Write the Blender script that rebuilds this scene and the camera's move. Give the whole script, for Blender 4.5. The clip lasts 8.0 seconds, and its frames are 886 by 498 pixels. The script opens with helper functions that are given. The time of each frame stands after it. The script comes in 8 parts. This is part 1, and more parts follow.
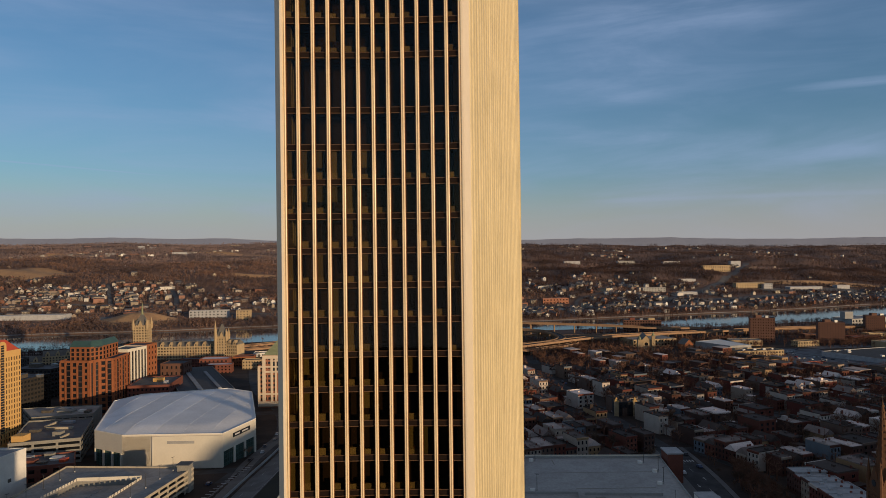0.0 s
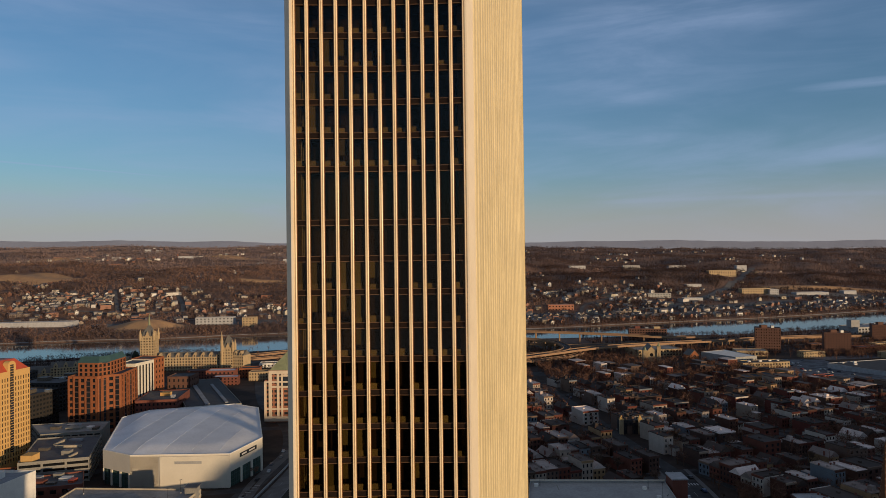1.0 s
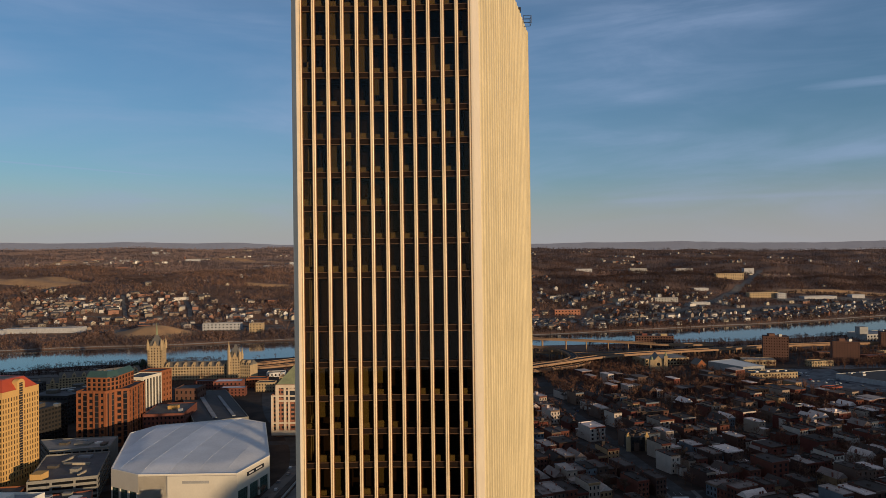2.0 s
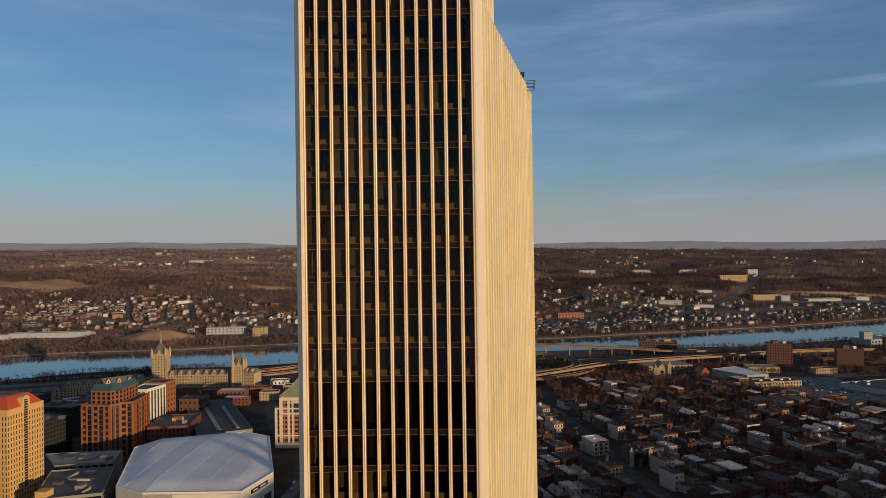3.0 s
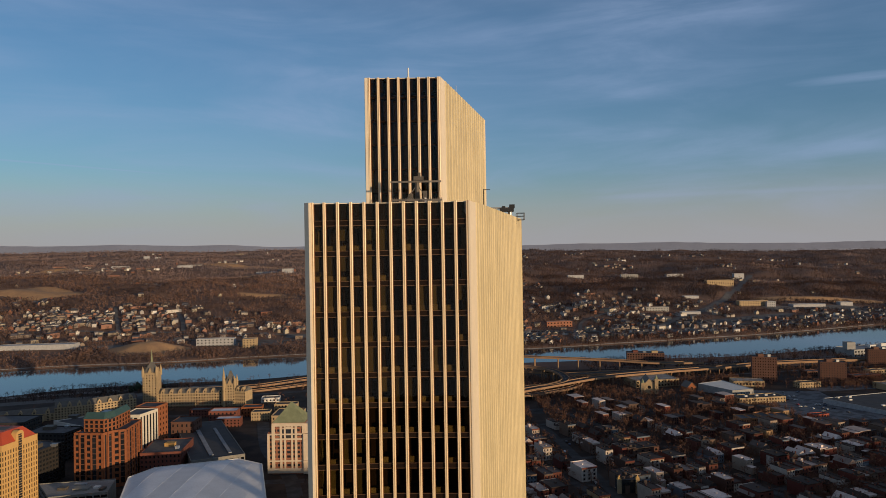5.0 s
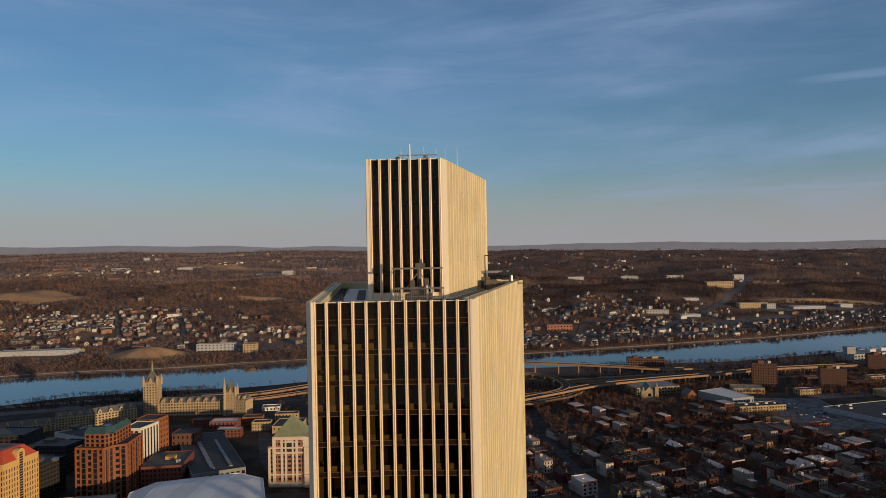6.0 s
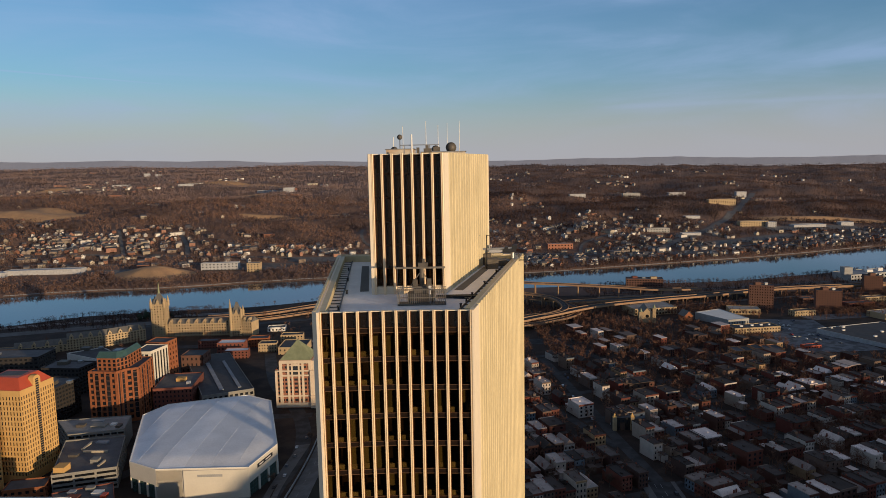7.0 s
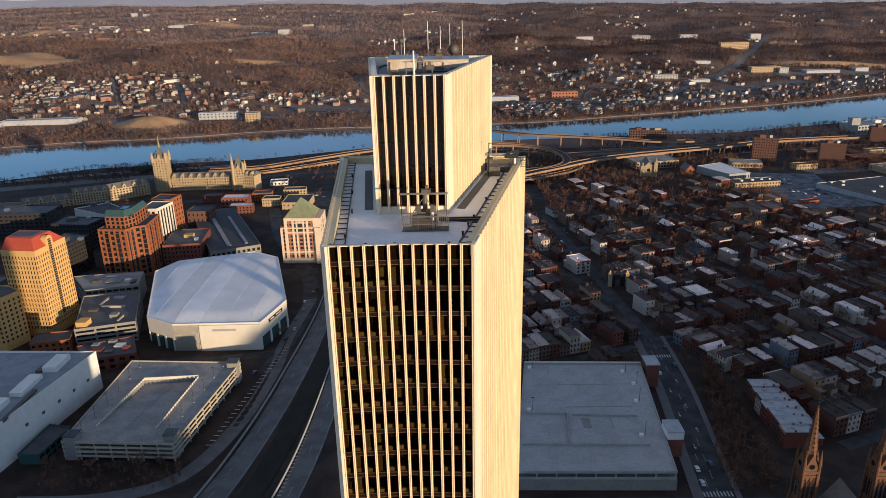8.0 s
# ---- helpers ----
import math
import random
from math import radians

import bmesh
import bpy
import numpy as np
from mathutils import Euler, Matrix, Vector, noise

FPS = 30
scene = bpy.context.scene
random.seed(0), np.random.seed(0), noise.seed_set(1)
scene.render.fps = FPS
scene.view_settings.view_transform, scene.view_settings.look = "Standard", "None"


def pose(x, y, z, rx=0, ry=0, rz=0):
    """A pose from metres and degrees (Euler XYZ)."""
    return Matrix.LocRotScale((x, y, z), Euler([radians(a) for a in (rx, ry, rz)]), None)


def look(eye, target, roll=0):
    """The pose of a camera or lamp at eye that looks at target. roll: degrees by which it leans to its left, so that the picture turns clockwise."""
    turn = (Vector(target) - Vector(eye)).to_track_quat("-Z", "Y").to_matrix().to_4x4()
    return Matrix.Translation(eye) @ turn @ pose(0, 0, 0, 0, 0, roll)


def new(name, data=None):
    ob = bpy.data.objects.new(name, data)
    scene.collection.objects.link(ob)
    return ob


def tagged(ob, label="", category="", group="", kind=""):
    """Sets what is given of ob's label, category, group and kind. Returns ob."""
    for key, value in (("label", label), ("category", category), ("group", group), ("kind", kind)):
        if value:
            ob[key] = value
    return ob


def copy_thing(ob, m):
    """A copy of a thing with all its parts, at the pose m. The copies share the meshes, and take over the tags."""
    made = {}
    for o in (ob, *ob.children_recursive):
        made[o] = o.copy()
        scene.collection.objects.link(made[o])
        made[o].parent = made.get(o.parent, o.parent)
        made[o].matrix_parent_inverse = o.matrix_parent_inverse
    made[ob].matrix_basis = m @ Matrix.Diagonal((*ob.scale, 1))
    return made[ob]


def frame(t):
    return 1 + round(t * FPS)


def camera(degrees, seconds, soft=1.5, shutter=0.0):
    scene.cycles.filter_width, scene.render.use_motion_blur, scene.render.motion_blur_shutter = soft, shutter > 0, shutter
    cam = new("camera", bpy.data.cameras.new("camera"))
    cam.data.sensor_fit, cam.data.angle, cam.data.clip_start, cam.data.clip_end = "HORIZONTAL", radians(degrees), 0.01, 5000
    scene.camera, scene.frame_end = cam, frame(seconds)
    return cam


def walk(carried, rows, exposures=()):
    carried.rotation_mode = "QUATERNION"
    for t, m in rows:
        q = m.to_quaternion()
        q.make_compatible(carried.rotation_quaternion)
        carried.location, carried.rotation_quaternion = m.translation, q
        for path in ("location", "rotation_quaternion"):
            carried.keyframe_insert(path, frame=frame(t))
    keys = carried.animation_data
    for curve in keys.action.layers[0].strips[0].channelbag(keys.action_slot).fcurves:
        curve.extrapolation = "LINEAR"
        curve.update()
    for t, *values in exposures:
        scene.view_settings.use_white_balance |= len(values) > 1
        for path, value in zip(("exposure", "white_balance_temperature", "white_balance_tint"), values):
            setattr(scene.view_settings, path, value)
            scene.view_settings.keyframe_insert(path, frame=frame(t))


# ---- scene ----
cam = camera(64.9, 8.0, soft=0.65)
PATH = [
    (0, (7.215, -76.064, 109.461), (7.223, -74.064, 109.478), -0.7),
    (0.5, (7.407, -76.36, 115.605), (7.414, -74.36, 115.625), -0.8),
    (1, (7.27, -78.368, 121.63), (7.263, -76.368, 121.65), -0.7),
    (1.5, (7.256, -78.609, 127.621), (7.239, -76.609, 127.642), -0.7),
    (3, (7.34, -78.84, 145.813), (7.306, -76.841, 145.827), -0.8),
    (3.5, (7.104, -84.839, 151.696), (7.078, -82.839, 151.71), -0.7),
    (4, (6.725, -85.96, 157.594), (6.715, -83.96, 157.606), -0.9),
    (4.5, (6.642, -86.297, 163.488), (6.639, -84.297, 163.499), -0.9),
    (6, (6.584, -86.482, 182.2), (6.582, -84.482, 182.204), -1.1),
    (6.5, (6.64, -86.451, 188.296), (6.637, -84.451, 188.292), -1.1),
    (7, (6.711, -86.963, 194.578), (6.7, -84.978, 194.335), -1.1),
    (7.5, (6.729, -87.172, 200.717), (6.714, -85.211, 200.328), -1.1),
    (8, (6.761, -87.092, 206.691), (6.738, -85.209, 206.017), -1.2),
]
walk(cam, [(t, look(eye, target, roll)) for t, eye, target, roll in PATH], exposures=[(0.0, 0.05, 5550, 10), (4.0, 0.05, 5550, 10), (5.8, -0.02, 5500, 10), (6.6, -0.02, 5500, 10), (7.0, 0.26, 5400, 10), (7.5, 0.34, 5330, 10), (8.0, 0.80, 5100, 10)])

# ---- light: low winter sun, clear sky with thin cloud ----
SUN_AZ, SUN_EL = 46.0, 4.6
SUN_DIR = Vector((math.sin(radians(SUN_AZ)) * math.cos(radians(SUN_EL)), -math.cos(radians(SUN_AZ)) * math.cos(radians(SUN_EL)), math.sin(radians(SUN_EL))))
sun = new("sun", bpy.data.lights.new("sun", "SUN"))
sun.data.energy, sun.data.angle, sun.data.color = 3.9, radians(0.6), (1.0, 0.67, 0.34)
sun.matrix_world = look(SUN_DIR * 300, (0, 0, 0))

world = bpy.data.worlds.new("sky")
scene.world = world
world.use_nodes = True
wn, wl = world.node_tree.nodes, world.node_tree.links
wn.clear()
w_out, w_bg = wn.new("ShaderNodeOutputWorld"), wn.new("ShaderNodeBackground")
w_sky = wn.new("ShaderNodeTexSky")
w_sky.sky_type, w_sky.sun_disc = "NISHITA", False
w_sky.sun_elevation, w_sky.sun_rotation = radians(SUN_EL), radians(180 - SUN_AZ)
w_sky.altitude, w_sky.air_density, w_sky.dust_density, w_sky.ozone_density = 150, 1.0, 0.3, 2.6
w_bg.inputs["Strength"].default_value = 0.13
w_co, w_map, w_map2 = wn.new("ShaderNodeTexCoord"), wn.new("ShaderNodeMapping"), wn.new("ShaderNodeMapping")
w_map.inputs["Scale"].default_value = (1.5, 1.1, 8.5)
w_map.inputs["Location"].default_value = (1.7, 0.6, 0.3)
w_map.inputs["Rotation"].default_value = (0.0, radians(7), 0.0)
w_map2.inputs["Scale"].default_value = (0.9, 0.9, 3.2)
w_n1, w_n2 = wn.new("ShaderNodeTexNoise"), wn.new("ShaderNodeTexNoise")
w_n1.inputs["Scale"].default_value, w_n1.inputs["Detail"].default_value, w_n1.inputs["Roughness"].default_value = 1.9, 9.0, 0.60
w_n1.inputs["Distortion"].default_value = 0.7
w_n2.inputs["Scale"].default_value, w_n2.inputs["Detail"].default_value = 2.3, 4.0


def w_range(source, a, b, c, d):
    r = wn.new("ShaderNodeMapRange")
    r.interpolation_type = "SMOOTHSTEP"
    for key, value in (("From Min", a), ("From Max", b), ("To Min", c), ("To Max", d)):
        r.inputs[key].default_value = value
    wl.new(source, r.inputs["Value"])
    return r.outputs["Result"]


def w_times(a, b):
    x = wn.new("ShaderNodeMath")
    x.operation = "MULTIPLY"
    wl.new(a, x.inputs[0]), wl.new(b, x.inputs[1])
    return x.outputs[0]


w_sep = wn.new("ShaderNodeSeparateXYZ")
for a, b in ((w_co.outputs["Generated"], w_map.inputs["Vector"]), (w_co.outputs["Generated"], w_map2.inputs["Vector"]), (w_co.outputs["Generated"], w_sep.inputs["Vector"]),
             (w_map.outputs["Vector"], w_n1.inputs["Vector"]), (w_map2.outputs["Vector"], w_n2.inputs["Vector"])):
    wl.new(a, b)
w_cloud = w_times(w_range(w_n1.outputs["Fac"], 0.34, 0.78, 0.20, 0.66), w_range(w_n2.outputs["Fac"], 0.36, 0.60, 0.35, 1.0))


def w_trail(a, b, width, strength):
    """A thin streak of ice cloud between two directions."""
    a, b = Vector(a).normalized(), Vector(b).normalized()
    side, along = a.cross(b).normalized(), (b - a).normalized()
    d, e, ab = wn.new("ShaderNodeVectorMath"), wn.new("ShaderNodeVectorMath"), wn.new("ShaderNodeMath")
    d.operation = e.operation = "DOT_PRODUCT"
    ab.operation = "ABSOLUTE"
    d.inputs[1].default_value, e.inputs[1].default_value = side, along
    wl.new(w_co.outputs["Generated"], d.inputs[0]), wl.new(w_co.outputs["Generated"], e.inputs[0]), wl.new(d.outputs["Value"], ab.inputs[0])
    lo, hi = a.dot(along), b.dot(along)
    thin = w_range(ab.outputs[0], 0.0, width, strength, 0.0)
    ends = w_times(w_range(e.outputs["Value"], lo - 0.05, lo + 0.08, 0.0, 1.0), w_range(e.outputs["Value"], hi - 0.08, hi + 0.05, 1.0, 0.0))
    return w_times(w_times(thin, ends), w_range(w_n1.outputs["Fac"], 0.3, 0.6, 0.4, 1.0))


def w_most(a, b):
    x = wn.new("ShaderNodeMath")
    x.operation = "MAXIMUM"
    wl.new(a, x.inputs[0]), wl.new(b, x.inputs[1])
    return x.outputs[0]


for streak in (((-0.70, 1, 0.150), (-0.33, 1, 0.112), 0.0022, 0.75), ((0.50, 1, 0.232), (0.72, 1, 0.252), 0.010, 0.60), ((0.20, 1, 0.074), (0.75, 1, 0.086), 0.012, 0.55)):
    w_cloud = w_most(w_cloud, w_trail(*streak))
w_haze = w_range(w_sep.outputs["Z"], 0.0, 0.125, 0.88, 0.0)
# unseen warm veil overhead, added to take blue out of the skylight
w_veil = w_range(w_sep.outputs["Z"], 0.28, 0.60, 0.0, 0.7)
w_mix, w_mix2, w_mix3 = wn.new("ShaderNodeMix"), wn.new("ShaderNodeMix"), wn.new("ShaderNodeMix")
w_mix.data_type = w_mix2.data_type = w_mix3.data_type = "RGBA"
w_mix3.inputs["B"].default_value = (1.15, 1.05, 1.00, 1)
w_mix.inputs["B"].default_value = (2.48, 2.92, 3.75, 1)
w_mix2.inputs["B"].default_value = (2.95, 2.62, 2.38, 1)
for a, b in ((w_cloud, w_mix.inputs["Factor"]), (w_sky.outputs["Color"], w_mix.inputs["A"]), (w_mix.outputs["Result"], w_mix2.inputs["A"]), (w_haze, w_mix2.inputs["Factor"]),
             (w_mix2.outputs["Result"], w_mix3.inputs["A"]), (w_veil, w_mix3.inputs["Factor"]), (w_mix3.outputs["Result"], w_bg.inputs["Color"]), (w_bg.outputs["Background"], w_out.inputs["Surface"])):
    wl.new(a, b)


# ---- materials ----
def material(name, color, rough=0.8, metal=0.0, var=0.25, scale=1.0, fine=6.0, bump=0.15, hue=0.0, island=0.0, tint=None, stain=0.5, spec=0.3, palette=None, through_light=0.0):
    """A surface with a coarse and a fine variation in world space. hue: change from object to object; island: from piece to piece of one mesh;
    palette: colours from which each object takes one."""
    m = bpy.data.materials.new(name)
    m.use_nodes = True
    n, l = m.node_tree.nodes, m.node_tree.links
    b = n["Principled BSDF"]
    b.inputs["Roughness"].default_value, b.inputs["Metallic"].default_value = rough, metal
    b.inputs["Specular IOR Level"].default_value = spec
    geo = n.new("ShaderNodeNewGeometry")
    n1, n2 = n.new("ShaderNodeTexNoise"), n.new("ShaderNodeTexNoise")
    n1.inputs["Scale"].default_value, n1.inputs["Detail"].default_value = 0.12 * scale, 4.0
    n2.inputs["Scale"].default_value, n2.inputs["Detail"].default_value = 0.12 * scale * fine, 6.0
    n2.inputs["Roughness"].default_value = 0.65
    for t in (n1, n2):
        l.new(geo.outputs["Position"], t.inputs["Vector"])
    add = n.new("ShaderNodeMix")
    add.inputs["Factor"].default_value = stain
    l.new(n2.outputs["Fac"], add.inputs["A"]), l.new(n1.outputs["Fac"], add.inputs["B"])
    ramp = n.new("ShaderNodeMapRange")
    ramp.inputs["From Min"].default_value, ramp.inputs["From Max"].default_value = 0.3, 0.7
    ramp.inputs["To Min"].default_value, ramp.inputs["To Max"].default_value = 1 - var, 1 + var
    l.new(add.outputs["Result"], ramp.inputs["Value"])
    value = ramp.outputs["Result"]
    for amount, node, out in ((hue, "ShaderNodeObjectInfo", "Random"), (island, "ShaderNodeNewGeometry", "Random Per Island")):
        if amount:
            o, r, x = n.new(node), n.new("ShaderNodeMapRange"), n.new("ShaderNodeMath")
            r.inputs["To Min"].default_value, r.inputs["To Max"].default_value = 1 - amount, 1 + amount
            x.operation = "MULTIPLY"
            l.new(o.outputs[out], r.inputs["Value"]), l.new(r.outputs["Result"], x.inputs[0]), l.new(value, x.inputs[1])
            value = x.outputs[0]
    mul = n.new("ShaderNodeMix")
    mul.data_type, mul.blend_type = "RGBA", "MULTIPLY"
    mul.inputs["Factor"].default_value = 1.0
    mul.inputs["A"].default_value = (*color, 1)
    if palette:
        o, cr = n.new("ShaderNodeNewGeometry" if island else "ShaderNodeObjectInfo"), n.new("ShaderNodeValToRGB")
        cr.color_ramp.interpolation = "CONSTANT"
        while len(cr.color_ramp.elements) < len(palette):
            cr.color_ramp.elements.new(0.5)
        for i, c in enumerate(palette):
            cr.color_ramp.elements[i].position, cr.color_ramp.elements[i].color = i / len(palette), (*c, 1)
        l.new(o.outputs["Random Per Island" if island else "Random"], cr.inputs["Fac"]), l.new(cr.outputs["Color"], mul.inputs["A"])
    elif tint:
        tm = n.new("ShaderNodeMix")
        tm.data_type = "RGBA"
        tm.inputs["A"].default_value, tm.inputs["B"].default_value = (*color, 1), (*tint, 1)
        tr = n.new("ShaderNodeMapRange")
        tr.inputs["From Min"].default_value, tr.inputs["From Max"].default_value = 0.42, 0.58
        l.new(n1.outputs["Fac"], tr.inputs["Value"]), l.new(tr.outputs["Result"], tm.inputs["Factor"]), l.new(tm.outputs["Result"], mul.inputs["A"])
    cmb = n.new("ShaderNodeCombineColor")
    for c in ("Red", "Green", "Blue"):
        l.new(value, cmb.inputs[c])
    l.new(cmb.outputs["Color"], mul.inputs["B"])
    l.new(mul.outputs["Result"], b.inputs["Base Color"])
    if bump:
        bp = n.new("ShaderNodeBump")
        bp.inputs["Strength"].default_value, bp.inputs["Distance"].default_value = bump, 0.1 / scale
        l.new(n2.outputs["Fac"], bp.inputs["Height"]), l.new(bp.outputs["Normal"], b.inputs["Normal"])
    if through_light:
        tr, mx, cl, mx2 = n.new("ShaderNodeBsdfTranslucent"), n.new("ShaderNodeMixShader"), n.new("ShaderNodeBsdfTransparent"), n.new("ShaderNodeMixShader")
        mx.inputs["Fac"].default_value = through_light
        mx2.inputs["Fac"].default_value = 0.35
        l.new(mul.outputs["Result"], tr.inputs["Color"])
        l.new(b.outputs[0], mx.inputs[1]), l.new(tr.outputs[0], mx.inputs[2])
        l.new(mx.outputs[0], mx2.inputs[1]), l.new(cl.outputs[0], mx2.inputs[2]), l.new(mx2.outputs[0], n["Material Output"].inputs["Surface"])
    return m


def glass(name, see, ior=1.45, rough=0.03):
    """Tinted window glass: it lets light through in its tint and mirrors by angle."""
    m = bpy.data.materials.new(name)
    m.use_nodes = True
    n, l = m.node_tree.nodes, m.node_tree.links
    n.clear()
    out, mix, tr, gl, fr = (n.new("ShaderNode" + k) for k in ("OutputMaterial", "MixShader", "BsdfTransparent", "BsdfGlossy", "Fresnel"))
    tr.inputs["Color"].default_value = (*see, 1)
    gl.inputs["Roughness"].default_value = rough
    fr.inputs["IOR"].default_value = ior
    l.new(fr.outputs["Fac"], mix.inputs["Fac"]), l.new(tr.outputs[0], mix.inputs[1]), l.new(gl.outputs[0], mix.inputs[2]), l.new(mix.outputs[0], out.inputs["Surface"])
    return m


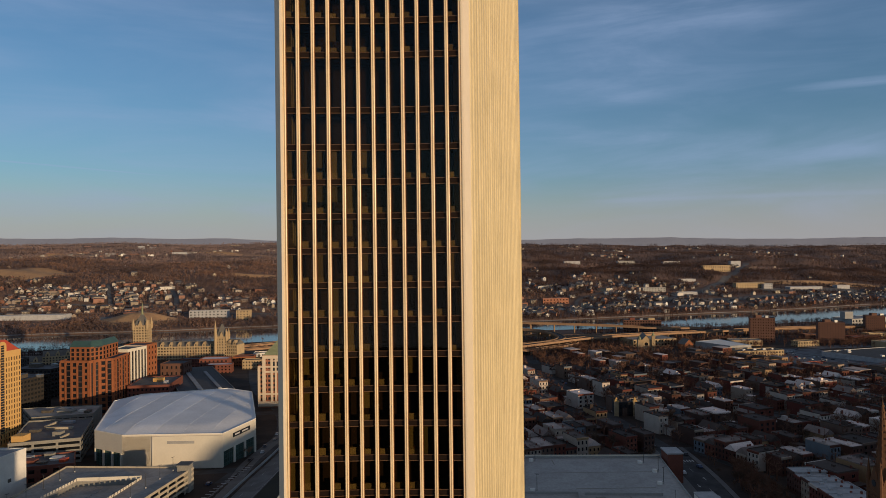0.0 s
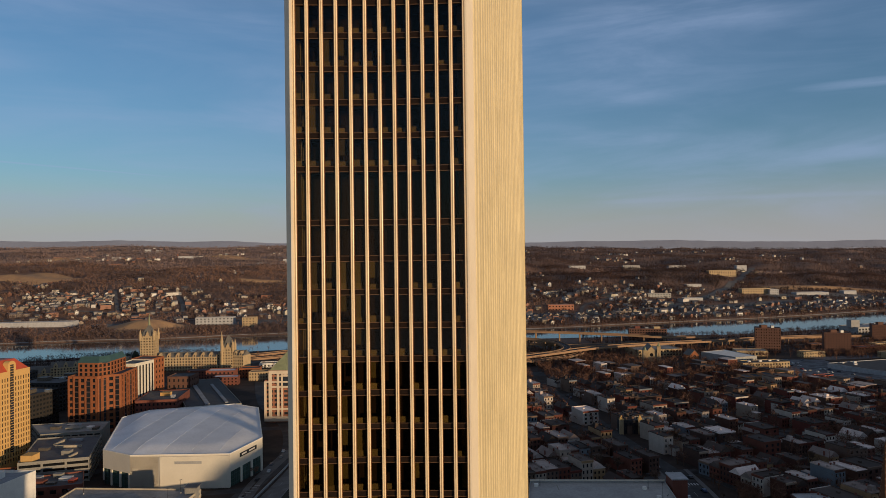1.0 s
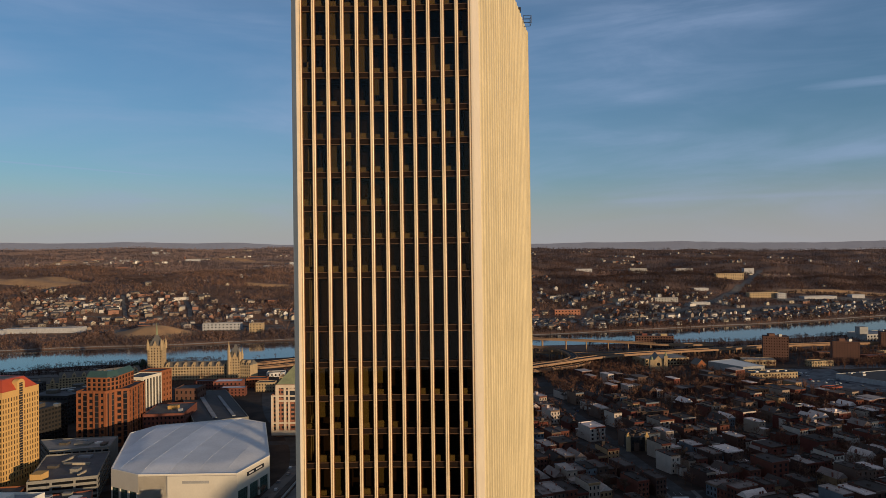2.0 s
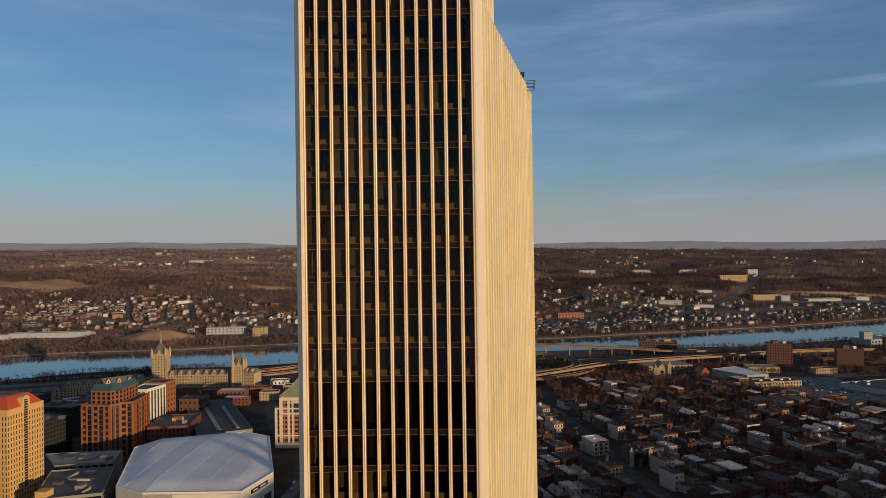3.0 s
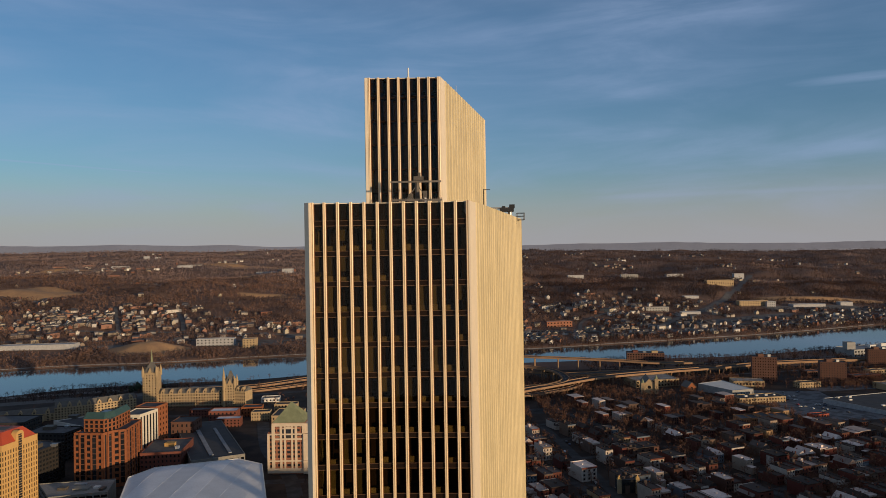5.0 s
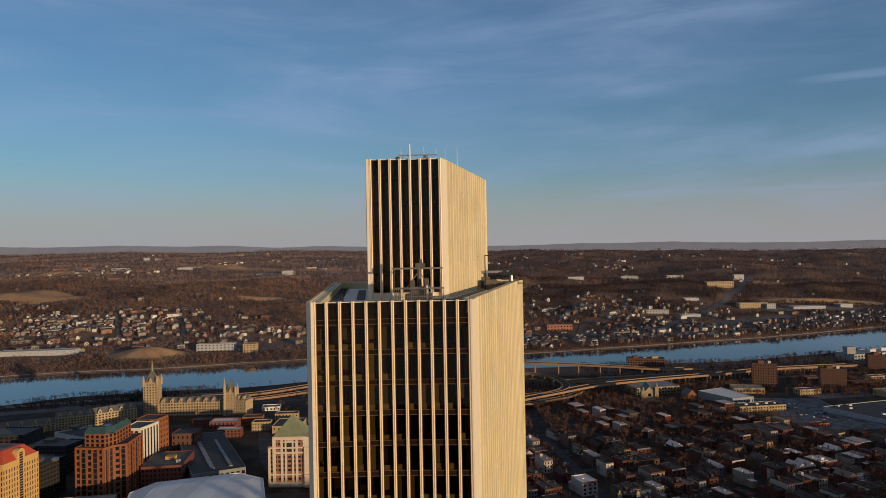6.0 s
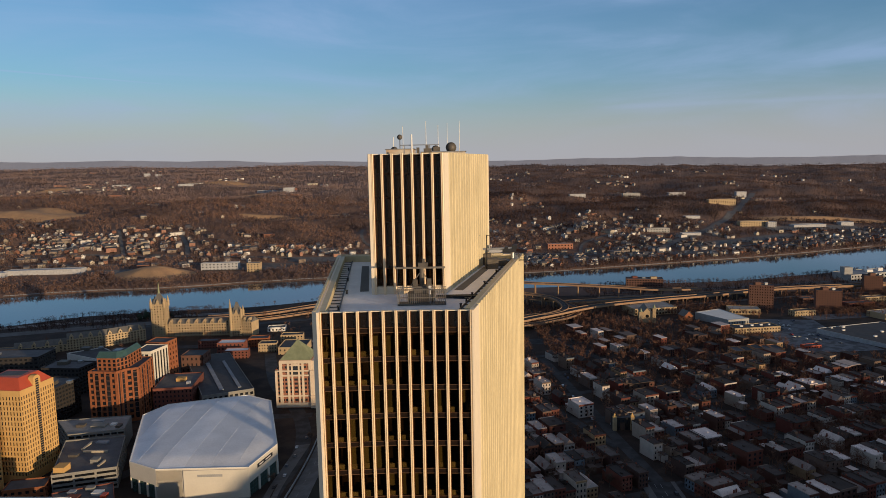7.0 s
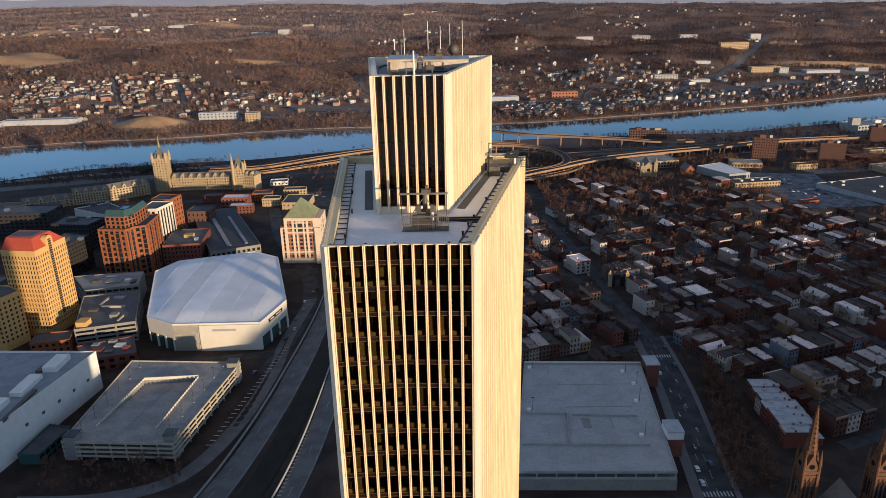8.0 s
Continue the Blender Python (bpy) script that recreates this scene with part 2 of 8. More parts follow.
M = {
    "marble": material("white_marble", (0.78, 0.66, 0.48), 0.5, var=0.08, scale=3, bump=0.04),
    "ribbed": material("ribbed_marble", (0.60, 0.495, 0.285), 0.55, var=0.16, scale=1.6, fine=7, bump=0.10, hue=0.07),
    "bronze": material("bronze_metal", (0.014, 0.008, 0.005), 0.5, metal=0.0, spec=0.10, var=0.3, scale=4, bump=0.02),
    # paler copy of bronze_metal, the highlight on thin edges put into its colour
    "bronzelit": material("lit_bronze_ledge", (0.17, 0.090, 0.042), 0.42, metal=0.4, var=0.2, scale=4, bump=0.02),
    "fin": material("polished_marble_fin", (0.84, 0.67, 0.42), 0.34, var=0.10, scale=3, bump=0.03, spec=0.5),
    "finbronze": material("bronze_fin_cheek", (0.26, 0.115, 0.045), 0.38, metal=0.5, var=0.2, scale=4, bump=0.02),
    "garagedeck": material("frosted_concrete_deck", (0.41, 0.395, 0.37), 0.85, var=0.30, scale=0.7, fine=9, bump=0.08, tint=(0.31, 0.295, 0.275)),
    "palerail": material("pale_concrete", (0.40, 0.345, 0.255), 0.85, var=0.25, scale=1.5, bump=0.1),
    "sandstone": material("brown_sandstone_spire", (0.125, 0.062, 0.032), 0.9, var=0.35, scale=4, fine=5, bump=0.3),
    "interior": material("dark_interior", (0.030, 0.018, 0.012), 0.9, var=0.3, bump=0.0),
    "blind": material("window_blind", (0.185, 0.152, 0.066), 0.8, var=0.1, scale=6, bump=0.02, hue=0.35),
    "cabinet": material("window_cabinet", (0.34, 0.275, 0.150), 0.7, var=0.1, scale=6, bump=0.02, hue=0.25),
    "membrane": material("roof_membrane", (0.80, 0.77, 0.74), 0.75, var=0.14, scale=1.6, fine=5, bump=0.05),
    "rail": material("dark_steel", (0.035, 0.036, 0.04), 0.5, metal=0.6, var=0.2, scale=5, bump=0.03),
    "steel": material("galvanised_steel", (0.30, 0.30, 0.30), 0.45, metal=0.7, var=0.2, scale=6, bump=0.03),
    "machine": material("machine_grey", (0.115, 0.098, 0.078), 0.6, metal=0.2, var=0.45, scale=8, bump=0.15),
    "white": material("white_paint", (0.74, 0.70, 0.63), 0.6, var=0.12, scale=2, bump=0.04),
    "winglass": material("dark_window", (0.018, 0.02, 0.024), 0.08, var=0.4, scale=3, bump=0.0, spec=0.6, hue=0.5),
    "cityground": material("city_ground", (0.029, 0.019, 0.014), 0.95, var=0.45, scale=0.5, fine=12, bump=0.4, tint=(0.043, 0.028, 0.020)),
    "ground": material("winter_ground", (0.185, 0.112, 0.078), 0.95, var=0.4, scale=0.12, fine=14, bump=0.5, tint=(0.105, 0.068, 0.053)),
    "asphalt": material("asphalt", (0.034, 0.032, 0.032), 0.85, var=0.3, scale=1.0, fine=9, bump=0.1, tint=(0.050, 0.047, 0.047)),
    "concrete": material("concrete", (0.33, 0.32, 0.30), 0.85, var=0.22, scale=1.5, fine=7, bump=0.12),
    "deck": material("parking_deck", (0.34, 0.315, 0.285), 0.85, var=0.32, scale=0.7, fine=9, bump=0.08, tint=(0.22, 0.205, 0.19)),
    "pavement": material("pavement_concrete", (0.13, 0.125, 0.12), 0.9, var=0.2, scale=1.5, bump=0.1),
    "paint": material("road_paint", (0.40, 0.39, 0.37), 0.7, var=0.4, scale=4, bump=0.03),
    "highway": material("worn_highway", (0.150, 0.142, 0.135), 0.85, var=0.28, scale=0.9, fine=9, bump=0.08, tint=(0.098, 0.090, 0.084)),
    "frost": material("frosty_asphalt", (0.165, 0.170, 0.182), 0.8, var=0.5, scale=0.9, fine=6, bump=0.05, tint=(0.065, 0.063, 0.066)),
    "grass": material("winter_grass", (0.022, 0.019, 0.011), 0.95, var=0.4, scale=0.8, fine=12, bump=0.4),
    "field": material("dry_field", (0.43, 0.265, 0.135), 0.95, var=0.35, scale=0.35, fine=10, bump=0.3, tint=(0.30, 0.185, 0.10)),
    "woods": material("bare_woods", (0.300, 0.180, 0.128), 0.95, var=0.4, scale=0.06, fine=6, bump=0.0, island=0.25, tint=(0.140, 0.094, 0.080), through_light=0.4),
    # paler and greyer than bare_woods: distance haze put into the colour
    "farwoods": material("hazed_hill_woods", (0.400, 0.275, 0.225), 0.95, var=0.4, scale=0.035, fine=6, bump=0.0, island=0.2, tint=(0.215, 0.160, 0.146), through_light=0.4),
    # darker copy of bare_woods: dimness of the right-hand slopes put into the colour
    "darkwoods": material("dimmed_woods", (0.115, 0.068, 0.055), 0.95, var=0.4, scale=0.06, fine=6, bump=0.0, island=0.3, tint=(0.066, 0.044, 0.040), through_light=0.4),
    "bark": material("bark", (0.085, 0.065, 0.05), 0.95, var=0.3, scale=5, bump=0.2),
    "twigs": material("bare_twigs", (0.14, 0.09, 0.06), 0.95, var=0.3, scale=2, bump=0.0, hue=0.35),
    "evergreen": material("evergreen", (0.025, 0.035, 0.02), 0.9, var=0.4, scale=2, bump=0.0, hue=0.2),
    "yellowstone": material("yellow_stone", (0.57, 0.345, 0.112), 0.8, var=0.1, scale=1.5, bump=0.06),
    "redroof": material("red_metal_roof", (0.42, 0.072, 0.030), 0.5, var=0.12, scale=1.5, bump=0.05),
    "orangebrick": material("orange_brick", (0.25, 0.088, 0.034), 0.85, var=0.18, scale=2.5, bump=0.12),
    "redbrick": material("red_brick", (0.17, 0.060, 0.040), 0.85, var=0.22, scale=2.5, bump=0.12, hue=0.2),
    "brownbrick": material("brown_brick", (0.13, 0.066, 0.046), 0.85, var=0.22, scale=2.5, bump=0.12),
    "pinkbrick": material("pink_brick", (0.31, 0.135, 0.078), 0.85, var=0.15, scale=2.5, bump=0.1),
    "greenroof": material("green_copper_roof", (0.24, 0.255, 0.14), 0.6, var=0.25, scale=2, bump=0.08),
    "teal": material("teal_roof", (0.045, 0.09, 0.085), 0.55, var=0.2, scale=2, bump=0.05),
    "stone": material("pale_gothic_stone", (0.40, 0.295, 0.165), 0.85, var=0.22, scale=2.2, bump=0.2),
    "slate": material("grey_slate", (0.14, 0.13, 0.115), 0.75, var=0.3, scale=2.2, bump=0.2),
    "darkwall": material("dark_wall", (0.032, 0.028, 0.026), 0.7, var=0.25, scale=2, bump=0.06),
    "arenawall": material("arena_panel", (0.63, 0.57, 0.46), 0.75, var=0.07, scale=1.2, bump=0.03),
    "arenaroof": material("arena_membrane", (0.72, 0.72, 0.73), 0.7, var=0.14, scale=0.7, fine=9, bump=0.04, hue=0.13),
    "flatroof": material("tar_roof", (0.09, 0.09, 0.095), 0.9, var=0.35, scale=1.2, fine=6, bump=0.1, hue=0.3),
    "tarhall": material("dark_hall_roof", (0.060, 0.058, 0.060), 0.8, var=0.3, scale=1.2, fine=7, bump=0.08),
    "brownstone": material("brown_sandstone", (0.36, 0.18, 0.085), 0.9, var=0.22, scale=3, bump=0.2),
    "deckside": material("bridge_concrete", (0.30, 0.185, 0.105), 0.85, var=0.2, scale=1.0, fine=7, bump=0.1),
    "foyer": material("green_foyer_glass", (0.05, 0.075, 0.06), 0.1, var=0.4, scale=3, bump=0.0, spec=0.6, hue=0.3),
    # stained concrete, darkened in its colour for walls in the shade
    "shadeconcrete": material("weathered_shaded_concrete", (0.28, 0.26, 0.22), 0.88, var=0.3, scale=1.6, fine=7, bump=0.12, tint=(0.21, 0.20, 0.18)),
    "ballast": material("gravel_roof", (0.30, 0.31, 0.33), 0.9, var=0.25, scale=1.2, fine=8, bump=0.1, tint=(0.22, 0.23, 0.245)),
    "paleframe": material("pale_cast_stone", (0.62, 0.50, 0.36), 0.8, var=0.12, scale=2, bump=0.06),
    "dullsteel": material("dull_paint_steel", (0.17, 0.15, 0.125), 0.6, metal=0.2, var=0.3, scale=6, bump=0.05),
    "creamsheet": material("stained_cream_sheet", (0.58, 0.50, 0.38), 0.7, var=0.4, scale=4, fine=4, bump=0.06, tint=(0.40, 0.30, 0.20)),
    "palefelt": material("pale_roof_felt", (0.38, 0.375, 0.375), 0.8, var=0.3, scale=2.5, fine=5, bump=0.06),
    # blue-grey of distance haze as the ridge's base colour
    "ridge": material("hazed_ridge", (0.20, 0.22, 0.29), 1.0, var=0.12, scale=0.02, fine=20, bump=0.0),
}
HOUSE_WALLS = [(0.126, 0.0335, 0.0205), (0.0871, 0.0295, 0.0196), (0.146, 0.0473, 0.0289), (0.327, 0.246, 0.182), (0.0741, 0.0394, 0.0289), (0.468, 0.394, 0.327), (0.139, 0.0365, 0.0224), (0.163, 0.108, 0.0747), (0.103, 0.0453, 0.0289),
               (0.299, 0.192, 0.098), (0.0784, 0.0375, 0.0271), (0.137, 0.0887, 0.0654), (0.114, 0.0295, 0.0196), (0.0915, 0.0375, 0.0243), (0.128, 0.0423, 0.0261), (0.381, 0.305, 0.238), (0.0827, 0.0345, 0.0233), (0.137, 0.157, 0.177), (0.131, 0.0384, 0.0233), (0.0893, 0.0551, 0.0392)]
HOUSE_ROOFS = [(0.0537, 0.0385, 0.0326), (0.551, 0.456, 0.402), (0.0649, 0.0476, 0.0403), (0.726, 0.607, 0.541), (0.0493, 0.0345, 0.0269), (0.228, 0.176, 0.15), (0.0582, 0.0406, 0.0326), (0.0403, 0.0294, 0.024), (0.402, 0.328, 0.287), (0.0738, 0.0527, 0.0432), (0.0515, 0.0334, 0.0259), (0.112, 0.085, 0.0719)]
M["housewall"] = material("painted_brick", (0.3, 0.2, 0.15), 0.85, var=0.2, scale=2.5, bump=0.1, palette=HOUSE_WALLS)
M["houseroof"] = material("house_roof", (0.3, 0.3, 0.3), 0.85, var=0.3, scale=2.0, bump=0.08, palette=HOUSE_ROOFS)
M["farwall"] = material("far_house_wall", (0.5, 0.5, 0.5), 0.85, var=0.1, scale=1, bump=0.0, island=0.15,
                        palette=[(0.52, 0.46, 0.38), (0.62, 0.575, 0.51), (0.29, 0.238, 0.176), (0.211, 0.0968, 0.0616), (0.44, 0.387, 0.29), (0.317, 0.299, 0.282), (0.238, 0.185, 0.141), (0.66, 0.63, 0.57), (0.264, 0.141, 0.0968), (0.194, 0.158, 0.132)])
M["farroof"] = material("far_house_roof", (0.12, 0.11, 0.11), 0.9, var=0.2, scale=1, bump=0.0, island=0.4)
M["towerglass"] = glass("bronze_glass", (0.46, 0.41, 0.28), ior=1.33)
M["water"] = bpy.data.materials.new("river_water")


def river_material(m):
    m.use_nodes = True
    n, l = m.node_tree.nodes, m.node_tree.links
    b = n["Principled BSDF"]
    b.inputs["Base Color"].default_value, b.inputs["Roughness"].default_value = (0.040, 0.046, 0.046, 1), 0.06
    b.inputs["Specular IOR Level"].default_value = 0.5
    geo, mp, tx, bp = (n.new("ShaderNode" + k) for k in ("NewGeometry", "Mapping", "TexNoise", "Bump"))
    mp.inputs["Scale"].default_value = (0.05, 0.12, 1.0)
    tx.inputs["Scale"].default_value, tx.inputs["Detail"].default_value = 1.0, 5.0
    bp.inputs["Strength"].default_value, bp.inputs["Distance"].default_value = 0.05, 0.25
    l.new(geo.outputs["Position"], mp.inputs["Vector"]), l.new(mp.outputs["Vector"], tx.inputs["Vector"])
    l.new(tx.outputs["Fac"], bp.inputs["Height"]), l.new(bp.outputs["Normal"], b.inputs["Normal"])


river_material(M["water"])


# ---- mesh helpers ----
def box(bm, x0, x1, y0, y1, z0, z1, m=None):
    """An upright box; m moves it."""
    vs = [Vector((x, y, z)) for z in (z0, z1) for x, y in ((x0, y0), (x1, y0), (x1, y1), (x0, y1))]
    vs = [bm.verts.new(m @ v if m else v) for v in vs]
    for f in ((3, 2, 1, 0), (4, 5, 6, 7), (0, 1, 5, 4), (1, 2, 6, 5), (2, 3, 7, 6), (3, 0, 4, 7)):
        bm.faces.new([vs[i] for i in f])


def prism(bm, pts, z0, z1, top=None):
    """A column on a polygon that runs anticlockwise; top: other points for its upper end."""
    lo, hi = [bm.verts.new((x, y, z0)) for x, y in pts], [bm.verts.new((x, y, z1)) for x, y in (top or pts)]
    bm.faces.new(hi), bm.faces.new(lo[::-1])
    for i in range(len(pts)):
        j = (i + 1) % len(pts)
        bm.faces.new((lo[i], lo[j], hi[j], hi[i]))


def tube(bm, a, b, r0, r1, sides=6):
    """A tapered round bar from a to b."""
    a, b = Vector(a), Vector(b)
    q = (b - a).to_track_quat("Z", "Y").to_matrix()
    rings = []
    for p, r in ((a, r0), (b, r1)):
        rings.append([bm.verts.new(p + q @ Vector((r * math.cos(2 * math.pi * i / sides), r * math.sin(2 * math.pi * i / sides), 0))) for i in range(sides)])
    for i in range(sides):
        j = (i + 1) % sides
        bm.faces.new((rings[0][i], rings[0][j], rings[1][j], rings[1][i]))
    bm.faces.new(rings[1]), bm.faces.new(rings[0][::-1])


def mesh_of(name, bm, mat):
    me = bpy.data.meshes.new(name)
    bm.normal_update()
    bm.to_mesh(me)
    bm.free()
    me.materials.append(mat)
    return me


def part(name, bm, mat, parent=None, label=""):
    """Links a bmesh, or a mesh that is there already, as one object under a thing or a part."""
    ob = new(name, mesh_of(name, bm, mat) if isinstance(bm, bmesh.types.BMesh) else bm)
    ob.parent = parent
    return tagged(ob, label) if label else ob


def thing(name, m, label, category, group="", kind=""):
    ob = new(name)
    ob.empty_display_size = 0.5
    ob.matrix_basis = m
    return tagged(ob, label, category, group, kind)


def boxes(*rows):
    bm = bmesh.new()
    for r in rows:
        box(bm, *r)
    return bm


def wall_frame(a, b):
    """A pose at a with x towards b and y inwards, for the wall of a polygon that runs anticlockwise."""
    a, b = Vector((*a, 0)), Vector((*b, 0))
    x = (b - a).normalized()
    y = Vector((-x.y, x.x, 0))
    m = Matrix.Identity(4)
    m.col[0][:3], m.col[1][:3], m.col[3][:3] = x, y, a
    return m, (b - a).length


def fast_mesh(name, verts, faces, mat):
    """A mesh from arrays: verts n x 3, faces n x k."""
    me = bpy.data.meshes.new(name)
    verts, faces = np.asarray(verts, np.float32), np.asarray(faces, np.int32)
    me.vertices.add(len(verts)), me.loops.add(faces.size), me.polygons.add(len(faces))
    me.vertices.foreach_set("co", verts.ravel())
    me.loops.foreach_set("vertex_index", faces.ravel())
    me.polygons.foreach_set("loop_start", np.arange(0, faces.size, faces.shape[1], dtype=np.int32))
    me.update(calc_edges=True)
    me.materials.append(mat)
    return me


rng = np.random.default_rng(7)
rnd = random.Random(11)

# ---- the lie of the land ----
NEAR_X, NEAR_Y = [-1500, -900, -620, -526, -419, -294, -137, 108, 304, 501, 744, 828, 1500], [700, 780, 836, 915, 948, 969, 1040, 1090, 1108, 1122, 1205, 1232, 1500]
FAR_X, FAR_Y = [-1500, -762, -635, -493, -323, -148, 120, 349, 537, 743, 1016, 1700], [900, 1089, 1126, 1149, 1199, 1224, 1240, 1300, 1360, 1430, 1550, 1850]
WATER = -20.0


def smooth(x, a, b):
    t = np.clip((x - a) / (b - a), 0, 1)
    return t * t * (3 - 2 * t)


def waves(x, y, size, seed):
    """A cheap rolling noise in about -1..1."""
    g = np.random.default_rng(seed)
    out = 0
    for k in range(9):
        a, f, p = g.uniform(0, 2 * np.pi), g.uniform(0.6, 2.2) / size, g.uniform(0, 2 * np.pi)
        out = out + np.sin((x * np.cos(a) + y * np.sin(a)) * f * 2 * np.pi + p)
    return out / 4.0


def land(x, y):
    """Height of the ground, plus an unseen hill added to cast shade."""
    x, y = np.asarray(x, float), np.asarray(y, float)
    near = np.interp(y, [-400, 0, 160, 300, 420, 600, 760, 880, 980], [6, 3, 0, -1, -5, -8, -12, -15, -17.5])
    near = near - 11 * (1 - smooth(x, -115, -45)) * smooth(y, 60, 200) * (1 - smooth(y, 420, 640))
    near = np.maximum(near, -17.5)
    ny, fy = np.interp(x, NEAR_X, NEAR_Y), np.interp(x, FAR_X, FAR_Y)
    d = y - fy
    rise = np.interp(d, [0, 25, 60, 200, 400, 600, 1000, 2200, 3500], [0, 3, 5, 15, 38, 62, 95, 150, 200])
    far = -18 + rise * (1 + 0.10 * np.clip(-x / 2500, -1, 1)) + waves(x, y, 900, 3) * (15 - 8 * smooth(d, 1200, 2600)) * smooth(d, 150, 900) + waves(x, y, 330, 5) * 7 * smooth(d, 120, 500)
    # made-up hill out of view: its stepped profile shapes where shade falls
    along, toward = x * 0.719 + y * 0.695, x * 0.695 - y * 0.719
    hill = np.interp(along, [-200, -110, 55, 71, 88, 100, 158, 174, 207, 290, 450, 550, 680, 930, 1130], [0, 92, 90, 77, 66, 45, 50, 75, 76, 74, 66, 61, 59, 50, 0]) * np.exp(-(((toward - 640) / 130) ** 2))
    z = np.where(d > 0, far, np.where(y > ny, -25.0, near + hill))
    bank = smooth(y, ny - 14, ny)
    return np.where((d <= 0) & (y <= ny), z * (1 - bank) + bank * np.minimum(z, -20.6), np.where((d > 0) & (d < 12), -20.6 + (z + 20.6) * d / 12, z))


def L(x, y):
    return float(land(x, y))


def build_ground():
    ys = np.concatenate([np.linspace(-700, -120, 130), np.linspace(-110, 100, 16), np.linspace(112, 800, 90), np.linspace(806, 1600, 150), np.linspace(1612, 2600, 80), np.linspace(2630, 4720, 70)])
    u = np.linspace(-1, 1, 221)
    xx = np.sign(u) * np.abs(u) ** 1.35
    verts = np.array([(x * (1250 + max(0, y) * 0.56), y, 0) for y in ys for x in xx])
    verts[:, 2] = land(verts[:, 0], verts[:, 1])
    n, k = len(ys), len(xx)
    i = (np.arange(n - 1)[:, None] * k + np.arange(k - 1)[None]).ravel()
    me = fast_mesh("ground", verts, np.stack([i, i + 1, i + k + 1, i + k], 1), M["ground"])
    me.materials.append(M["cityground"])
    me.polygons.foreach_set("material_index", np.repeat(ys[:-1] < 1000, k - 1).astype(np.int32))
    me.polygons.foreach_set("use_smooth", np.ones(len(me.polygons), bool))
    tagged(new("ground", me), "brown winter ground sloping down to the river and up to far hills", "ground", kind="structure")


build_ground()
water = part("water", boxes((-1700, 1900, 650, 1950, WATER - 4, WATER)), M["water"])
tagged(water, "calm blue river mirroring sky and banks", "river", kind="structure")


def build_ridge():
    """The line of hills that closes the view, distance haze put into its blue."""
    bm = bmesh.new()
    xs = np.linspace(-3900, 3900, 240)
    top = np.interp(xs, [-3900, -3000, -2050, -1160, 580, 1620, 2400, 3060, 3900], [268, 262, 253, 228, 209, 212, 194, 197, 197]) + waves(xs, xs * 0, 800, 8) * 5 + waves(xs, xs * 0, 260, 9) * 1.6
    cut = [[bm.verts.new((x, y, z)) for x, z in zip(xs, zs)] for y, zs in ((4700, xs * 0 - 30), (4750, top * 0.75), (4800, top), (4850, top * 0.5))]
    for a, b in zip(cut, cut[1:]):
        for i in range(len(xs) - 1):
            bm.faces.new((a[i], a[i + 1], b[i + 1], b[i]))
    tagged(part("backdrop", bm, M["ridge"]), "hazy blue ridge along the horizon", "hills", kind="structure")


build_ridge()

# ---- the tower ----
ROOF, DECK = 176.0, 174.7
FL, FC, FR, RR, RL = (-10.56, 0.0), (0.02, 0.52), (9.96, 0.0), (22.4, 54.6), (-16.1, 57.8)
FLOORS = [173.5 - 3.8 * k for k in range(12)] + [125.6] + [121.5 - 3.8 * k for k in range(31)]


def fin_mesh(m, c, front, back, z0, z1):
    """An upright fin: two rounded ribs with a slot between."""
    pts = [(-0.185, back), (-0.185, front + 0.06), (-0.165, front + 0.015), (-0.13, front), (-0.05, front), (-0.03, front + 0.12), (0.03, front + 0.12), (0.05, front), (0.13, front), (0.165, front + 0.015), (0.185, front + 0.06), (0.185, back)]
    bm = bmesh.new()
    prism(bm, [tuple((m @ Vector((c + x, y, 0)))[:2]) for x, y in pts], z0, z1)
    return bm


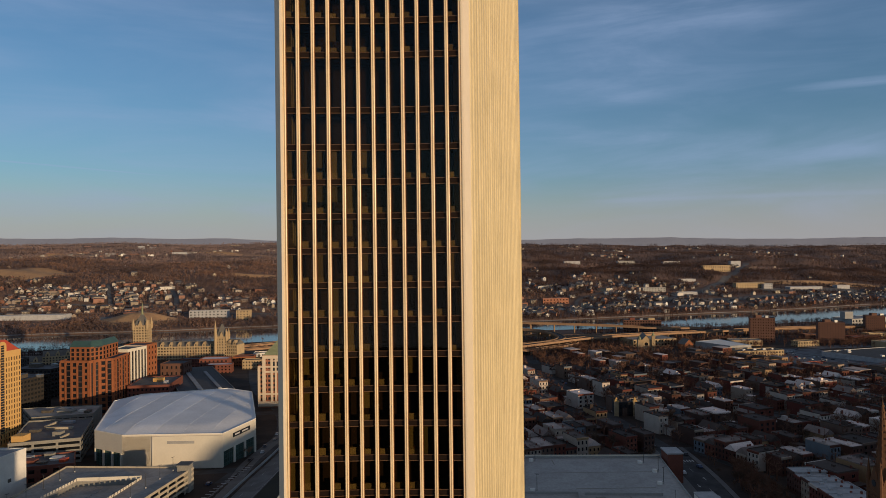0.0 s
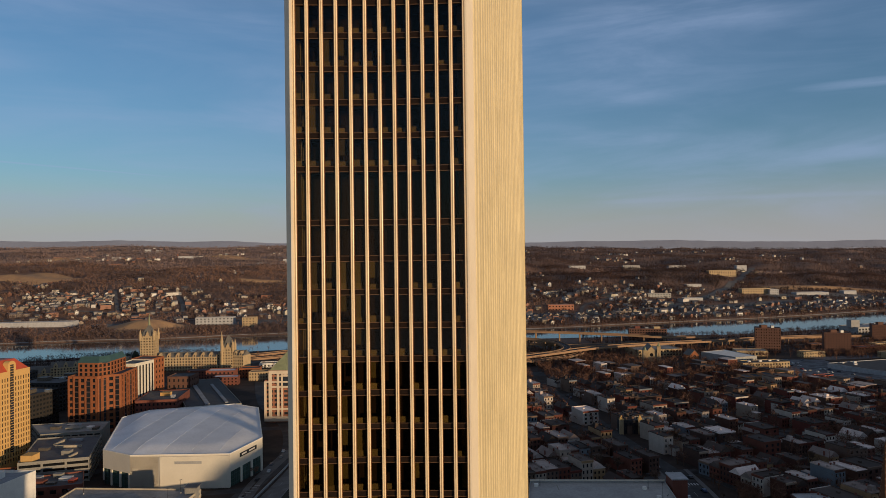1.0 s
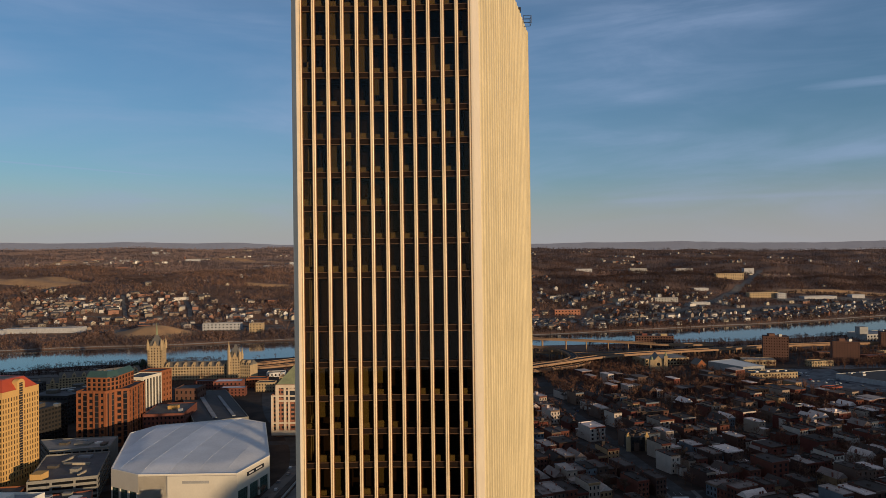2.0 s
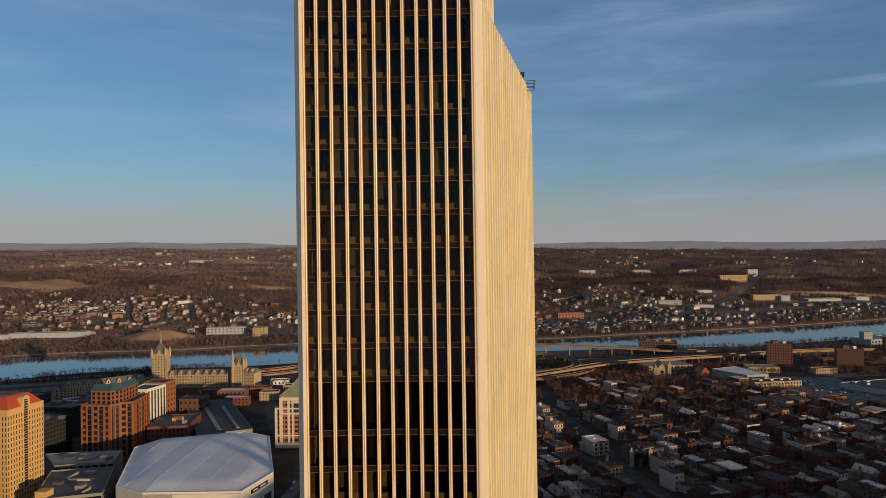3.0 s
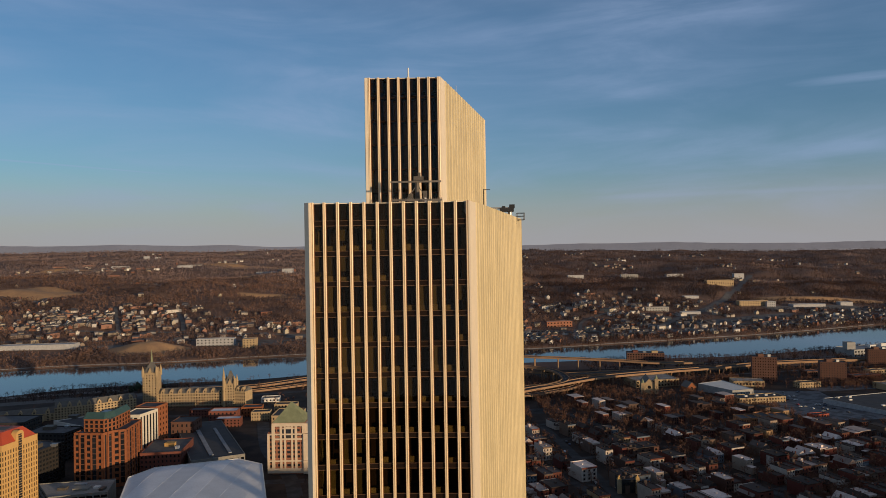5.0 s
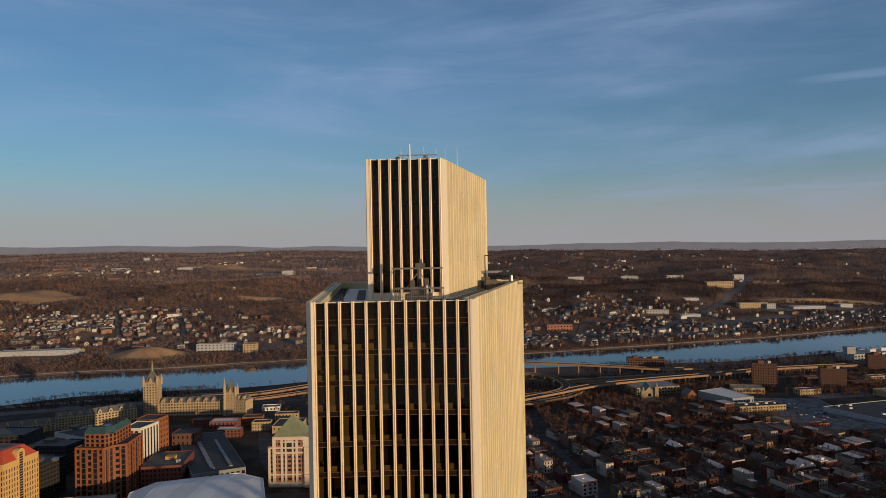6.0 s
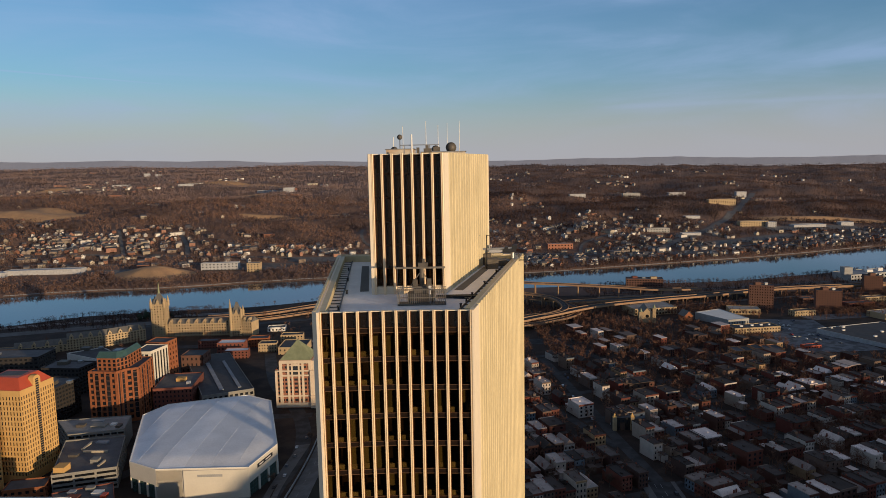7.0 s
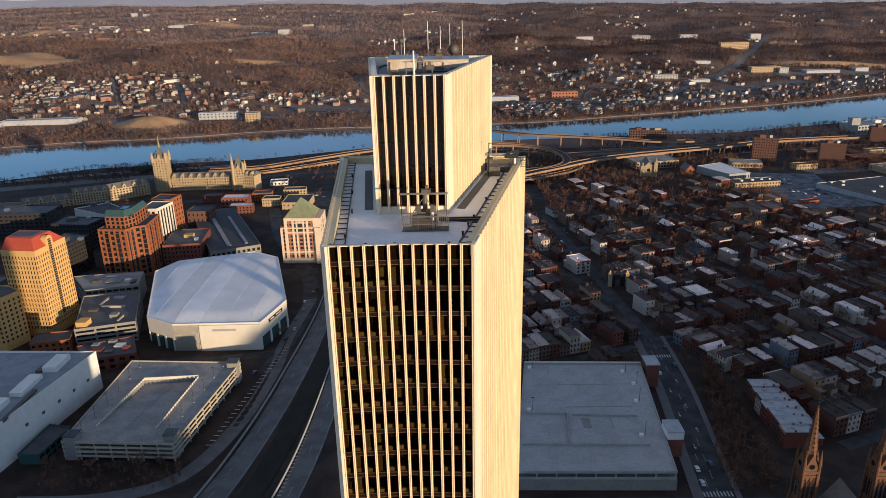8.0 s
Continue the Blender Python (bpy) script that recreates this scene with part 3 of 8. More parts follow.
def build_tower():
    tower = thing("office_tower", pose(0, 0, 0), "tall marble office tower with bronze glass between white fins", "skyscraper")
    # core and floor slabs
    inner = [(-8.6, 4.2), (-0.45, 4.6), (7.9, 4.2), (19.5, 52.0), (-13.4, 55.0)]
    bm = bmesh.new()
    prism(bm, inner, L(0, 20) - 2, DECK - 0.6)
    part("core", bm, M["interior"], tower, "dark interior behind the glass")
    mull = []
    for side, (a, b, pier0, pier1) in enumerate(((FL, FC, 0.72, 0.0), (FC, FR, 0.0, 0.22))):
        m, length = wall_frame(a, b)
        n = 6
        bay = (length - pier0 - pier1) / n
        if pier0 or pier1:
            bm = bmesh.new()
            if pier0:
                # the corner is cut off aslant
                prism(bm, [tuple((m @ Vector((*p, 0)))[:2]) for p in ((-0.16, 0.66), (0.46, 0.02), (0.72, 0.02), (0.72, 1.4), (-0.16, 1.4))], 0, ROOF + 0.05)
            else:
                box(bm, length - pier1, length, 0.0, 1.4, 0, ROOF + 0.05, m)
            part("corner_pier", bm, M["marble"], tower, "smooth white marble corner pier")
        for i in range(n + 1):
            if side and not i:
                continue
            c = pier0 + i * bay
            c = c + (0.15 if i == 0 else -0.1 if (side and i == n) else 0)
            fin = part("mullion", fin_mesh(m, c, 0.04, 0.5, 0, ROOF + 0.06), M["fin"], tower, "polished cream marble fin with a slot down its middle")
            for e in (-1, 1):
                bm = bmesh.new()
                box(bm, c + e * 0.215 - 0.028, c + e * 0.215 + 0.028, 0.18, 0.5, 0, ROOF - 0.13, m)
                part("bronze_cheek", bm, M["finbronze"], fin, "reddish bronze cheek of the fin")
        # floors: ledge, bronze band, interior slab, cabinets, blinds and panes
        for k, z in enumerate(FLOORS):
            if z < 2:
                continue
            top = FLOORS[k - 1] - 0.28 if k else ROOF - 0.13
            mech = k in (12, 13)
            bm = bmesh.new()
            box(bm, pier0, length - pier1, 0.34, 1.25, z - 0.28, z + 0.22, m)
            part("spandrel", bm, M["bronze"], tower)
            # bright lines along the band: a highlight put into the ledge colour
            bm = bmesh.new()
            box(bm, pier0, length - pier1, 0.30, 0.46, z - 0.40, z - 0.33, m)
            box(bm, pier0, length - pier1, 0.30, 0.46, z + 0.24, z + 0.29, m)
            part("ledge", bm, M["bronzelit"], tower, "thin metal ledge, highlight put into its pale colour")
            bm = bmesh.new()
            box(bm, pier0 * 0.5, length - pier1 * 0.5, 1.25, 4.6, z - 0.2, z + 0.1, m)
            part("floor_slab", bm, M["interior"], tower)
            if not k or mech:
                continue
            for i in range(n):
                if rnd.random() < (0.88 if not side else 0.45) and z > 70:
                    bm = bmesh.new()
                    x0 = pier0 + i * bay + 0.25
                    box(bm, x0, x0 + (bay - 0.5) * rnd.choice((0.55, 1.0, 1.0, 1.0)), 0.62, 1.0, z + 0.22, z + rnd.choice((0.85, 0.95, 0.95, 1.05)), m)
                    part("window_cabinet", bm, M["cabinet"], tower)
            if z < 60:
                continue
            for i in range(n):
                r = rnd.random()
                if r < ((0.50 if 1 <= k <= 8 or 14 <= k <= 19 else 0.30) if not side else 0.07):
                    x0 = pier0 + i * bay + 0.25
                    drop = rnd.choice((0.6, 1.0, 1.0, 1.0))
                    bm = bmesh.new()
                    box(bm, x0, x0 + bay - 0.5, 0.72, 0.75, top - (top - z - 0.25) * drop, top, m)
                    part("window_blind", bm, M["blind"], tower, "lowered beige blind")
        # panes: one by one where the camera rises past them, joined below
        for i in range(n):
            x0, x1 = pier0 + i * bay + 0.22, pier0 + (i + 1) * bay - 0.22
            low = bmesh.new()
            for k, z in enumerate(FLOORS):
                if z < 2:
                    continue
                top = FLOORS[k - 1] - 0.28 if k else ROOF - 0.13
                bm = low if z < 84 else bmesh.new()
                box(bm, x0 - 0.02, x1 + 0.02, 0.46, 0.48, z + 0.22, top, m)
                if z >= 84:
                    part("window_pane", bm, M["towerglass"], tower).visible_shadow = False
            ob = part("lower_glazing", low, M["towerglass"], tower)
            ob.visible_shadow = False
            tagged(ob, kind="stuff")
        bm = bmesh.new()
        box(bm, 0.2, length - 0.2, 0.36, 0.78, ROOF - 0.12, ROOF - 0.03, m)
        part("parapet_cap", bm, M["marble"], tower)
    # ribbed marble sides and back: upright panels with a rib between
    for a, b, n in ((FR, RR, 27), (RR, RL, 18), (RL, FL, 28)):
        m, length = wall_frame(a, b)
        step = (length - (4.9 if b == FL else 4.2)) / n
        bm = bmesh.new()
        box(bm, 1.7 if a == FR else 0.0, length - (1.7 if b == FL else 0.0), 0.28, 1.5, 0, ROOF - 0.1, m)
        part("side_wall", bm, M["ribbed"], tower, "pale marble side wall")
        bm = bmesh.new()
        box(bm, 0.02 if a == FR else 0.0, 4.2, 0.03, 0.2 if a == FR else 0.5, 0, ROOF, m)
        part("corner_panel", bm, M["marble"], tower)
        for i in range(n):
            bm = bmesh.new()
            x0 = 4.2 + i * step
            x1 = x0 + step
            # saw-toothed panel: it swings out towards one end
            prism(bm, [tuple((m @ Vector(p))[:2]) for p in ((x0 + 0.01, 0.33, 0), (x0 + 0.01, 0.06, 0), (x0 + 0.22, -0.06, 0), (x0 + step * 0.55, -0.02, 0), (x1 - 0.08, 0.07, 0), (x1 - 0.01, 0.33, 0))], 0, ROOF + 0.1)
            part("marble_panel", bm, M["ribbed"], tower)
    # roof deck with its parapet and the window-washing track
    deck = [(-9.9, 0.9), (-0.45, 1.4), (9.0, 0.9), (21.3, 53.6), (-15.0, 56.7)]
    bm = bmesh.new()
    prism(bm, deck, DECK - 0.5, DECK)
    part("roof", bm, M["membrane"], tower, "white roof membrane with grey stains")
    bm = bmesh.new()
    ring = [FL, FC, FR, RR, RL]
    for a, b in zip(ring, ring[1:] + ring[:1]):
        m, length = wall_frame(a, b)
        y0 = 0.78 if FC in (a, b) else 0.40
        box(bm, 0.3, length - 0.3, y0, y0 + 0.3, DECK - 0.3, ROOF - 0.06, m)
    part("parapet", bm, M["marble"], tower, "pale stone parapet")
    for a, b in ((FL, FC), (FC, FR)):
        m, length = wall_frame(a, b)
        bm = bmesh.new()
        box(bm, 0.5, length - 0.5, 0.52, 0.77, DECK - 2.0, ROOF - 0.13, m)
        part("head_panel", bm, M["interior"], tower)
    for a, b in ((FR, RR), (RL, FL), (FL, FC), (FC, FR)):
        m, length = wall_frame(a, b)
        side = (a, b) in ((FR, RR), (RL, FL))
        lo, hi = (1.3, 2.9) if side else (1.25, 1.45)
        bm = bmesh.new()
        box(bm, 1.2, length - 1.2, lo, lo + 0.14, DECK, DECK + 0.28, m)
        if side:
            box(bm, 1.2, length - 1.2, hi, hi + 0.14, DECK, DECK + 0.28, m)
            for i in range(int((length - 2.6) / 2.5)):
                box(bm, 1.4 + i * 2.5, 1.52 + i * 2.5, lo, hi, DECK + 0.08, DECK + 0.2, m)
        part("washing_track", bm, M["rail"], tower, "dark steel rails of the window-washing track")
    # upper block
    BL, BR, BRR, BLR = (-4.95, 18.9), (6.58, 18.9), (15.4, 54.6), (-8.9, 55.6)
    TOP = 196.2
    bm = bmesh.new()
    prism(bm, [(-4.2, 20.6), (5.4, 20.6), (14.4, 53.8), (-8.0, 54.6)], DECK, TOP - 1.6)
    part("upper_core", bm, M["interior"], tower)
    m, length = wall_frame(BL, BR)
    n, pier0, pier1 = 7, 0.5, 0.34
    bay = (length - pier0 - pier1) / n
    for i in range(n + 1):
        c = pier0 + i * bay + (0.1 if i == 0 else -0.05 if i == n else 0)
        fin = part("upper_mullion", fin_mesh(m, c, -0.05, 0.6, DECK, TOP + 0.02), M["fin"], tower, "polished cream marble fin of the upper block")
        for e in (-1, 1):
            bm = bmesh.new()
            box(bm, c + e * 0.22 - 0.034, c + e * 0.22 + 0.034, 0.12, 0.6, DECK + 1.2, TOP - 0.13, m)
            part("bronze_cheek", bm, M["finbronze"], fin)
    bm = bmesh.new()
    box(bm, 0, pier0, 0, 1.3, DECK, TOP, m), box(bm, length - pier1, length, 0, 1.3, DECK, TOP, m)
    part("upper_pier", bm, M["marble"], tower)
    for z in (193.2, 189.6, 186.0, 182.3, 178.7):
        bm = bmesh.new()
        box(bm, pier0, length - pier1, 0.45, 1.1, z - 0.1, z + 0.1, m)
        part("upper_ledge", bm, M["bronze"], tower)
    zs = [TOP - 0.1, 193.2, 189.6, 186.0, 182.3, 178.7, 175.9]
    for i in range(n):
        for za, zb in zip(zs, zs[1:]):
            bm = bmesh.new()
            box(bm, pier0 + i * bay + 0.2, pier0 + (i + 1) * bay - 0.2, 0.54, 0.56, zb + 0.1, za - 0.1, m)
            part("window_pane", bm, M["towerglass"], tower).visible_shadow = False
    bm = bmesh.new()
    box(bm, 0.2, length - 0.2, 0.3, 1.5, DECK, 175.9, m), box(bm, 0.2, length - 0.2, 0.3, 0.9, TOP - 0.12, TOP - 0.02, m)
    part("upper_sill", bm, M["marble"], tower)
    bm = bmesh.new()
    box(bm, 0.4, length - 0.4, 0.62, 0.84, TOP - 2.2, TOP - 0.13, m)
    part("upper_head_panel", bm, M["interior"], tower)
    for a, b, n in ((BR, BRR, 17), (BRR, BLR, 11), (BLR, BL, 17)):
        m, length = wall_frame(a, b)
        step = (length - 2.8) / n
        bm = bmesh.new()
        box(bm, 1.5 if a == BR else 0.0, length - (1.5 if b == BL else 0.0), 0.25, 1.2, DECK, TOP - 0.1, m)
        box(bm, 0.02 if a == BR else 0.0, 2.8, 0.03, 0.2 if a == BR else 0.4, DECK, TOP, m)
        part("upper_side_wall", bm, M["marble"], tower)
        for i in range(n):
            bm = bmesh.new()
            x0 = 2.8 + i * step
            prism(bm, [tuple((m @ Vector(p))[:2]) for p in ((x0 + 0.01, 0.3, 0), (x0 + 0.01, 0.07, 0), (x0 + 0.22, -0.04, 0), (x0 + step - 0.08, 0.08, 0), (x0 + step - 0.01, 0.3, 0))], DECK, TOP + 0.05)
            part("marble_panel", bm, M["ribbed"], tower)
    bm = bmesh.new()
    prism(bm, [(-4.4, 20.0), (5.6, 20.0), (14.6, 53.6), (-8.2, 54.5)], TOP - 2.2, TOP - 1.5)
    part("upper_roof", bm, M["ballast"], tower, "grey upper roof behind a white parapet")
    bm = bmesh.new()
    for a, b in ((BL, BR), (BR, BRR), (BRR, BLR), (BLR, BL)):
        m, length = wall_frame(a, b)
        y0 = 0.85 if (a, b) == (BL, BR) else 0.35
        box(bm, 0.2, length - 0.2, y0, y0 + 0.3, TOP - 1.7, TOP - 0.04, m)
    part("upper_parapet", bm, M["white"], tower, "white-painted inner parapet")
    # grey walkways beside the block
    bm = bmesh.new()
    for (a, b, off) in ((BR, BRR, -1.9), (BLR, BL, -1.9)):
        m, length = wall_frame(a, b)
        box(bm, 3.0 if a == BR else 6.0, length - (9.0 if a == BR else 3.0), off, off + 1.4, DECK + 0.004, DECK + 0.06, m)
    part("walkway", bm, M["pavement"], tower, "grey grating walkway")
    return tower


build_tower()

# ---- helpers for buildings ----
PANES = {}


def pane_mesh(w, h, mat):
    """One window pane with a frame and a sill, shared by all windows of its size."""
    key = (round(w, 2), round(h, 2), mat.name)
    if key not in PANES:
        bm = boxes((-w / 2, w / 2, 0.0, 0.05, 0, h))
        PANES[key] = mesh_of("window", bm, mat)
    return PANES[key]


def lattice(bm, m, length, z0, z1, bays, floors, ww, wh, depth=0.35, foot=0.0, head=0.0, sill=0.45):
    """A wall in one piece with real openings and reveals. Returns where the panes stand and their size."""
    cw, ch = length / bays, (z1 - z0 - foot - head) / floors
    w, h = cw * ww, ch * wh
    xs = [0.0] + [v for i in range(bays) for v in (i * cw + (cw - w) / 2, i * cw + (cw + w) / 2)] + [length]
    zs = [z0] + [v for k in range(floors) for v in (z0 + foot + k * ch + (ch - h) * sill, z0 + foot + k * ch + (ch - h) * sill + h)] + [z1]
    made = {}

    def v(i, k, deep):
        if (i, k, deep) not in made:
            made[i, k, deep] = bm.verts.new(m @ Vector((xs[i], depth if deep else 0.0, zs[k])))
        return made[i, k, deep]

    nx, nz = len(xs) - 1, len(zs) - 1
    for i in range(nx):
        for k in range(nz):
            if i % 2 and k % 2:
                ring = ((i, k), (i, k + 1), (i + 1, k + 1), (i + 1, k))
                for (a, b), (c, d) in zip(ring, ring[1:] + ring[:1]):
                    bm.faces.new((v(a, b, 0), v(c, d, 0), v(c, d, 1), v(a, b, 1)))
            else:
                bm.faces.new((v(i, k, 0), v(i + 1, k, 0), v(i + 1, k + 1, 0), v(i, k + 1, 0)))
    edge = [(i, 0) for i in range(nx)] + [(nx, k) for k in range(nz)] + [(i, nz) for i in range(nx, 0, -1)] + [(0, k) for k in range(nz, 0, -1)]
    for (a, b), (c, d) in zip(edge, edge[1:] + edge[:1]):
        bm.faces.new((v(c, d, 0), v(a, b, 0), v(a, b, 1), v(c, d, 1)))
    spots = [m @ Matrix.Translation((i * cw + cw / 2, depth - 0.06, zs[1 + 2 * k])) for i in range(bays) for k in range(floors)]
    return spots, w, h


def inset(pts, d):
    """The polygon, drawn in by d."""
    out = []
    for i in range(len(pts)):
        p, q, r = (Vector(pts[j % len(pts)]) for j in (i - 1, i, i + 1))
        a, b = (q - p).normalized(), (r - q).normalized()
        na, nb = Vector((-a.y, a.x)), Vector((-b.y, b.x))
        n = (na + nb).normalized()
        out.append(tuple(q + n * (d / max(0.35, n.dot(na)))))
    return out


def building(name, pts, z0, z1, walls, wall_mat, roof_mat, label, category="building", group="", glazing="winglass", parapet=0.8, joined=False, units=(), into=None):
    """A building on a polygon that runs anticlockwise. walls: (edge, bays, floors, window width, window height) as shares of their cell. units: boxes on the roof."""
    cx, cy = sum(p[0] for p in pts) / len(pts), sum(p[1] for p in pts) / len(pts)
    ob = into or thing(name, pose(cx, cy, z0), label, category, group)
    if into:
        cx, cy = into.location.xy
    pts, h, low = [(x - cx, y - cy) for x, y in pts], z1 - z0, 0.0
    if into:
        low = z0 - into.location.z
        h += low
    depth = 0.4
    spec = {w[0]: w[1:] for w in walls}
    core = bmesh.new()
    prism(core, inset(pts, depth - 0.01), low - 3, h - 0.05)
    part("core", core, M[wall_mat], ob)
    for e in range(len(pts)):
        m, length = wall_frame(pts[e], pts[(e + 1) % len(pts)])
        bm = bmesh.new()
        if e in spec:
            bays, floors, ww, wh, *rest = spec[e]
            spots, w, hh = lattice(bm, m, length, low, h, bays, floors, ww, wh, depth, *(rest or (0, 0)))
            wall = part("wall", bm, M[wall_mat], ob)
            box(b2 := bmesh.new(), 0, length, 0.002, depth, low - 3, low, m)
            part("plinth", b2, M[wall_mat], ob)
            if joined or len(spots) > 150:
                bm = bmesh.new()
                for sp in spots:
                    box(bm, -w / 2, w / 2, 0, 0.05, 0, hh, sp)
                tagged(part("glazing", bm, M[glazing], wall), kind="stuff")
            else:
                me = pane_mesh(w, hh, M[glazing])
                for sp in spots:
                    part("window", me, None, wall).matrix_basis = sp
        else:
            box(bm, 0, length, 0, depth, low - 3, h, m)
            part("wall", bm, M[wall_mat], ob)
    bm = bmesh.new()
    prism(bm, inset(pts, depth), h - 0.3, h)
    part("roof", bm, M[roof_mat], ob)
    if parapet:
        bm = bmesh.new()
        for e in range(len(pts)):
            m, length = wall_frame(pts[e], pts[(e + 1) % len(pts)])
            box(bm, -0.04, length + 0.04, -0.06, 0.38, h, h + parapet, m)
        part("parapet", bm, M[wall_mat], ob)
    for x, y, w, d, hh, mat in units:
        bm = bmesh.new()
        box(bm, x - cx - w / 2, x - cx + w / 2, y - cy - d / 2, y - cy + d / 2, h, h + hh)
        box(bm, x - cx - w / 2 - 0.15, x - cx + w / 2 + 0.15, y - cy - d / 2 - 0.15, y - cy + d / 2 + 0.15, h + hh, h + hh + 0.2)
        part("roof_unit", bm, M[mat], ob)
    return ob


def ribbon(path, width, z=None, lift=0.12, thick=0.0, cut=6.0):
    """A strip along a path: on the ground, or at heights given with the path. Returns its bmesh and the points of its middle line."""
    pts = [Vector(p) for p in path]
    line = []
    n = len(pts)
    for i in range(n - 1):
        p0, p1, p2, p3 = pts[max(0, i - 1)], pts[i], pts[i + 1], pts[min(n - 1, i + 2)]
        k = max(2, int((p2 - p1).length / cut))
        for j in range(k + (i == n - 2)):
            t = j / k
            line.append(0.5 * (2 * p1 + (p2 - p0) * t + (2 * p0 - 5 * p1 + 4 * p2 - p3) * t * t + (3 * p1 - p0 - 3 * p2 + p3) * t ** 3))
    out = []
    for i, p in enumerate(line):
        d = line[min(i + 1, len(line) - 1)] - line[max(i - 1, 0)]
        s = Vector((d.y, -d.x)).normalized() if len(p) == 2 else Vector((d.y, -d.x, 0)).normalized().xy
        h = p[2] if len(p) == 3 else L(p[0], p[1])
        out.append((Vector((p[0], p[1], h + lift)), Vector((*s, 0))))
    bm = bmesh.new()
    rows = []
    for p, s in out:
        row = []
        for k in (-1, -0.5, 0, 0.5, 1):
            q = p + s * (k * width / 2)
            if len(pts[0]) == 2:
                q.z = L(q.x, q.y) + lift
            row.append(q)
        if thick:
            row += [row[4] - Vector((0, 0, thick)), row[0] - Vector((0, 0, thick))]
        rows.append([bm.verts.new(q) for q in row])
    m = len(rows[0])
    for a, b in zip(rows, rows[1:]):
        for k in range(m if thick else m - 1):
            bm.faces.new((a[k], a[(k + 1) % m], b[(k + 1) % m], b[k]))
    if thick:
        bm.faces.new(rows[0][::-1]), bm.faces.new(rows[-1])
    return bm, out


def dashes(out, off, length, gap, width=0.15, lift=0.03):
    """Painted lane marks along a line that ribbon() returned."""
    bm = bmesh.new()
    run = 0.0
    for (p, s), (q, s2) in zip(out, out[1:]):
        d = (q - p)
        step = d.length
        if not gap or run % (length + gap) < length:
            a, b = p + s * off, q + s2 * off
            vs = [bm.verts.new(v + Vector((0, 0, lift + ((L(v.x, v.y) + 0.12 - v.z) if lift > 0.04 else 0)))) for v in (a - s * width / 2, a + s * width / 2, b + s2 * width / 2, b - s2 * width / 2)]
            bm.faces.new(vs)
        run += step
    return bm


# ---- roads ----
def road(path, width, label, name="road", mat="asphalt", lift=0.12, lanes=(), cut=6.0):
    bm, out = ribbon(path, width, lift=lift, cut=cut)
    r = tagged(part(name, bm, M[mat]), label, "road", kind="structure")
    for off, ln, gp in lanes:
        part("lane_mark", dashes(out, off, ln, gp, lift=0.05), M["paint"], r)
    return r, out


MAIN = [(112, 60), (119, 130), (126, 200), (132, 260), (134, 320), (127, 390), (118, 490), (104, 620)]
AVENUE = MAIN[:5]
road(AVENUE, 13.5, "grey asphalt avenue with worn white lane arrows", lanes=((-0.1, 5, 9), (-3.6, 3, 15)), lift=0.14)
for off, wide in ((-9.4, 4.8), (8.3, 2.6)):
    road([(x + off, y) for x, y in AVENUE], wide, "pale concrete pavement beside the avenue", "pavement", "pavement", lift=0.26)
road(MAIN[4:], 8.5, "narrow shaded street beyond the avenue", lift=0.14)
road([(20, 158), (150, 156), (260, 150)], 13, "cross street in front of the car park", lanes=((0, 4, 4),), lift=0.16)
road([(-150, 60), (-122, 120), (-104, 190), (-92, 270), (-86, 380), (-90, 480), (-100, 600)], 15, "grey expressway carriageway", mat="highway", lanes=((-2.0, 6, 12), (6.6, 200, 0)))
road([(-92, 60), (-78, 120), (-66, 190), (-62, 270), (-62, 380), (-66, 480), (-78, 600)], 12, "grey expressway carriageway beside a grass median", mat="highway", lanes=((0, 6, 12), (5.4, 200, 0)))
road([(-121, 60), (-100, 125), (-85, 190), (-77, 270), (-74, 380), (-78, 480)], 13, "dark grass median between carriageways", "median", "grass", lift=0.3)
road([(-200, 178), (-160, 180), (-128, 196), (-112, 240), (-106, 300), (-108, 345), (-104, 420)], 9, "curved slip road round the car park", mat="highway", lanes=((4.0, 200, 0),), lift=0.18)
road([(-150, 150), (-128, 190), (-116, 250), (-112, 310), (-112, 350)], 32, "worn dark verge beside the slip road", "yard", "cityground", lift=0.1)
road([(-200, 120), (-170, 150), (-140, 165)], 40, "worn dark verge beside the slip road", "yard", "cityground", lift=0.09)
for path, w in (([(-190, 316), (-150, 318), (-112, 326)], 9), ([(-240, 330), (-210, 400), (-236, 470), (-270, 560)], 10), ([(-110, 300), (-104, 400), (-120, 480), (-160, 560), (-190, 660)], 12), ([(-330, 480), (-200, 478), (-110, 482)], 10),
                ([(-400, 690), (-300, 700), (-200, 690), (-60, 650), (80, 610)], 14), ([(-500, 830), (-300, 820), (-150, 860), (60, 900)], 14)):
    road(path, w, "city street in winter shade", lift=0.15)

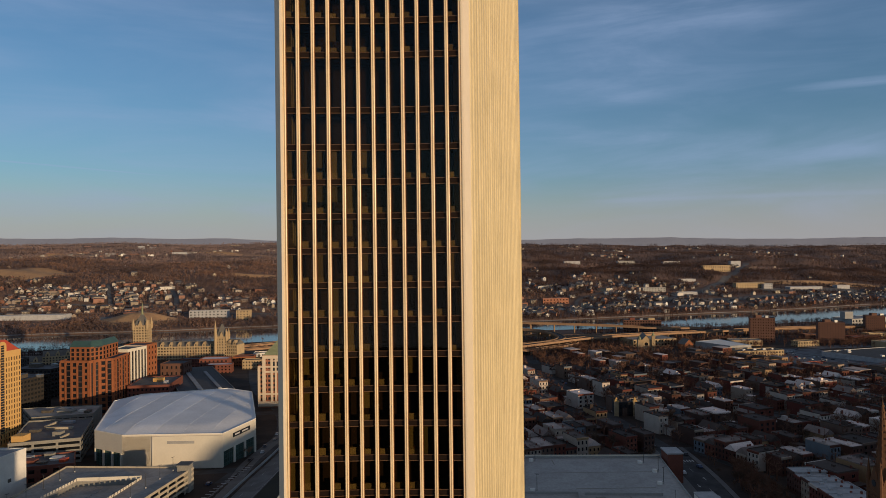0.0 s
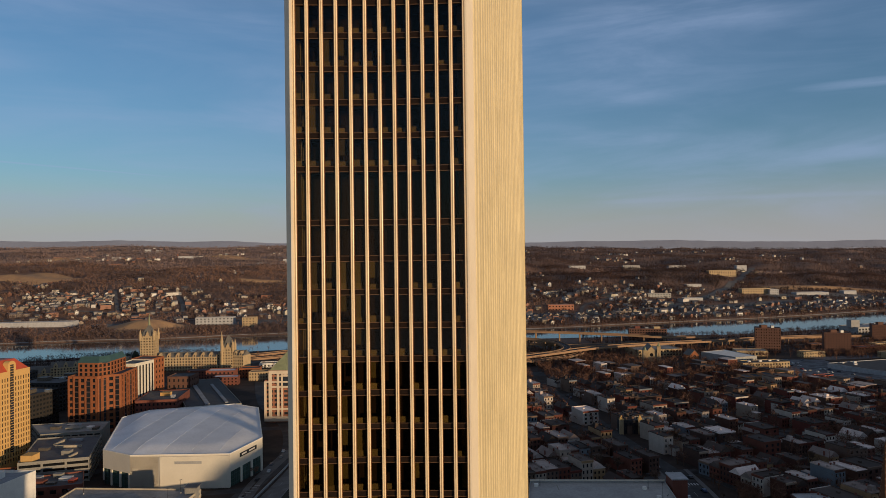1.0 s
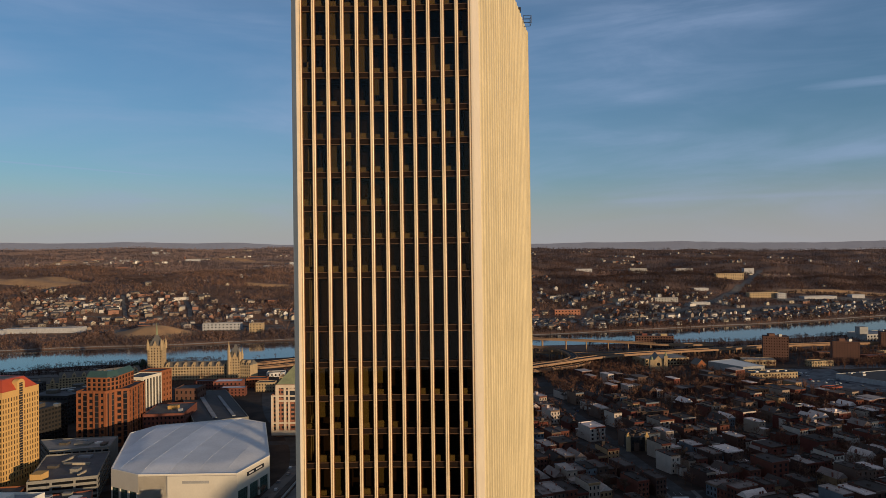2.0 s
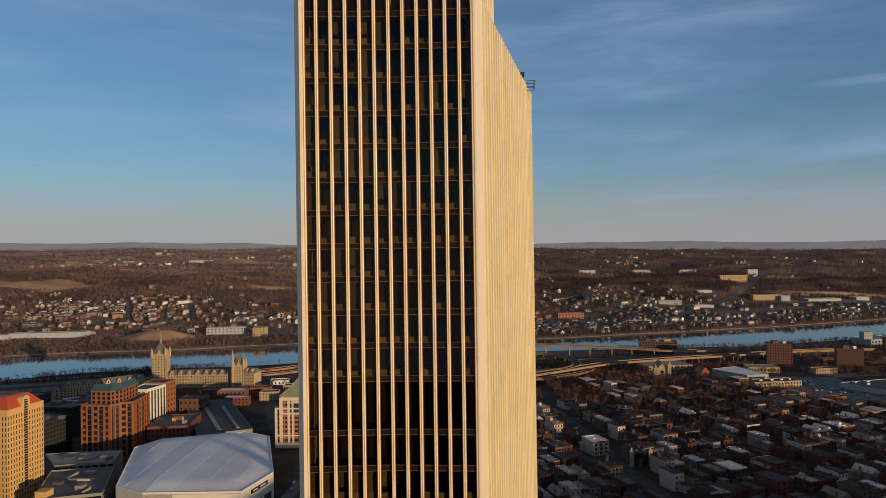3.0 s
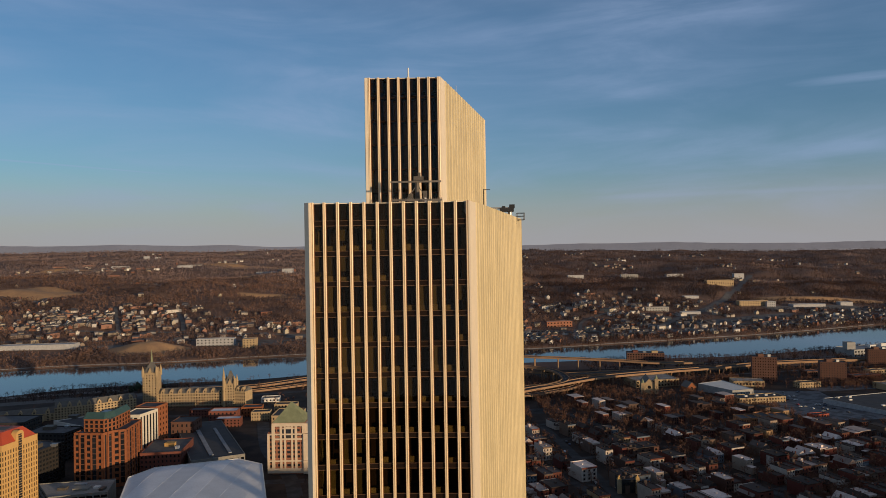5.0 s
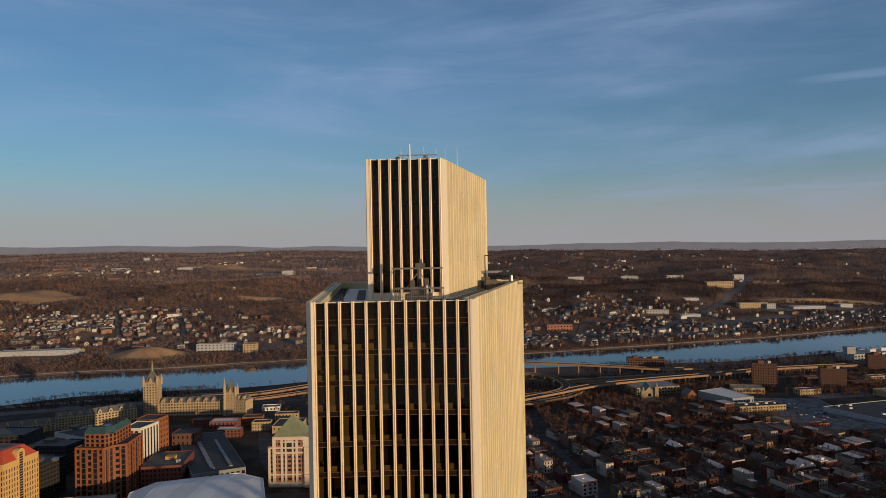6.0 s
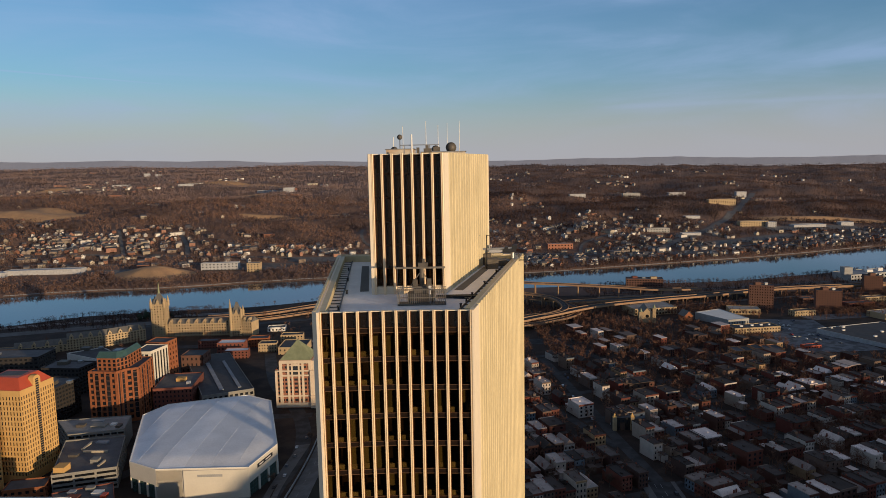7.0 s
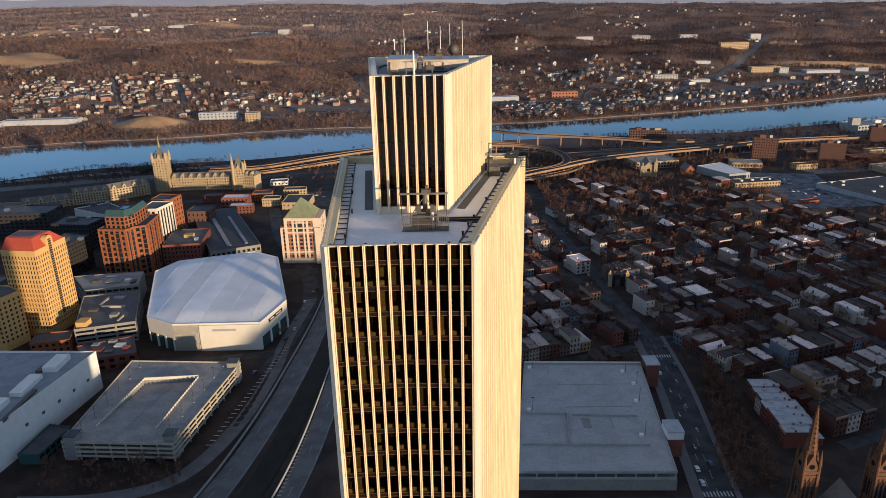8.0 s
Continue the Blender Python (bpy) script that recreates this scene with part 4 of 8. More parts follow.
for off, path in ((8.2, [(-150, 60), (-122, 120), (-104, 190), (-92, 270), (-86, 380), (-90, 480), (-100, 600)]), (-6.6, [(-92, 60), (-78, 120), (-66, 190), (-62, 270), (-62, 380), (-66, 480), (-78, 600)]),
                  (-8.2, [(-150, 60), (-122, 120), (-104, 190), (-92, 270), (-86, 380), (-90, 480), (-100, 600)])):
    _, line = ribbon(path, 1.0)
    bm = bmesh.new()
    rows = [[bm.verts.new(q + sd * (off + o) + Vector((0, 0, z))) for o, z in ((-0.3, -0.3), (0.3, -0.3), (0.15, 0.95), (-0.15, 0.95))] for q, sd in line]
    for a, b in zip(rows, rows[1:]):
        for k in range(4):
            bm.faces.new((a[k], a[(k + 1) % 4], b[(k + 1) % 4], b[k]))
    tagged(part("crash_barrier", bm, M["concrete"]), "low concrete crash barrier along the expressway", "barrier", kind="structure")
for x, y, n, along in ((121, 165, 11, 0), (133.5, 292, 9, 0), (112, 150, 6, 1), (131, 150, 6, 1)):
    ob = thing("crosswalk", pose(x, y, L(x, y) + 0.02), "worn white striped crossing on asphalt", "crosswalk", "crossings of the avenue")
    for k in range(n):
        c = (k - n / 2) * 1.5
        part("stripe", boxes((c, c + 0.7, -1.6, 1.6, 0.16, 0.2) if not along else (-1.6, 1.6, c, c + 0.7, 0.18, 0.22)), M["paint"], ob)
for i, (x, y) in enumerate(((123.5, 200), (129.5, 214), (125, 228), (131, 236), (127.5, 252), (134, 262))):
    ob = thing("road_arrow", pose(x, y, L(x, y) + 0.02, 0, 0, 0 if i % 2 else 180), "worn white turning arrow on asphalt", "road arrow", "arrows of the avenue")
    bm = bmesh.new()
    prism(bm, [(-0.15, -2), (0.15, -2), (0.15, 0.8), (0.7, 0.8), (0, 2.2), (-0.7, 0.8), (-0.15, 0.8)], 0.16, 0.2)
    part("arrow", bm, M["paint"], ob)

# stall lines beside the first car park and a chevron strip on the far carriageway
for a, b, n, ln, lab in (((-122, 222), (-104.5, 337), 27, 3.0, "row of white stall lines beside the slip road"), ((-72.6, 172), (-69.0, 224), 18, 2.4, "white chevron strip between carriageways")):
    ob = thing("road_marking", pose(*a, 0), lab, "road marking")
    for k in range(n):
        x, y = (b[0] - a[0]) * k / n, (b[1] - a[1]) * k / n
        z = L(a[0] + x, a[1] + y) + (0.34 if n > 20 else 0.2)
        part("stripe", boxes((x - ln / 2, x + ln / 2, y - 0.3, y + 0.3, z, z + 0.03)), M["paint"], ob)

# ---- the arena ----
def build_arena():
    base = L(-165, 390) - 2.5
    ob = thing("arena", pose(-165, 390, base), "octagonal sports arena with a white membrane roof and cream panel walls", "arena")
    pts = [(-201.7, 344), (-179.6, 331.5), (-121.0, 332.5), (-111.5, 369), (-137.9, 458), (-160.9, 473), (-219.5, 453), (-230.0, 430)]
    pts = [(x + 165, y - 390) for x, y in pts]
    top = 6.0 - base
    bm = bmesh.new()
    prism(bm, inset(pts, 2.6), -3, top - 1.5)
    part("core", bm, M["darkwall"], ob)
    for e in range(8):
        m, length = wall_frame(pts[e], pts[(e + 1) % 8])
        bm = bmesh.new()
        lo = {1: 3.0, 0: 13.5, 2: 13.5}.get(e, 6.0)
        box(bm, 0, length, 0, 1.0, lo, top + 0.6, m)
        part("upper_wall", bm, M["arenawall"], ob, "cream wall panels")
        if e == 1:
            bm = bmesh.new()
            for i, (a, b, o) in enumerate(((0.0, 0.28, 0.0), (0.30, 1.0, -0.9))):
                box(bm, a * length, b * length, o, o + 0.9, 3.0, top - 0.2, m)
            part("front_panel", bm, M["arenawall"], ob, "great blank cream panel")
            bm = bmesh.new()
            box(bm, 0.45 * length, 0.72 * length, -0.98, -0.9, top - 4.6, top - 3.0, m)
            part("sign", bm, M["concrete"], ob, "faded grey lettering strip")
        if e == 2:
            bm = bmesh.new()
            box(bm, 0.28 * length, 0.8 * length, -0.15, 0.02, top - 4.3, top - 1.8, m)
            board = part("sign_board", bm, M["rail"], ob, "black sign board with pale marks")
            bm = boxes()
            for a, b in ((0.34, 0.48), (0.55, 0.74)):
                box(bm, a * length, b * length, -0.22, -0.14, top - 3.5, top - 2.6, m)
            part("sign_mark", bm, M["white"], board)
        if e in (0, 2):
            # glazed foyer: three bays of panes between cream piers
            n = 3
            for i in range(n):
                a, b = length * (0.04 + 0.32 * i), length * (0.04 + 0.32 * i + 0.26)
                bm = bmesh.new()
                box(bm, a, b, 0.5, 0.7, 1.0, lo, m)
                g = part("foyer_glass", bm, M["foyer"], ob, "dark green foyer glazing")
                bm = bmesh.new()
                for k in range(6):
                    x = a + (b - a) * k / 5
                    box(bm, x - 0.08, x + 0.08, 0.4, 0.5, 1.0, lo, m)
                for k in range(5):
                    z = 1 + (lo - 1) * k / 5
                    box(bm, a, b, 0.42, 0.48, z, z + 0.14, m)
                part("glazing_bar", bm, M["teal"], g)
                bm = bmesh.new()
                box(bm, b, b + length * 0.05, -0.3, 1.0, -2, lo, m)
                part("foyer_pier", bm, M["arenawall"], ob)
        bm = bmesh.new()
        box(bm, 0, length, 0.1, 1.2, -3, 3.0 if e == 1 else 1.0, m)
        part("plinth", bm, M["concrete"], ob)
        bm = bmesh.new()
        box(bm, 0, length, -0.1, 0.5, top + 0.6, top + 1.0, m)
        part("roof_edge", bm, M["white"], ob)
    # low roof of wide membrane strips rising to the middle
    ring = inset(pts, 0.5)
    cx = sum(p[0] for p in pts) / 8
    strips = 7
    xs = np.linspace(min(p[0] for p in ring), max(p[0] for p in ring), strips + 1)

    edges = [(a, tuple((Vector(b) - Vector(a)).normalized())) for a, b in zip(ring, ring[1:] + ring[:1])]

    def depth(x, y):
        return min((n[0] * (y - a[1]) - n[1] * (x - a[0])) for a, n in edges)

    # strips run from front to back, slightly skewed
    for k in range(strips):
        bm = bmesh.new()
        x0, x1 = xs[k], xs[k + 1]
        cols = np.linspace(x0, x1, 6)
        ys = np.linspace(min(p[1] for p in ring), max(p[1] for p in ring), 34)
        grid = [[bm.verts.new((x, y, 0)) for y in ys] for x in cols]
        for i in range(5):
            for j in range(33):
                bm.faces.new((grid[i][j], grid[i + 1][j], grid[i + 1][j + 1], grid[i][j + 1]))
        for a, n in edges:
            bmesh.ops.bisect_plane(bm, geom=bm.verts[:] + bm.edges[:] + bm.faces[:], plane_co=(a[0], a[1], 0), plane_no=(n[1], -n[0], 0), clear_outer=True)
        for v in bm.verts:
            d = depth(v.co.x, v.co.y)
            v.co.z = top + 0.62 + 2.2 * float(smooth(d, 0, 16)) + 0.9 * float(smooth(d, 10, 55))
        for f in bm.faces:
            f.smooth = True
        part("roof_strip", bm, M["arenaroof"], ob, "white membrane strip")
        if k:
            # raised seam between two strips
            bm = bmesh.new()
            row = [(y, depth(x0, y)) for y in np.linspace(min(p[1] for p in ring), max(p[1] for p in ring), 60)]
            row = [(y, top + 0.66 + 2.2 * float(smooth(d, 0, 16)) + 0.9 * float(smooth(d, 10, 55))) for y, d in row if d > 0.6]
            for (ya, za), (yb, zb) in zip(row, row[1:]):
                tube(bm, (x0, ya, za - 0.03), (x0, yb, zb - 0.03), 0.06, 0.06, 4)
            part("roof_seam", bm, M["arenaroof"], ob, "pale raised roof seam")
    return ob


build_arena()

# ---- buildings on the near side, towards the river ----
GB = -13.0
hotel = building("hotel_tower", [(-303.0, 361.5), (-277.5, 358.0), (-272.6, 389.0), (-303, 392)], -13, 50, [(0, 11, 16, 0.46, 0.68, 4, 3), (1, 14, 16, 0.46, 0.68, 4, 3)], "yellowstone", "flatroof",
         "yellow stone hotel tower with a red mansard roof", "hotel", parapet=0.6, joined=True)


def build_mansard():
    ob = part("mansard_roof", boxes((-12, 4, -4, 6, 7.3, 7.6)), M["flatroof"], hotel, "red metal mansard roof")
    ob.matrix_basis = hotel.matrix_basis.inverted() @ pose(-288, 375, 50.0)
    lo = [(-14.6, -13.0), (10.3, -16.4), (14.9, 13.5), (-14.6, 16.4)]
    hi = [(-14.0, -6.0), (5.5, -9.4), (9.0, 8.0), (-14.0, 11.0)]
    bm = bmesh.new()
    prism(bm, lo, 0.4, 7.4, hi)
    part("slope", bm, M["redroof"], ob)
    m, length = wall_frame(lo[1], lo[2])
    bm = bmesh.new()
    n = 10
    pts = [(-3.4, 0)] + [(-3.4 * math.cos(math.pi * i / n), 4.0 + 3.0 * math.sin(math.pi * i / n)) for i in range(n + 1)] + [(3.4, 0)]
    fr, bk = [[bm.verts.new(m @ Vector((length / 2 + x, y, z))) for x, z in pts] for y in (-0.4, 3.5)]
    bm.faces.new(fr), bm.faces.new(bk[::-1])
    for i in range(len(pts)):
        j = (i + 1) % len(pts)
        bm.faces.new((fr[j], fr[i], bk[i], bk[j]))
    gable = part("arched_gable", bm, M["yellowstone"], ob, "round-headed yellow gable")
    bm = bmesh.new()
    box(bm, length / 2 - 1.4, length / 2 + 1.4, -0.5, -0.38, -52, 4.6, m)
    strip = part("window_strip", bm, M["winglass"], ob, "tall dark glazed strip")
    for k in range(34):
        bm = bmesh.new()
        box(bm, length / 2 - 1.4, length / 2 + 1.4, -0.62, -0.5, -51 + k * 1.65, -50.7 + k * 1.65, m)
        part("strip_bar", bm, M["yellowstone"], ob)


build_mansard()
building("hotel_wing", [(-330, 338), (-296, 335), (-290, 352), (-303, 361), (-330, 364)], -13, 24, [(0, 10, 9, 0.45, 0.55, 5, 2), (1, 5, 9, 0.45, 0.55, 5, 2)], "yellowstone", "flatroof", "lower yellow stone wing of the hotel", "hotel", joined=True)
brick_office = building("brick_office", [(-290, 468), (-266, 466), (-262, 474), (-253, 478), (-255, 511), (-286, 512)], -13, 30, [(0, 5, 9, 0.66, 0.6), (1, 2, 1, 0.42, 0.94), (2, 2, 9, 0.66, 0.6), (3, 6, 9, 0.66, 0.66)], "orangebrick", "flatroof",
         "orange brick office block with stepped bays", "office block", joined=True)
building("upper_storeys", [(-284, 472), (-267, 470), (-262, 480), (-262, 506), (-284, 506)], 30, 40, [(0, 4, 3, 0.6, 0.7), (1, 3, 3, 0.6, 0.7), (2, 5, 3, 0.6, 0.7)], "orangebrick", "flatroof", "set-back top storeys of orange brick with a teal roof edge", "office block", joined=True, units=((-275, 492, 6, 8, 2.5, "steel"), (-268, 488, 4, 4, 1.6, "white")), into=brick_office)


def build_brick_piers():
    pts = [(-290, 468), (-266, 466), (-262, 474), (-253, 478), (-255, 511)]
    cx, cy, cz = brick_office.location
    for (a, b), n in zip(zip(pts, pts[1:]), (5, 2, 2, 6)):
        m, length = wall_frame((a[0] - cx, a[1] - cy), (b[0] - cx, b[1] - cy))
        for i in range(n + 1):
            x = min(max(i * length / n, 0.7), length - 0.7)
            bm = bmesh.new()
            box(bm, x - 0.65, x + 0.65, -0.55, 0.05, 0, 43.4 if i % 2 else 41.8, m)
            part("brick_pier", bm, M["orangebrick"], brick_office)
        for i in range(1, n, 2):
            # tall dark glass strip, standing in for the shaded recess between two piers
            x0, x1 = i * length / n + 0.75, (i + 1) * length / n - 0.75
            bm = bmesh.new()
            box(bm, x0, x1, -0.12, 0.3, 3.0, 40.5, m)
            strip = part("window_strip", bm, M["winglass"], brick_office, "tall dark glass strip standing for a shaded recess")
            for k in range(9):
                bm = bmesh.new()
                box(bm, x0, x1, -0.2, 0.2, 5.5 + k * 4.3, 6.1 + k * 4.3, m)
                part("spandrel", bm, M["brownbrick"], strip)


build_brick_piers()


def build_teal():
    ob = part("mansard_curb", boxes((-10.4, 11.4, -16.4, 17.0, 0.0, 0.75)), M["flatroof"], brick_office)
    ob.matrix_basis = brick_office.matrix_basis.inverted() @ pose(-273.5, 489, 40.0)
    for a, b, c, d in (((-11, -17.4), (6.8, -19.4), (5, -14), (-10, -13)), ((6.8, -19.4), (12, -9.4), (9, -7.5), (5, -14)), ((12, -9.4), (12, 17.4), (9, 16), (9, -7.5))):
        bm = bmesh.new()
        lo, hi = [bm.verts.new((*p, 0.75)) for p in (a, b)], [bm.verts.new((*p, 5.2)) for p in (c, d)]
        bm.faces.new((lo[0], lo[1], hi[0], hi[1]))
        lo2, hi2 = [bm.verts.new((p[0] * 0.97, p[1] * 0.97 + 0.2, 0.75)) for p in (a, b)], [bm.verts.new((p[0] * 0.95, p[1] * 0.95, 5.2)) for p in (c, d)]
        bm.faces.new((lo2[1], lo2[0], hi2[1], hi2[0])), bm.faces.new((hi[1], hi[0], hi2[0], hi2[1]))
        part("slope", bm, M["teal"], ob, "teal metal mansard slope")


build_teal()
building("striped_tower", [(-277, 524), (-262, 524), (-256, 548), (-277, 551)], -14, 31, [(0, 2, 1, 0.4, 0.92), (1, 6, 1, 0.55, 0.93)], "arenawall", "flatroof", "pale office tower with dark upright window strips", "office block")
building("brick_tower", [(-283, 562), (-263, 560), (-259, 578), (-281, 582)], -14, 30, [(0, 4, 9, 0.35, 0.5), (1, 4, 9, 0.35, 0.5)], "orangebrick", "flatroof", "plain orange brick tower", "office block", joined=True)
building("brick_warehouse", [(-252, 500), (-219, 504), (-224, 548), (-258, 545)], -14, 4, [(0, 10, 4, 0.4, 0.5, 1, 1), (1, 9, 4, 0.3, 0.4, 1, 1)], "redbrick", "flatroof", "red brick warehouse with pale window heads", "warehouse", units=((-236, 525, 8, 6, 2.6, "yellowstone"), (-226, 515, 3, 3, 2, "white")))
building("brown_block", [(-262, 592), (-240, 592), (-240, 616), (-262, 616)], -15, 8, [(0, 5, 4, 0.35, 0.45), (1, 5, 4, 0.35, 0.45)], "brownbrick", "flatroof", "dark brown brick block", "building", joined=True)
building("flat_hall", [(-208, 497), (-168, 516), (-228, 640), (-270, 626)], -15, -2, [(0, 10, 2, 0.6, 0.4)], "shadeconcrete", "tarhall", "wide flat-roofed hall with a dark grey roof and rooflights", "hall", parapet=0.5)
for a, b in ((0.25, 0.33), (0.6, 0.66)):
    ob = thing("skylight", pose(-214, 570, -1.9), "long pale rooflight strip", "rooflight", "rooflights of the hall")
    m, length = wall_frame((-203 + 214, 497 - 570), (-266 + 214, 626 - 570))
    bm = bmesh.new()
    box(bm, length * 0.08, length * 0.75, -46 * b, -46 * a, 0, 0.7, m)
    part("glazing", bm, M["ballast"], ob)
building("garage_office", [(-301, 438), (-277, 408), (-239.5, 418), (-247, 447)], -13, 0, [(0, 6, 3, 0.8, 0.4), (1, 8, 3, 0.8, 0.4)], "shadeconcrete", "deck", "low concrete block with a grey patched roof", "car park", parapet=0.6, joined=True, units=((-262, 426, 11, 7, 1.2, "shadeconcrete"), (-276, 426, 6, 5, 1.6, "machine"), (-252, 428, 4, 4, 1.0, "white"), (-268, 436, 9, 3, 0.8, "palefelt"), (-246, 424, 3, 6, 1.4, "machine")))
building("car_park_middle", [(-250, 338), (-213, 350), (-232, 404), (-272, 396)], -13, 0, [(0, 3, 4, 0.9, 0.5), (1, 5, 4, 0.92, 0.5)], "shadeconcrete", "flatroof", "concrete multi-storey car park with open decks", "car park", parapet=1.0, joined=True, units=((-247, 346, 7, 8, 4.0, "yellowstone"), (-240, 376, 17, 1.2, 1.2, "palerail"), (-251, 386, 1.2, 14, 1.1, "palerail"), (-232, 360, 5, 5, 2.4, "shadeconcrete"), (-252, 370, 6, 4, 1.4, "machine"), (-226, 356, 1.0, 9, 1.1, "palerail"), (-243, 392, 8, 4, 1.2, "ballast")))
building("shop_row", [(-241, 322), (-226, 303), (-197, 312), (-209, 336)], -13, -4, [(0, 4, 2, 0.5, 0.5), (1, 5, 2, 0.5, 0.5)], "redbrick", "flatroof", "dark red brick shops with patched roofs", "shops", joined=True, units=((-224, 316, 7, 5, 1.5, "redbrick"), (-212, 322, 6, 5, 1.2, "white"), (-216, 314, 5, 3, 1.0, "machine"), (-228, 322, 4, 4, 1.8, "ballast"), (-206, 318, 3, 5, 1.4, "redroof"), (-219, 327, 5, 3, 2.0, "shadeconcrete")))
building("brown_shop", [(-276, 328), (-252, 334), (-256, 348), (-280, 344)], -13, -5, [(0, 6, 2, 0.5, 0.5), (1, 3, 2, 0.5, 0.5)], "orangebrick", "flatroof", "small orange brick shop with a dark roof", "shop", joined=True)
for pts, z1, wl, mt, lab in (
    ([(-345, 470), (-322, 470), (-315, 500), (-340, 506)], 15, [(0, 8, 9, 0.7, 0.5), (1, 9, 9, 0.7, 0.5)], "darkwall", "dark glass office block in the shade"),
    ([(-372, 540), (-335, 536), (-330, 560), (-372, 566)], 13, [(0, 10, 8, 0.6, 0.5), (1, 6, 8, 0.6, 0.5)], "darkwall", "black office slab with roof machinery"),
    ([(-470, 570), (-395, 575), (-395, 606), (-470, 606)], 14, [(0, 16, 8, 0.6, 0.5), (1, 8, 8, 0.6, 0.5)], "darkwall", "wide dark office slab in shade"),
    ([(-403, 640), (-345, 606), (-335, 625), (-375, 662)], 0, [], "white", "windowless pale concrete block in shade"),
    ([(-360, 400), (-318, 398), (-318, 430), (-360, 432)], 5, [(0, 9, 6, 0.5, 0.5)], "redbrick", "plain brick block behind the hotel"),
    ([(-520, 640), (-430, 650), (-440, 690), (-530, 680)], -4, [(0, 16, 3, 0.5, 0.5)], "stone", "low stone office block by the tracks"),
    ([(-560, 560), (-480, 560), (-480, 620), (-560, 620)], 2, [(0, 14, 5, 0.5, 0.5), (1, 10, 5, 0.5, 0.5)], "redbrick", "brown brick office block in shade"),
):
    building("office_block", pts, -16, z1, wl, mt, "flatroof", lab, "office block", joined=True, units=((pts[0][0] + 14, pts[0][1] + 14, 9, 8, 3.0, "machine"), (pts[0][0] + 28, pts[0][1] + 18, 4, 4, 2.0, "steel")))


def build_pyramid_block():
    block = building("pyramid_block", [(-146, 496), (-106, 496), (-106, 530), (-146, 530)], -13, 20, [(0, 9, 9, 0.8, 0.56), (1, 8, 9, 0.8, 0.56)], "pinkbrick", "flatroof", "pink and white banded office block under a pyramid roof", "office block", joined=True)
    building("pyramid_centre", [(-142, 495.2), (-110, 495.2), (-110, 527), (-142, 527)], -12, 28, [(0, 7, 11, 0.74, 0.56), (1, 7, 11, 0.74, 0.56)], "pinkbrick", "flatroof", "middle bay of the banded offices", "office block", joined=True, into=block)
    surround = part("stone_frame", boxes((-1, 1, -1, 1, 0, 0.3)), M["paleframe"], block, "pale stone frame of piers and bands")
    surround.matrix_basis = block.matrix_basis.inverted() @ pose(-126, 511, -13)
    for quarter in (0, 1):
        q = Matrix.Rotation(math.pi / 2 * quarter, 4, "Z")
        for x, w, z1 in ((-19.4, 1.0, 33), (-14.6, 1.5, 41), (-7.2, 1.1, 41), (-3.4, 0.8, 41), (3.4, 0.8, 41), (7.2, 1.1, 41), (14.6, 1.5, 41), (19.4, 1.0, 33)):
            if quarter and abs(x) > 15:
                x *= 0.88
            bm = bmesh.new()
            box(bm, x - w, x + w, -16.6 if not quarter else -20.8, -14.6, 0, z1, q)
            part("stone_pier", bm, M["paleframe"], surround)
        for z, half, h in ((0.0, 20, 4.0), (9.5, 20, 1.2), (27.6, 15.9, 1.4), (31.8, 20 if not quarter else 17, 1.2), (39.0, 15.9, 2.2)):
            bm = bmesh.new()
            box(bm, -half, half, -16.75 if not quarter else -20.95, -14.8, z, z + h, q)
            part("stone_band", bm, M["paleframe"], surround)
        bm = bmesh.new()
        vs = [bm.verts.new(q @ Vector(p)) for p in ((-7.6, -16.9 - 4.2 * quarter, 36.8), (7.6, -16.9 - 4.2 * quarter, 36.8), (0, -16.9 - 4.2 * quarter, 39.0), (-7.6, -15.2, 36.8), (7.6, -15.2, 36.8), (0, -15.2, 39.0))]
        for f in ((0, 1, 2), (5, 4, 3), (1, 4, 5, 2), (0, 2, 5, 3), (0, 3, 4, 1)):
            bm.faces.new([vs[i] for i in f])
        part("pediment", bm, M["paleframe"], surround)
        bm = bmesh.new()
        box(bm, -2.5, 2.5, -16.3 - 4.2 * quarter, -15.0, 29.2, 36.6, q), box(bm, -6.0, -4.3, -16.3 - 4.2 * quarter, -15.0, 29.2, 36.6, q), box(bm, 4.3, 6.0, -16.3 - 4.2 * quarter, -15.0, 29.2, 36.6, q)
        part("loggia", bm, M["winglass"], surround, "deep dark loggia opening")
    ob = part("pyramid_curb", boxes((-16, 16, -16, 16, -0.4, 0.0)), M["paleframe"], block)
    ob.matrix_basis = block.matrix_basis.inverted() @ pose(-126, 511, 28.6)
    bm = bmesh.new()
    prism(bm, [(-15.6, -15.6), (15.6, -15.6), (15.6, 15.6), (-15.6, 15.6)], 0, 15.0, [(-0.4, -0.4), (0.4, -0.4), (0.4, 0.4), (-0.4, 0.4)])
    part("slope", bm, M["greenroof"], ob, "weathered green copper pyramid roof")
    bm = bmesh.new()
    for i in range(13):
        for side in (0, 1):
            t = (i - 6) / 6.2
            a = Vector((t * 15.6, -15.7, 0.2)) if not side else Vector((15.7, t * 15.6, 0.2))
            b = Vector((t * 0.4, -0.5, 14.8)) if not side else Vector((0.5, t * 0.4, 14.8))
            tube(bm, a, b, 0.10, 0.05, 4)
    part("seam", bm, M["greenroof"], ob)
    block.matrix_basis = block.matrix_basis @ Matrix.Diagonal((0.87, 0.87, 1.0, 1.0))


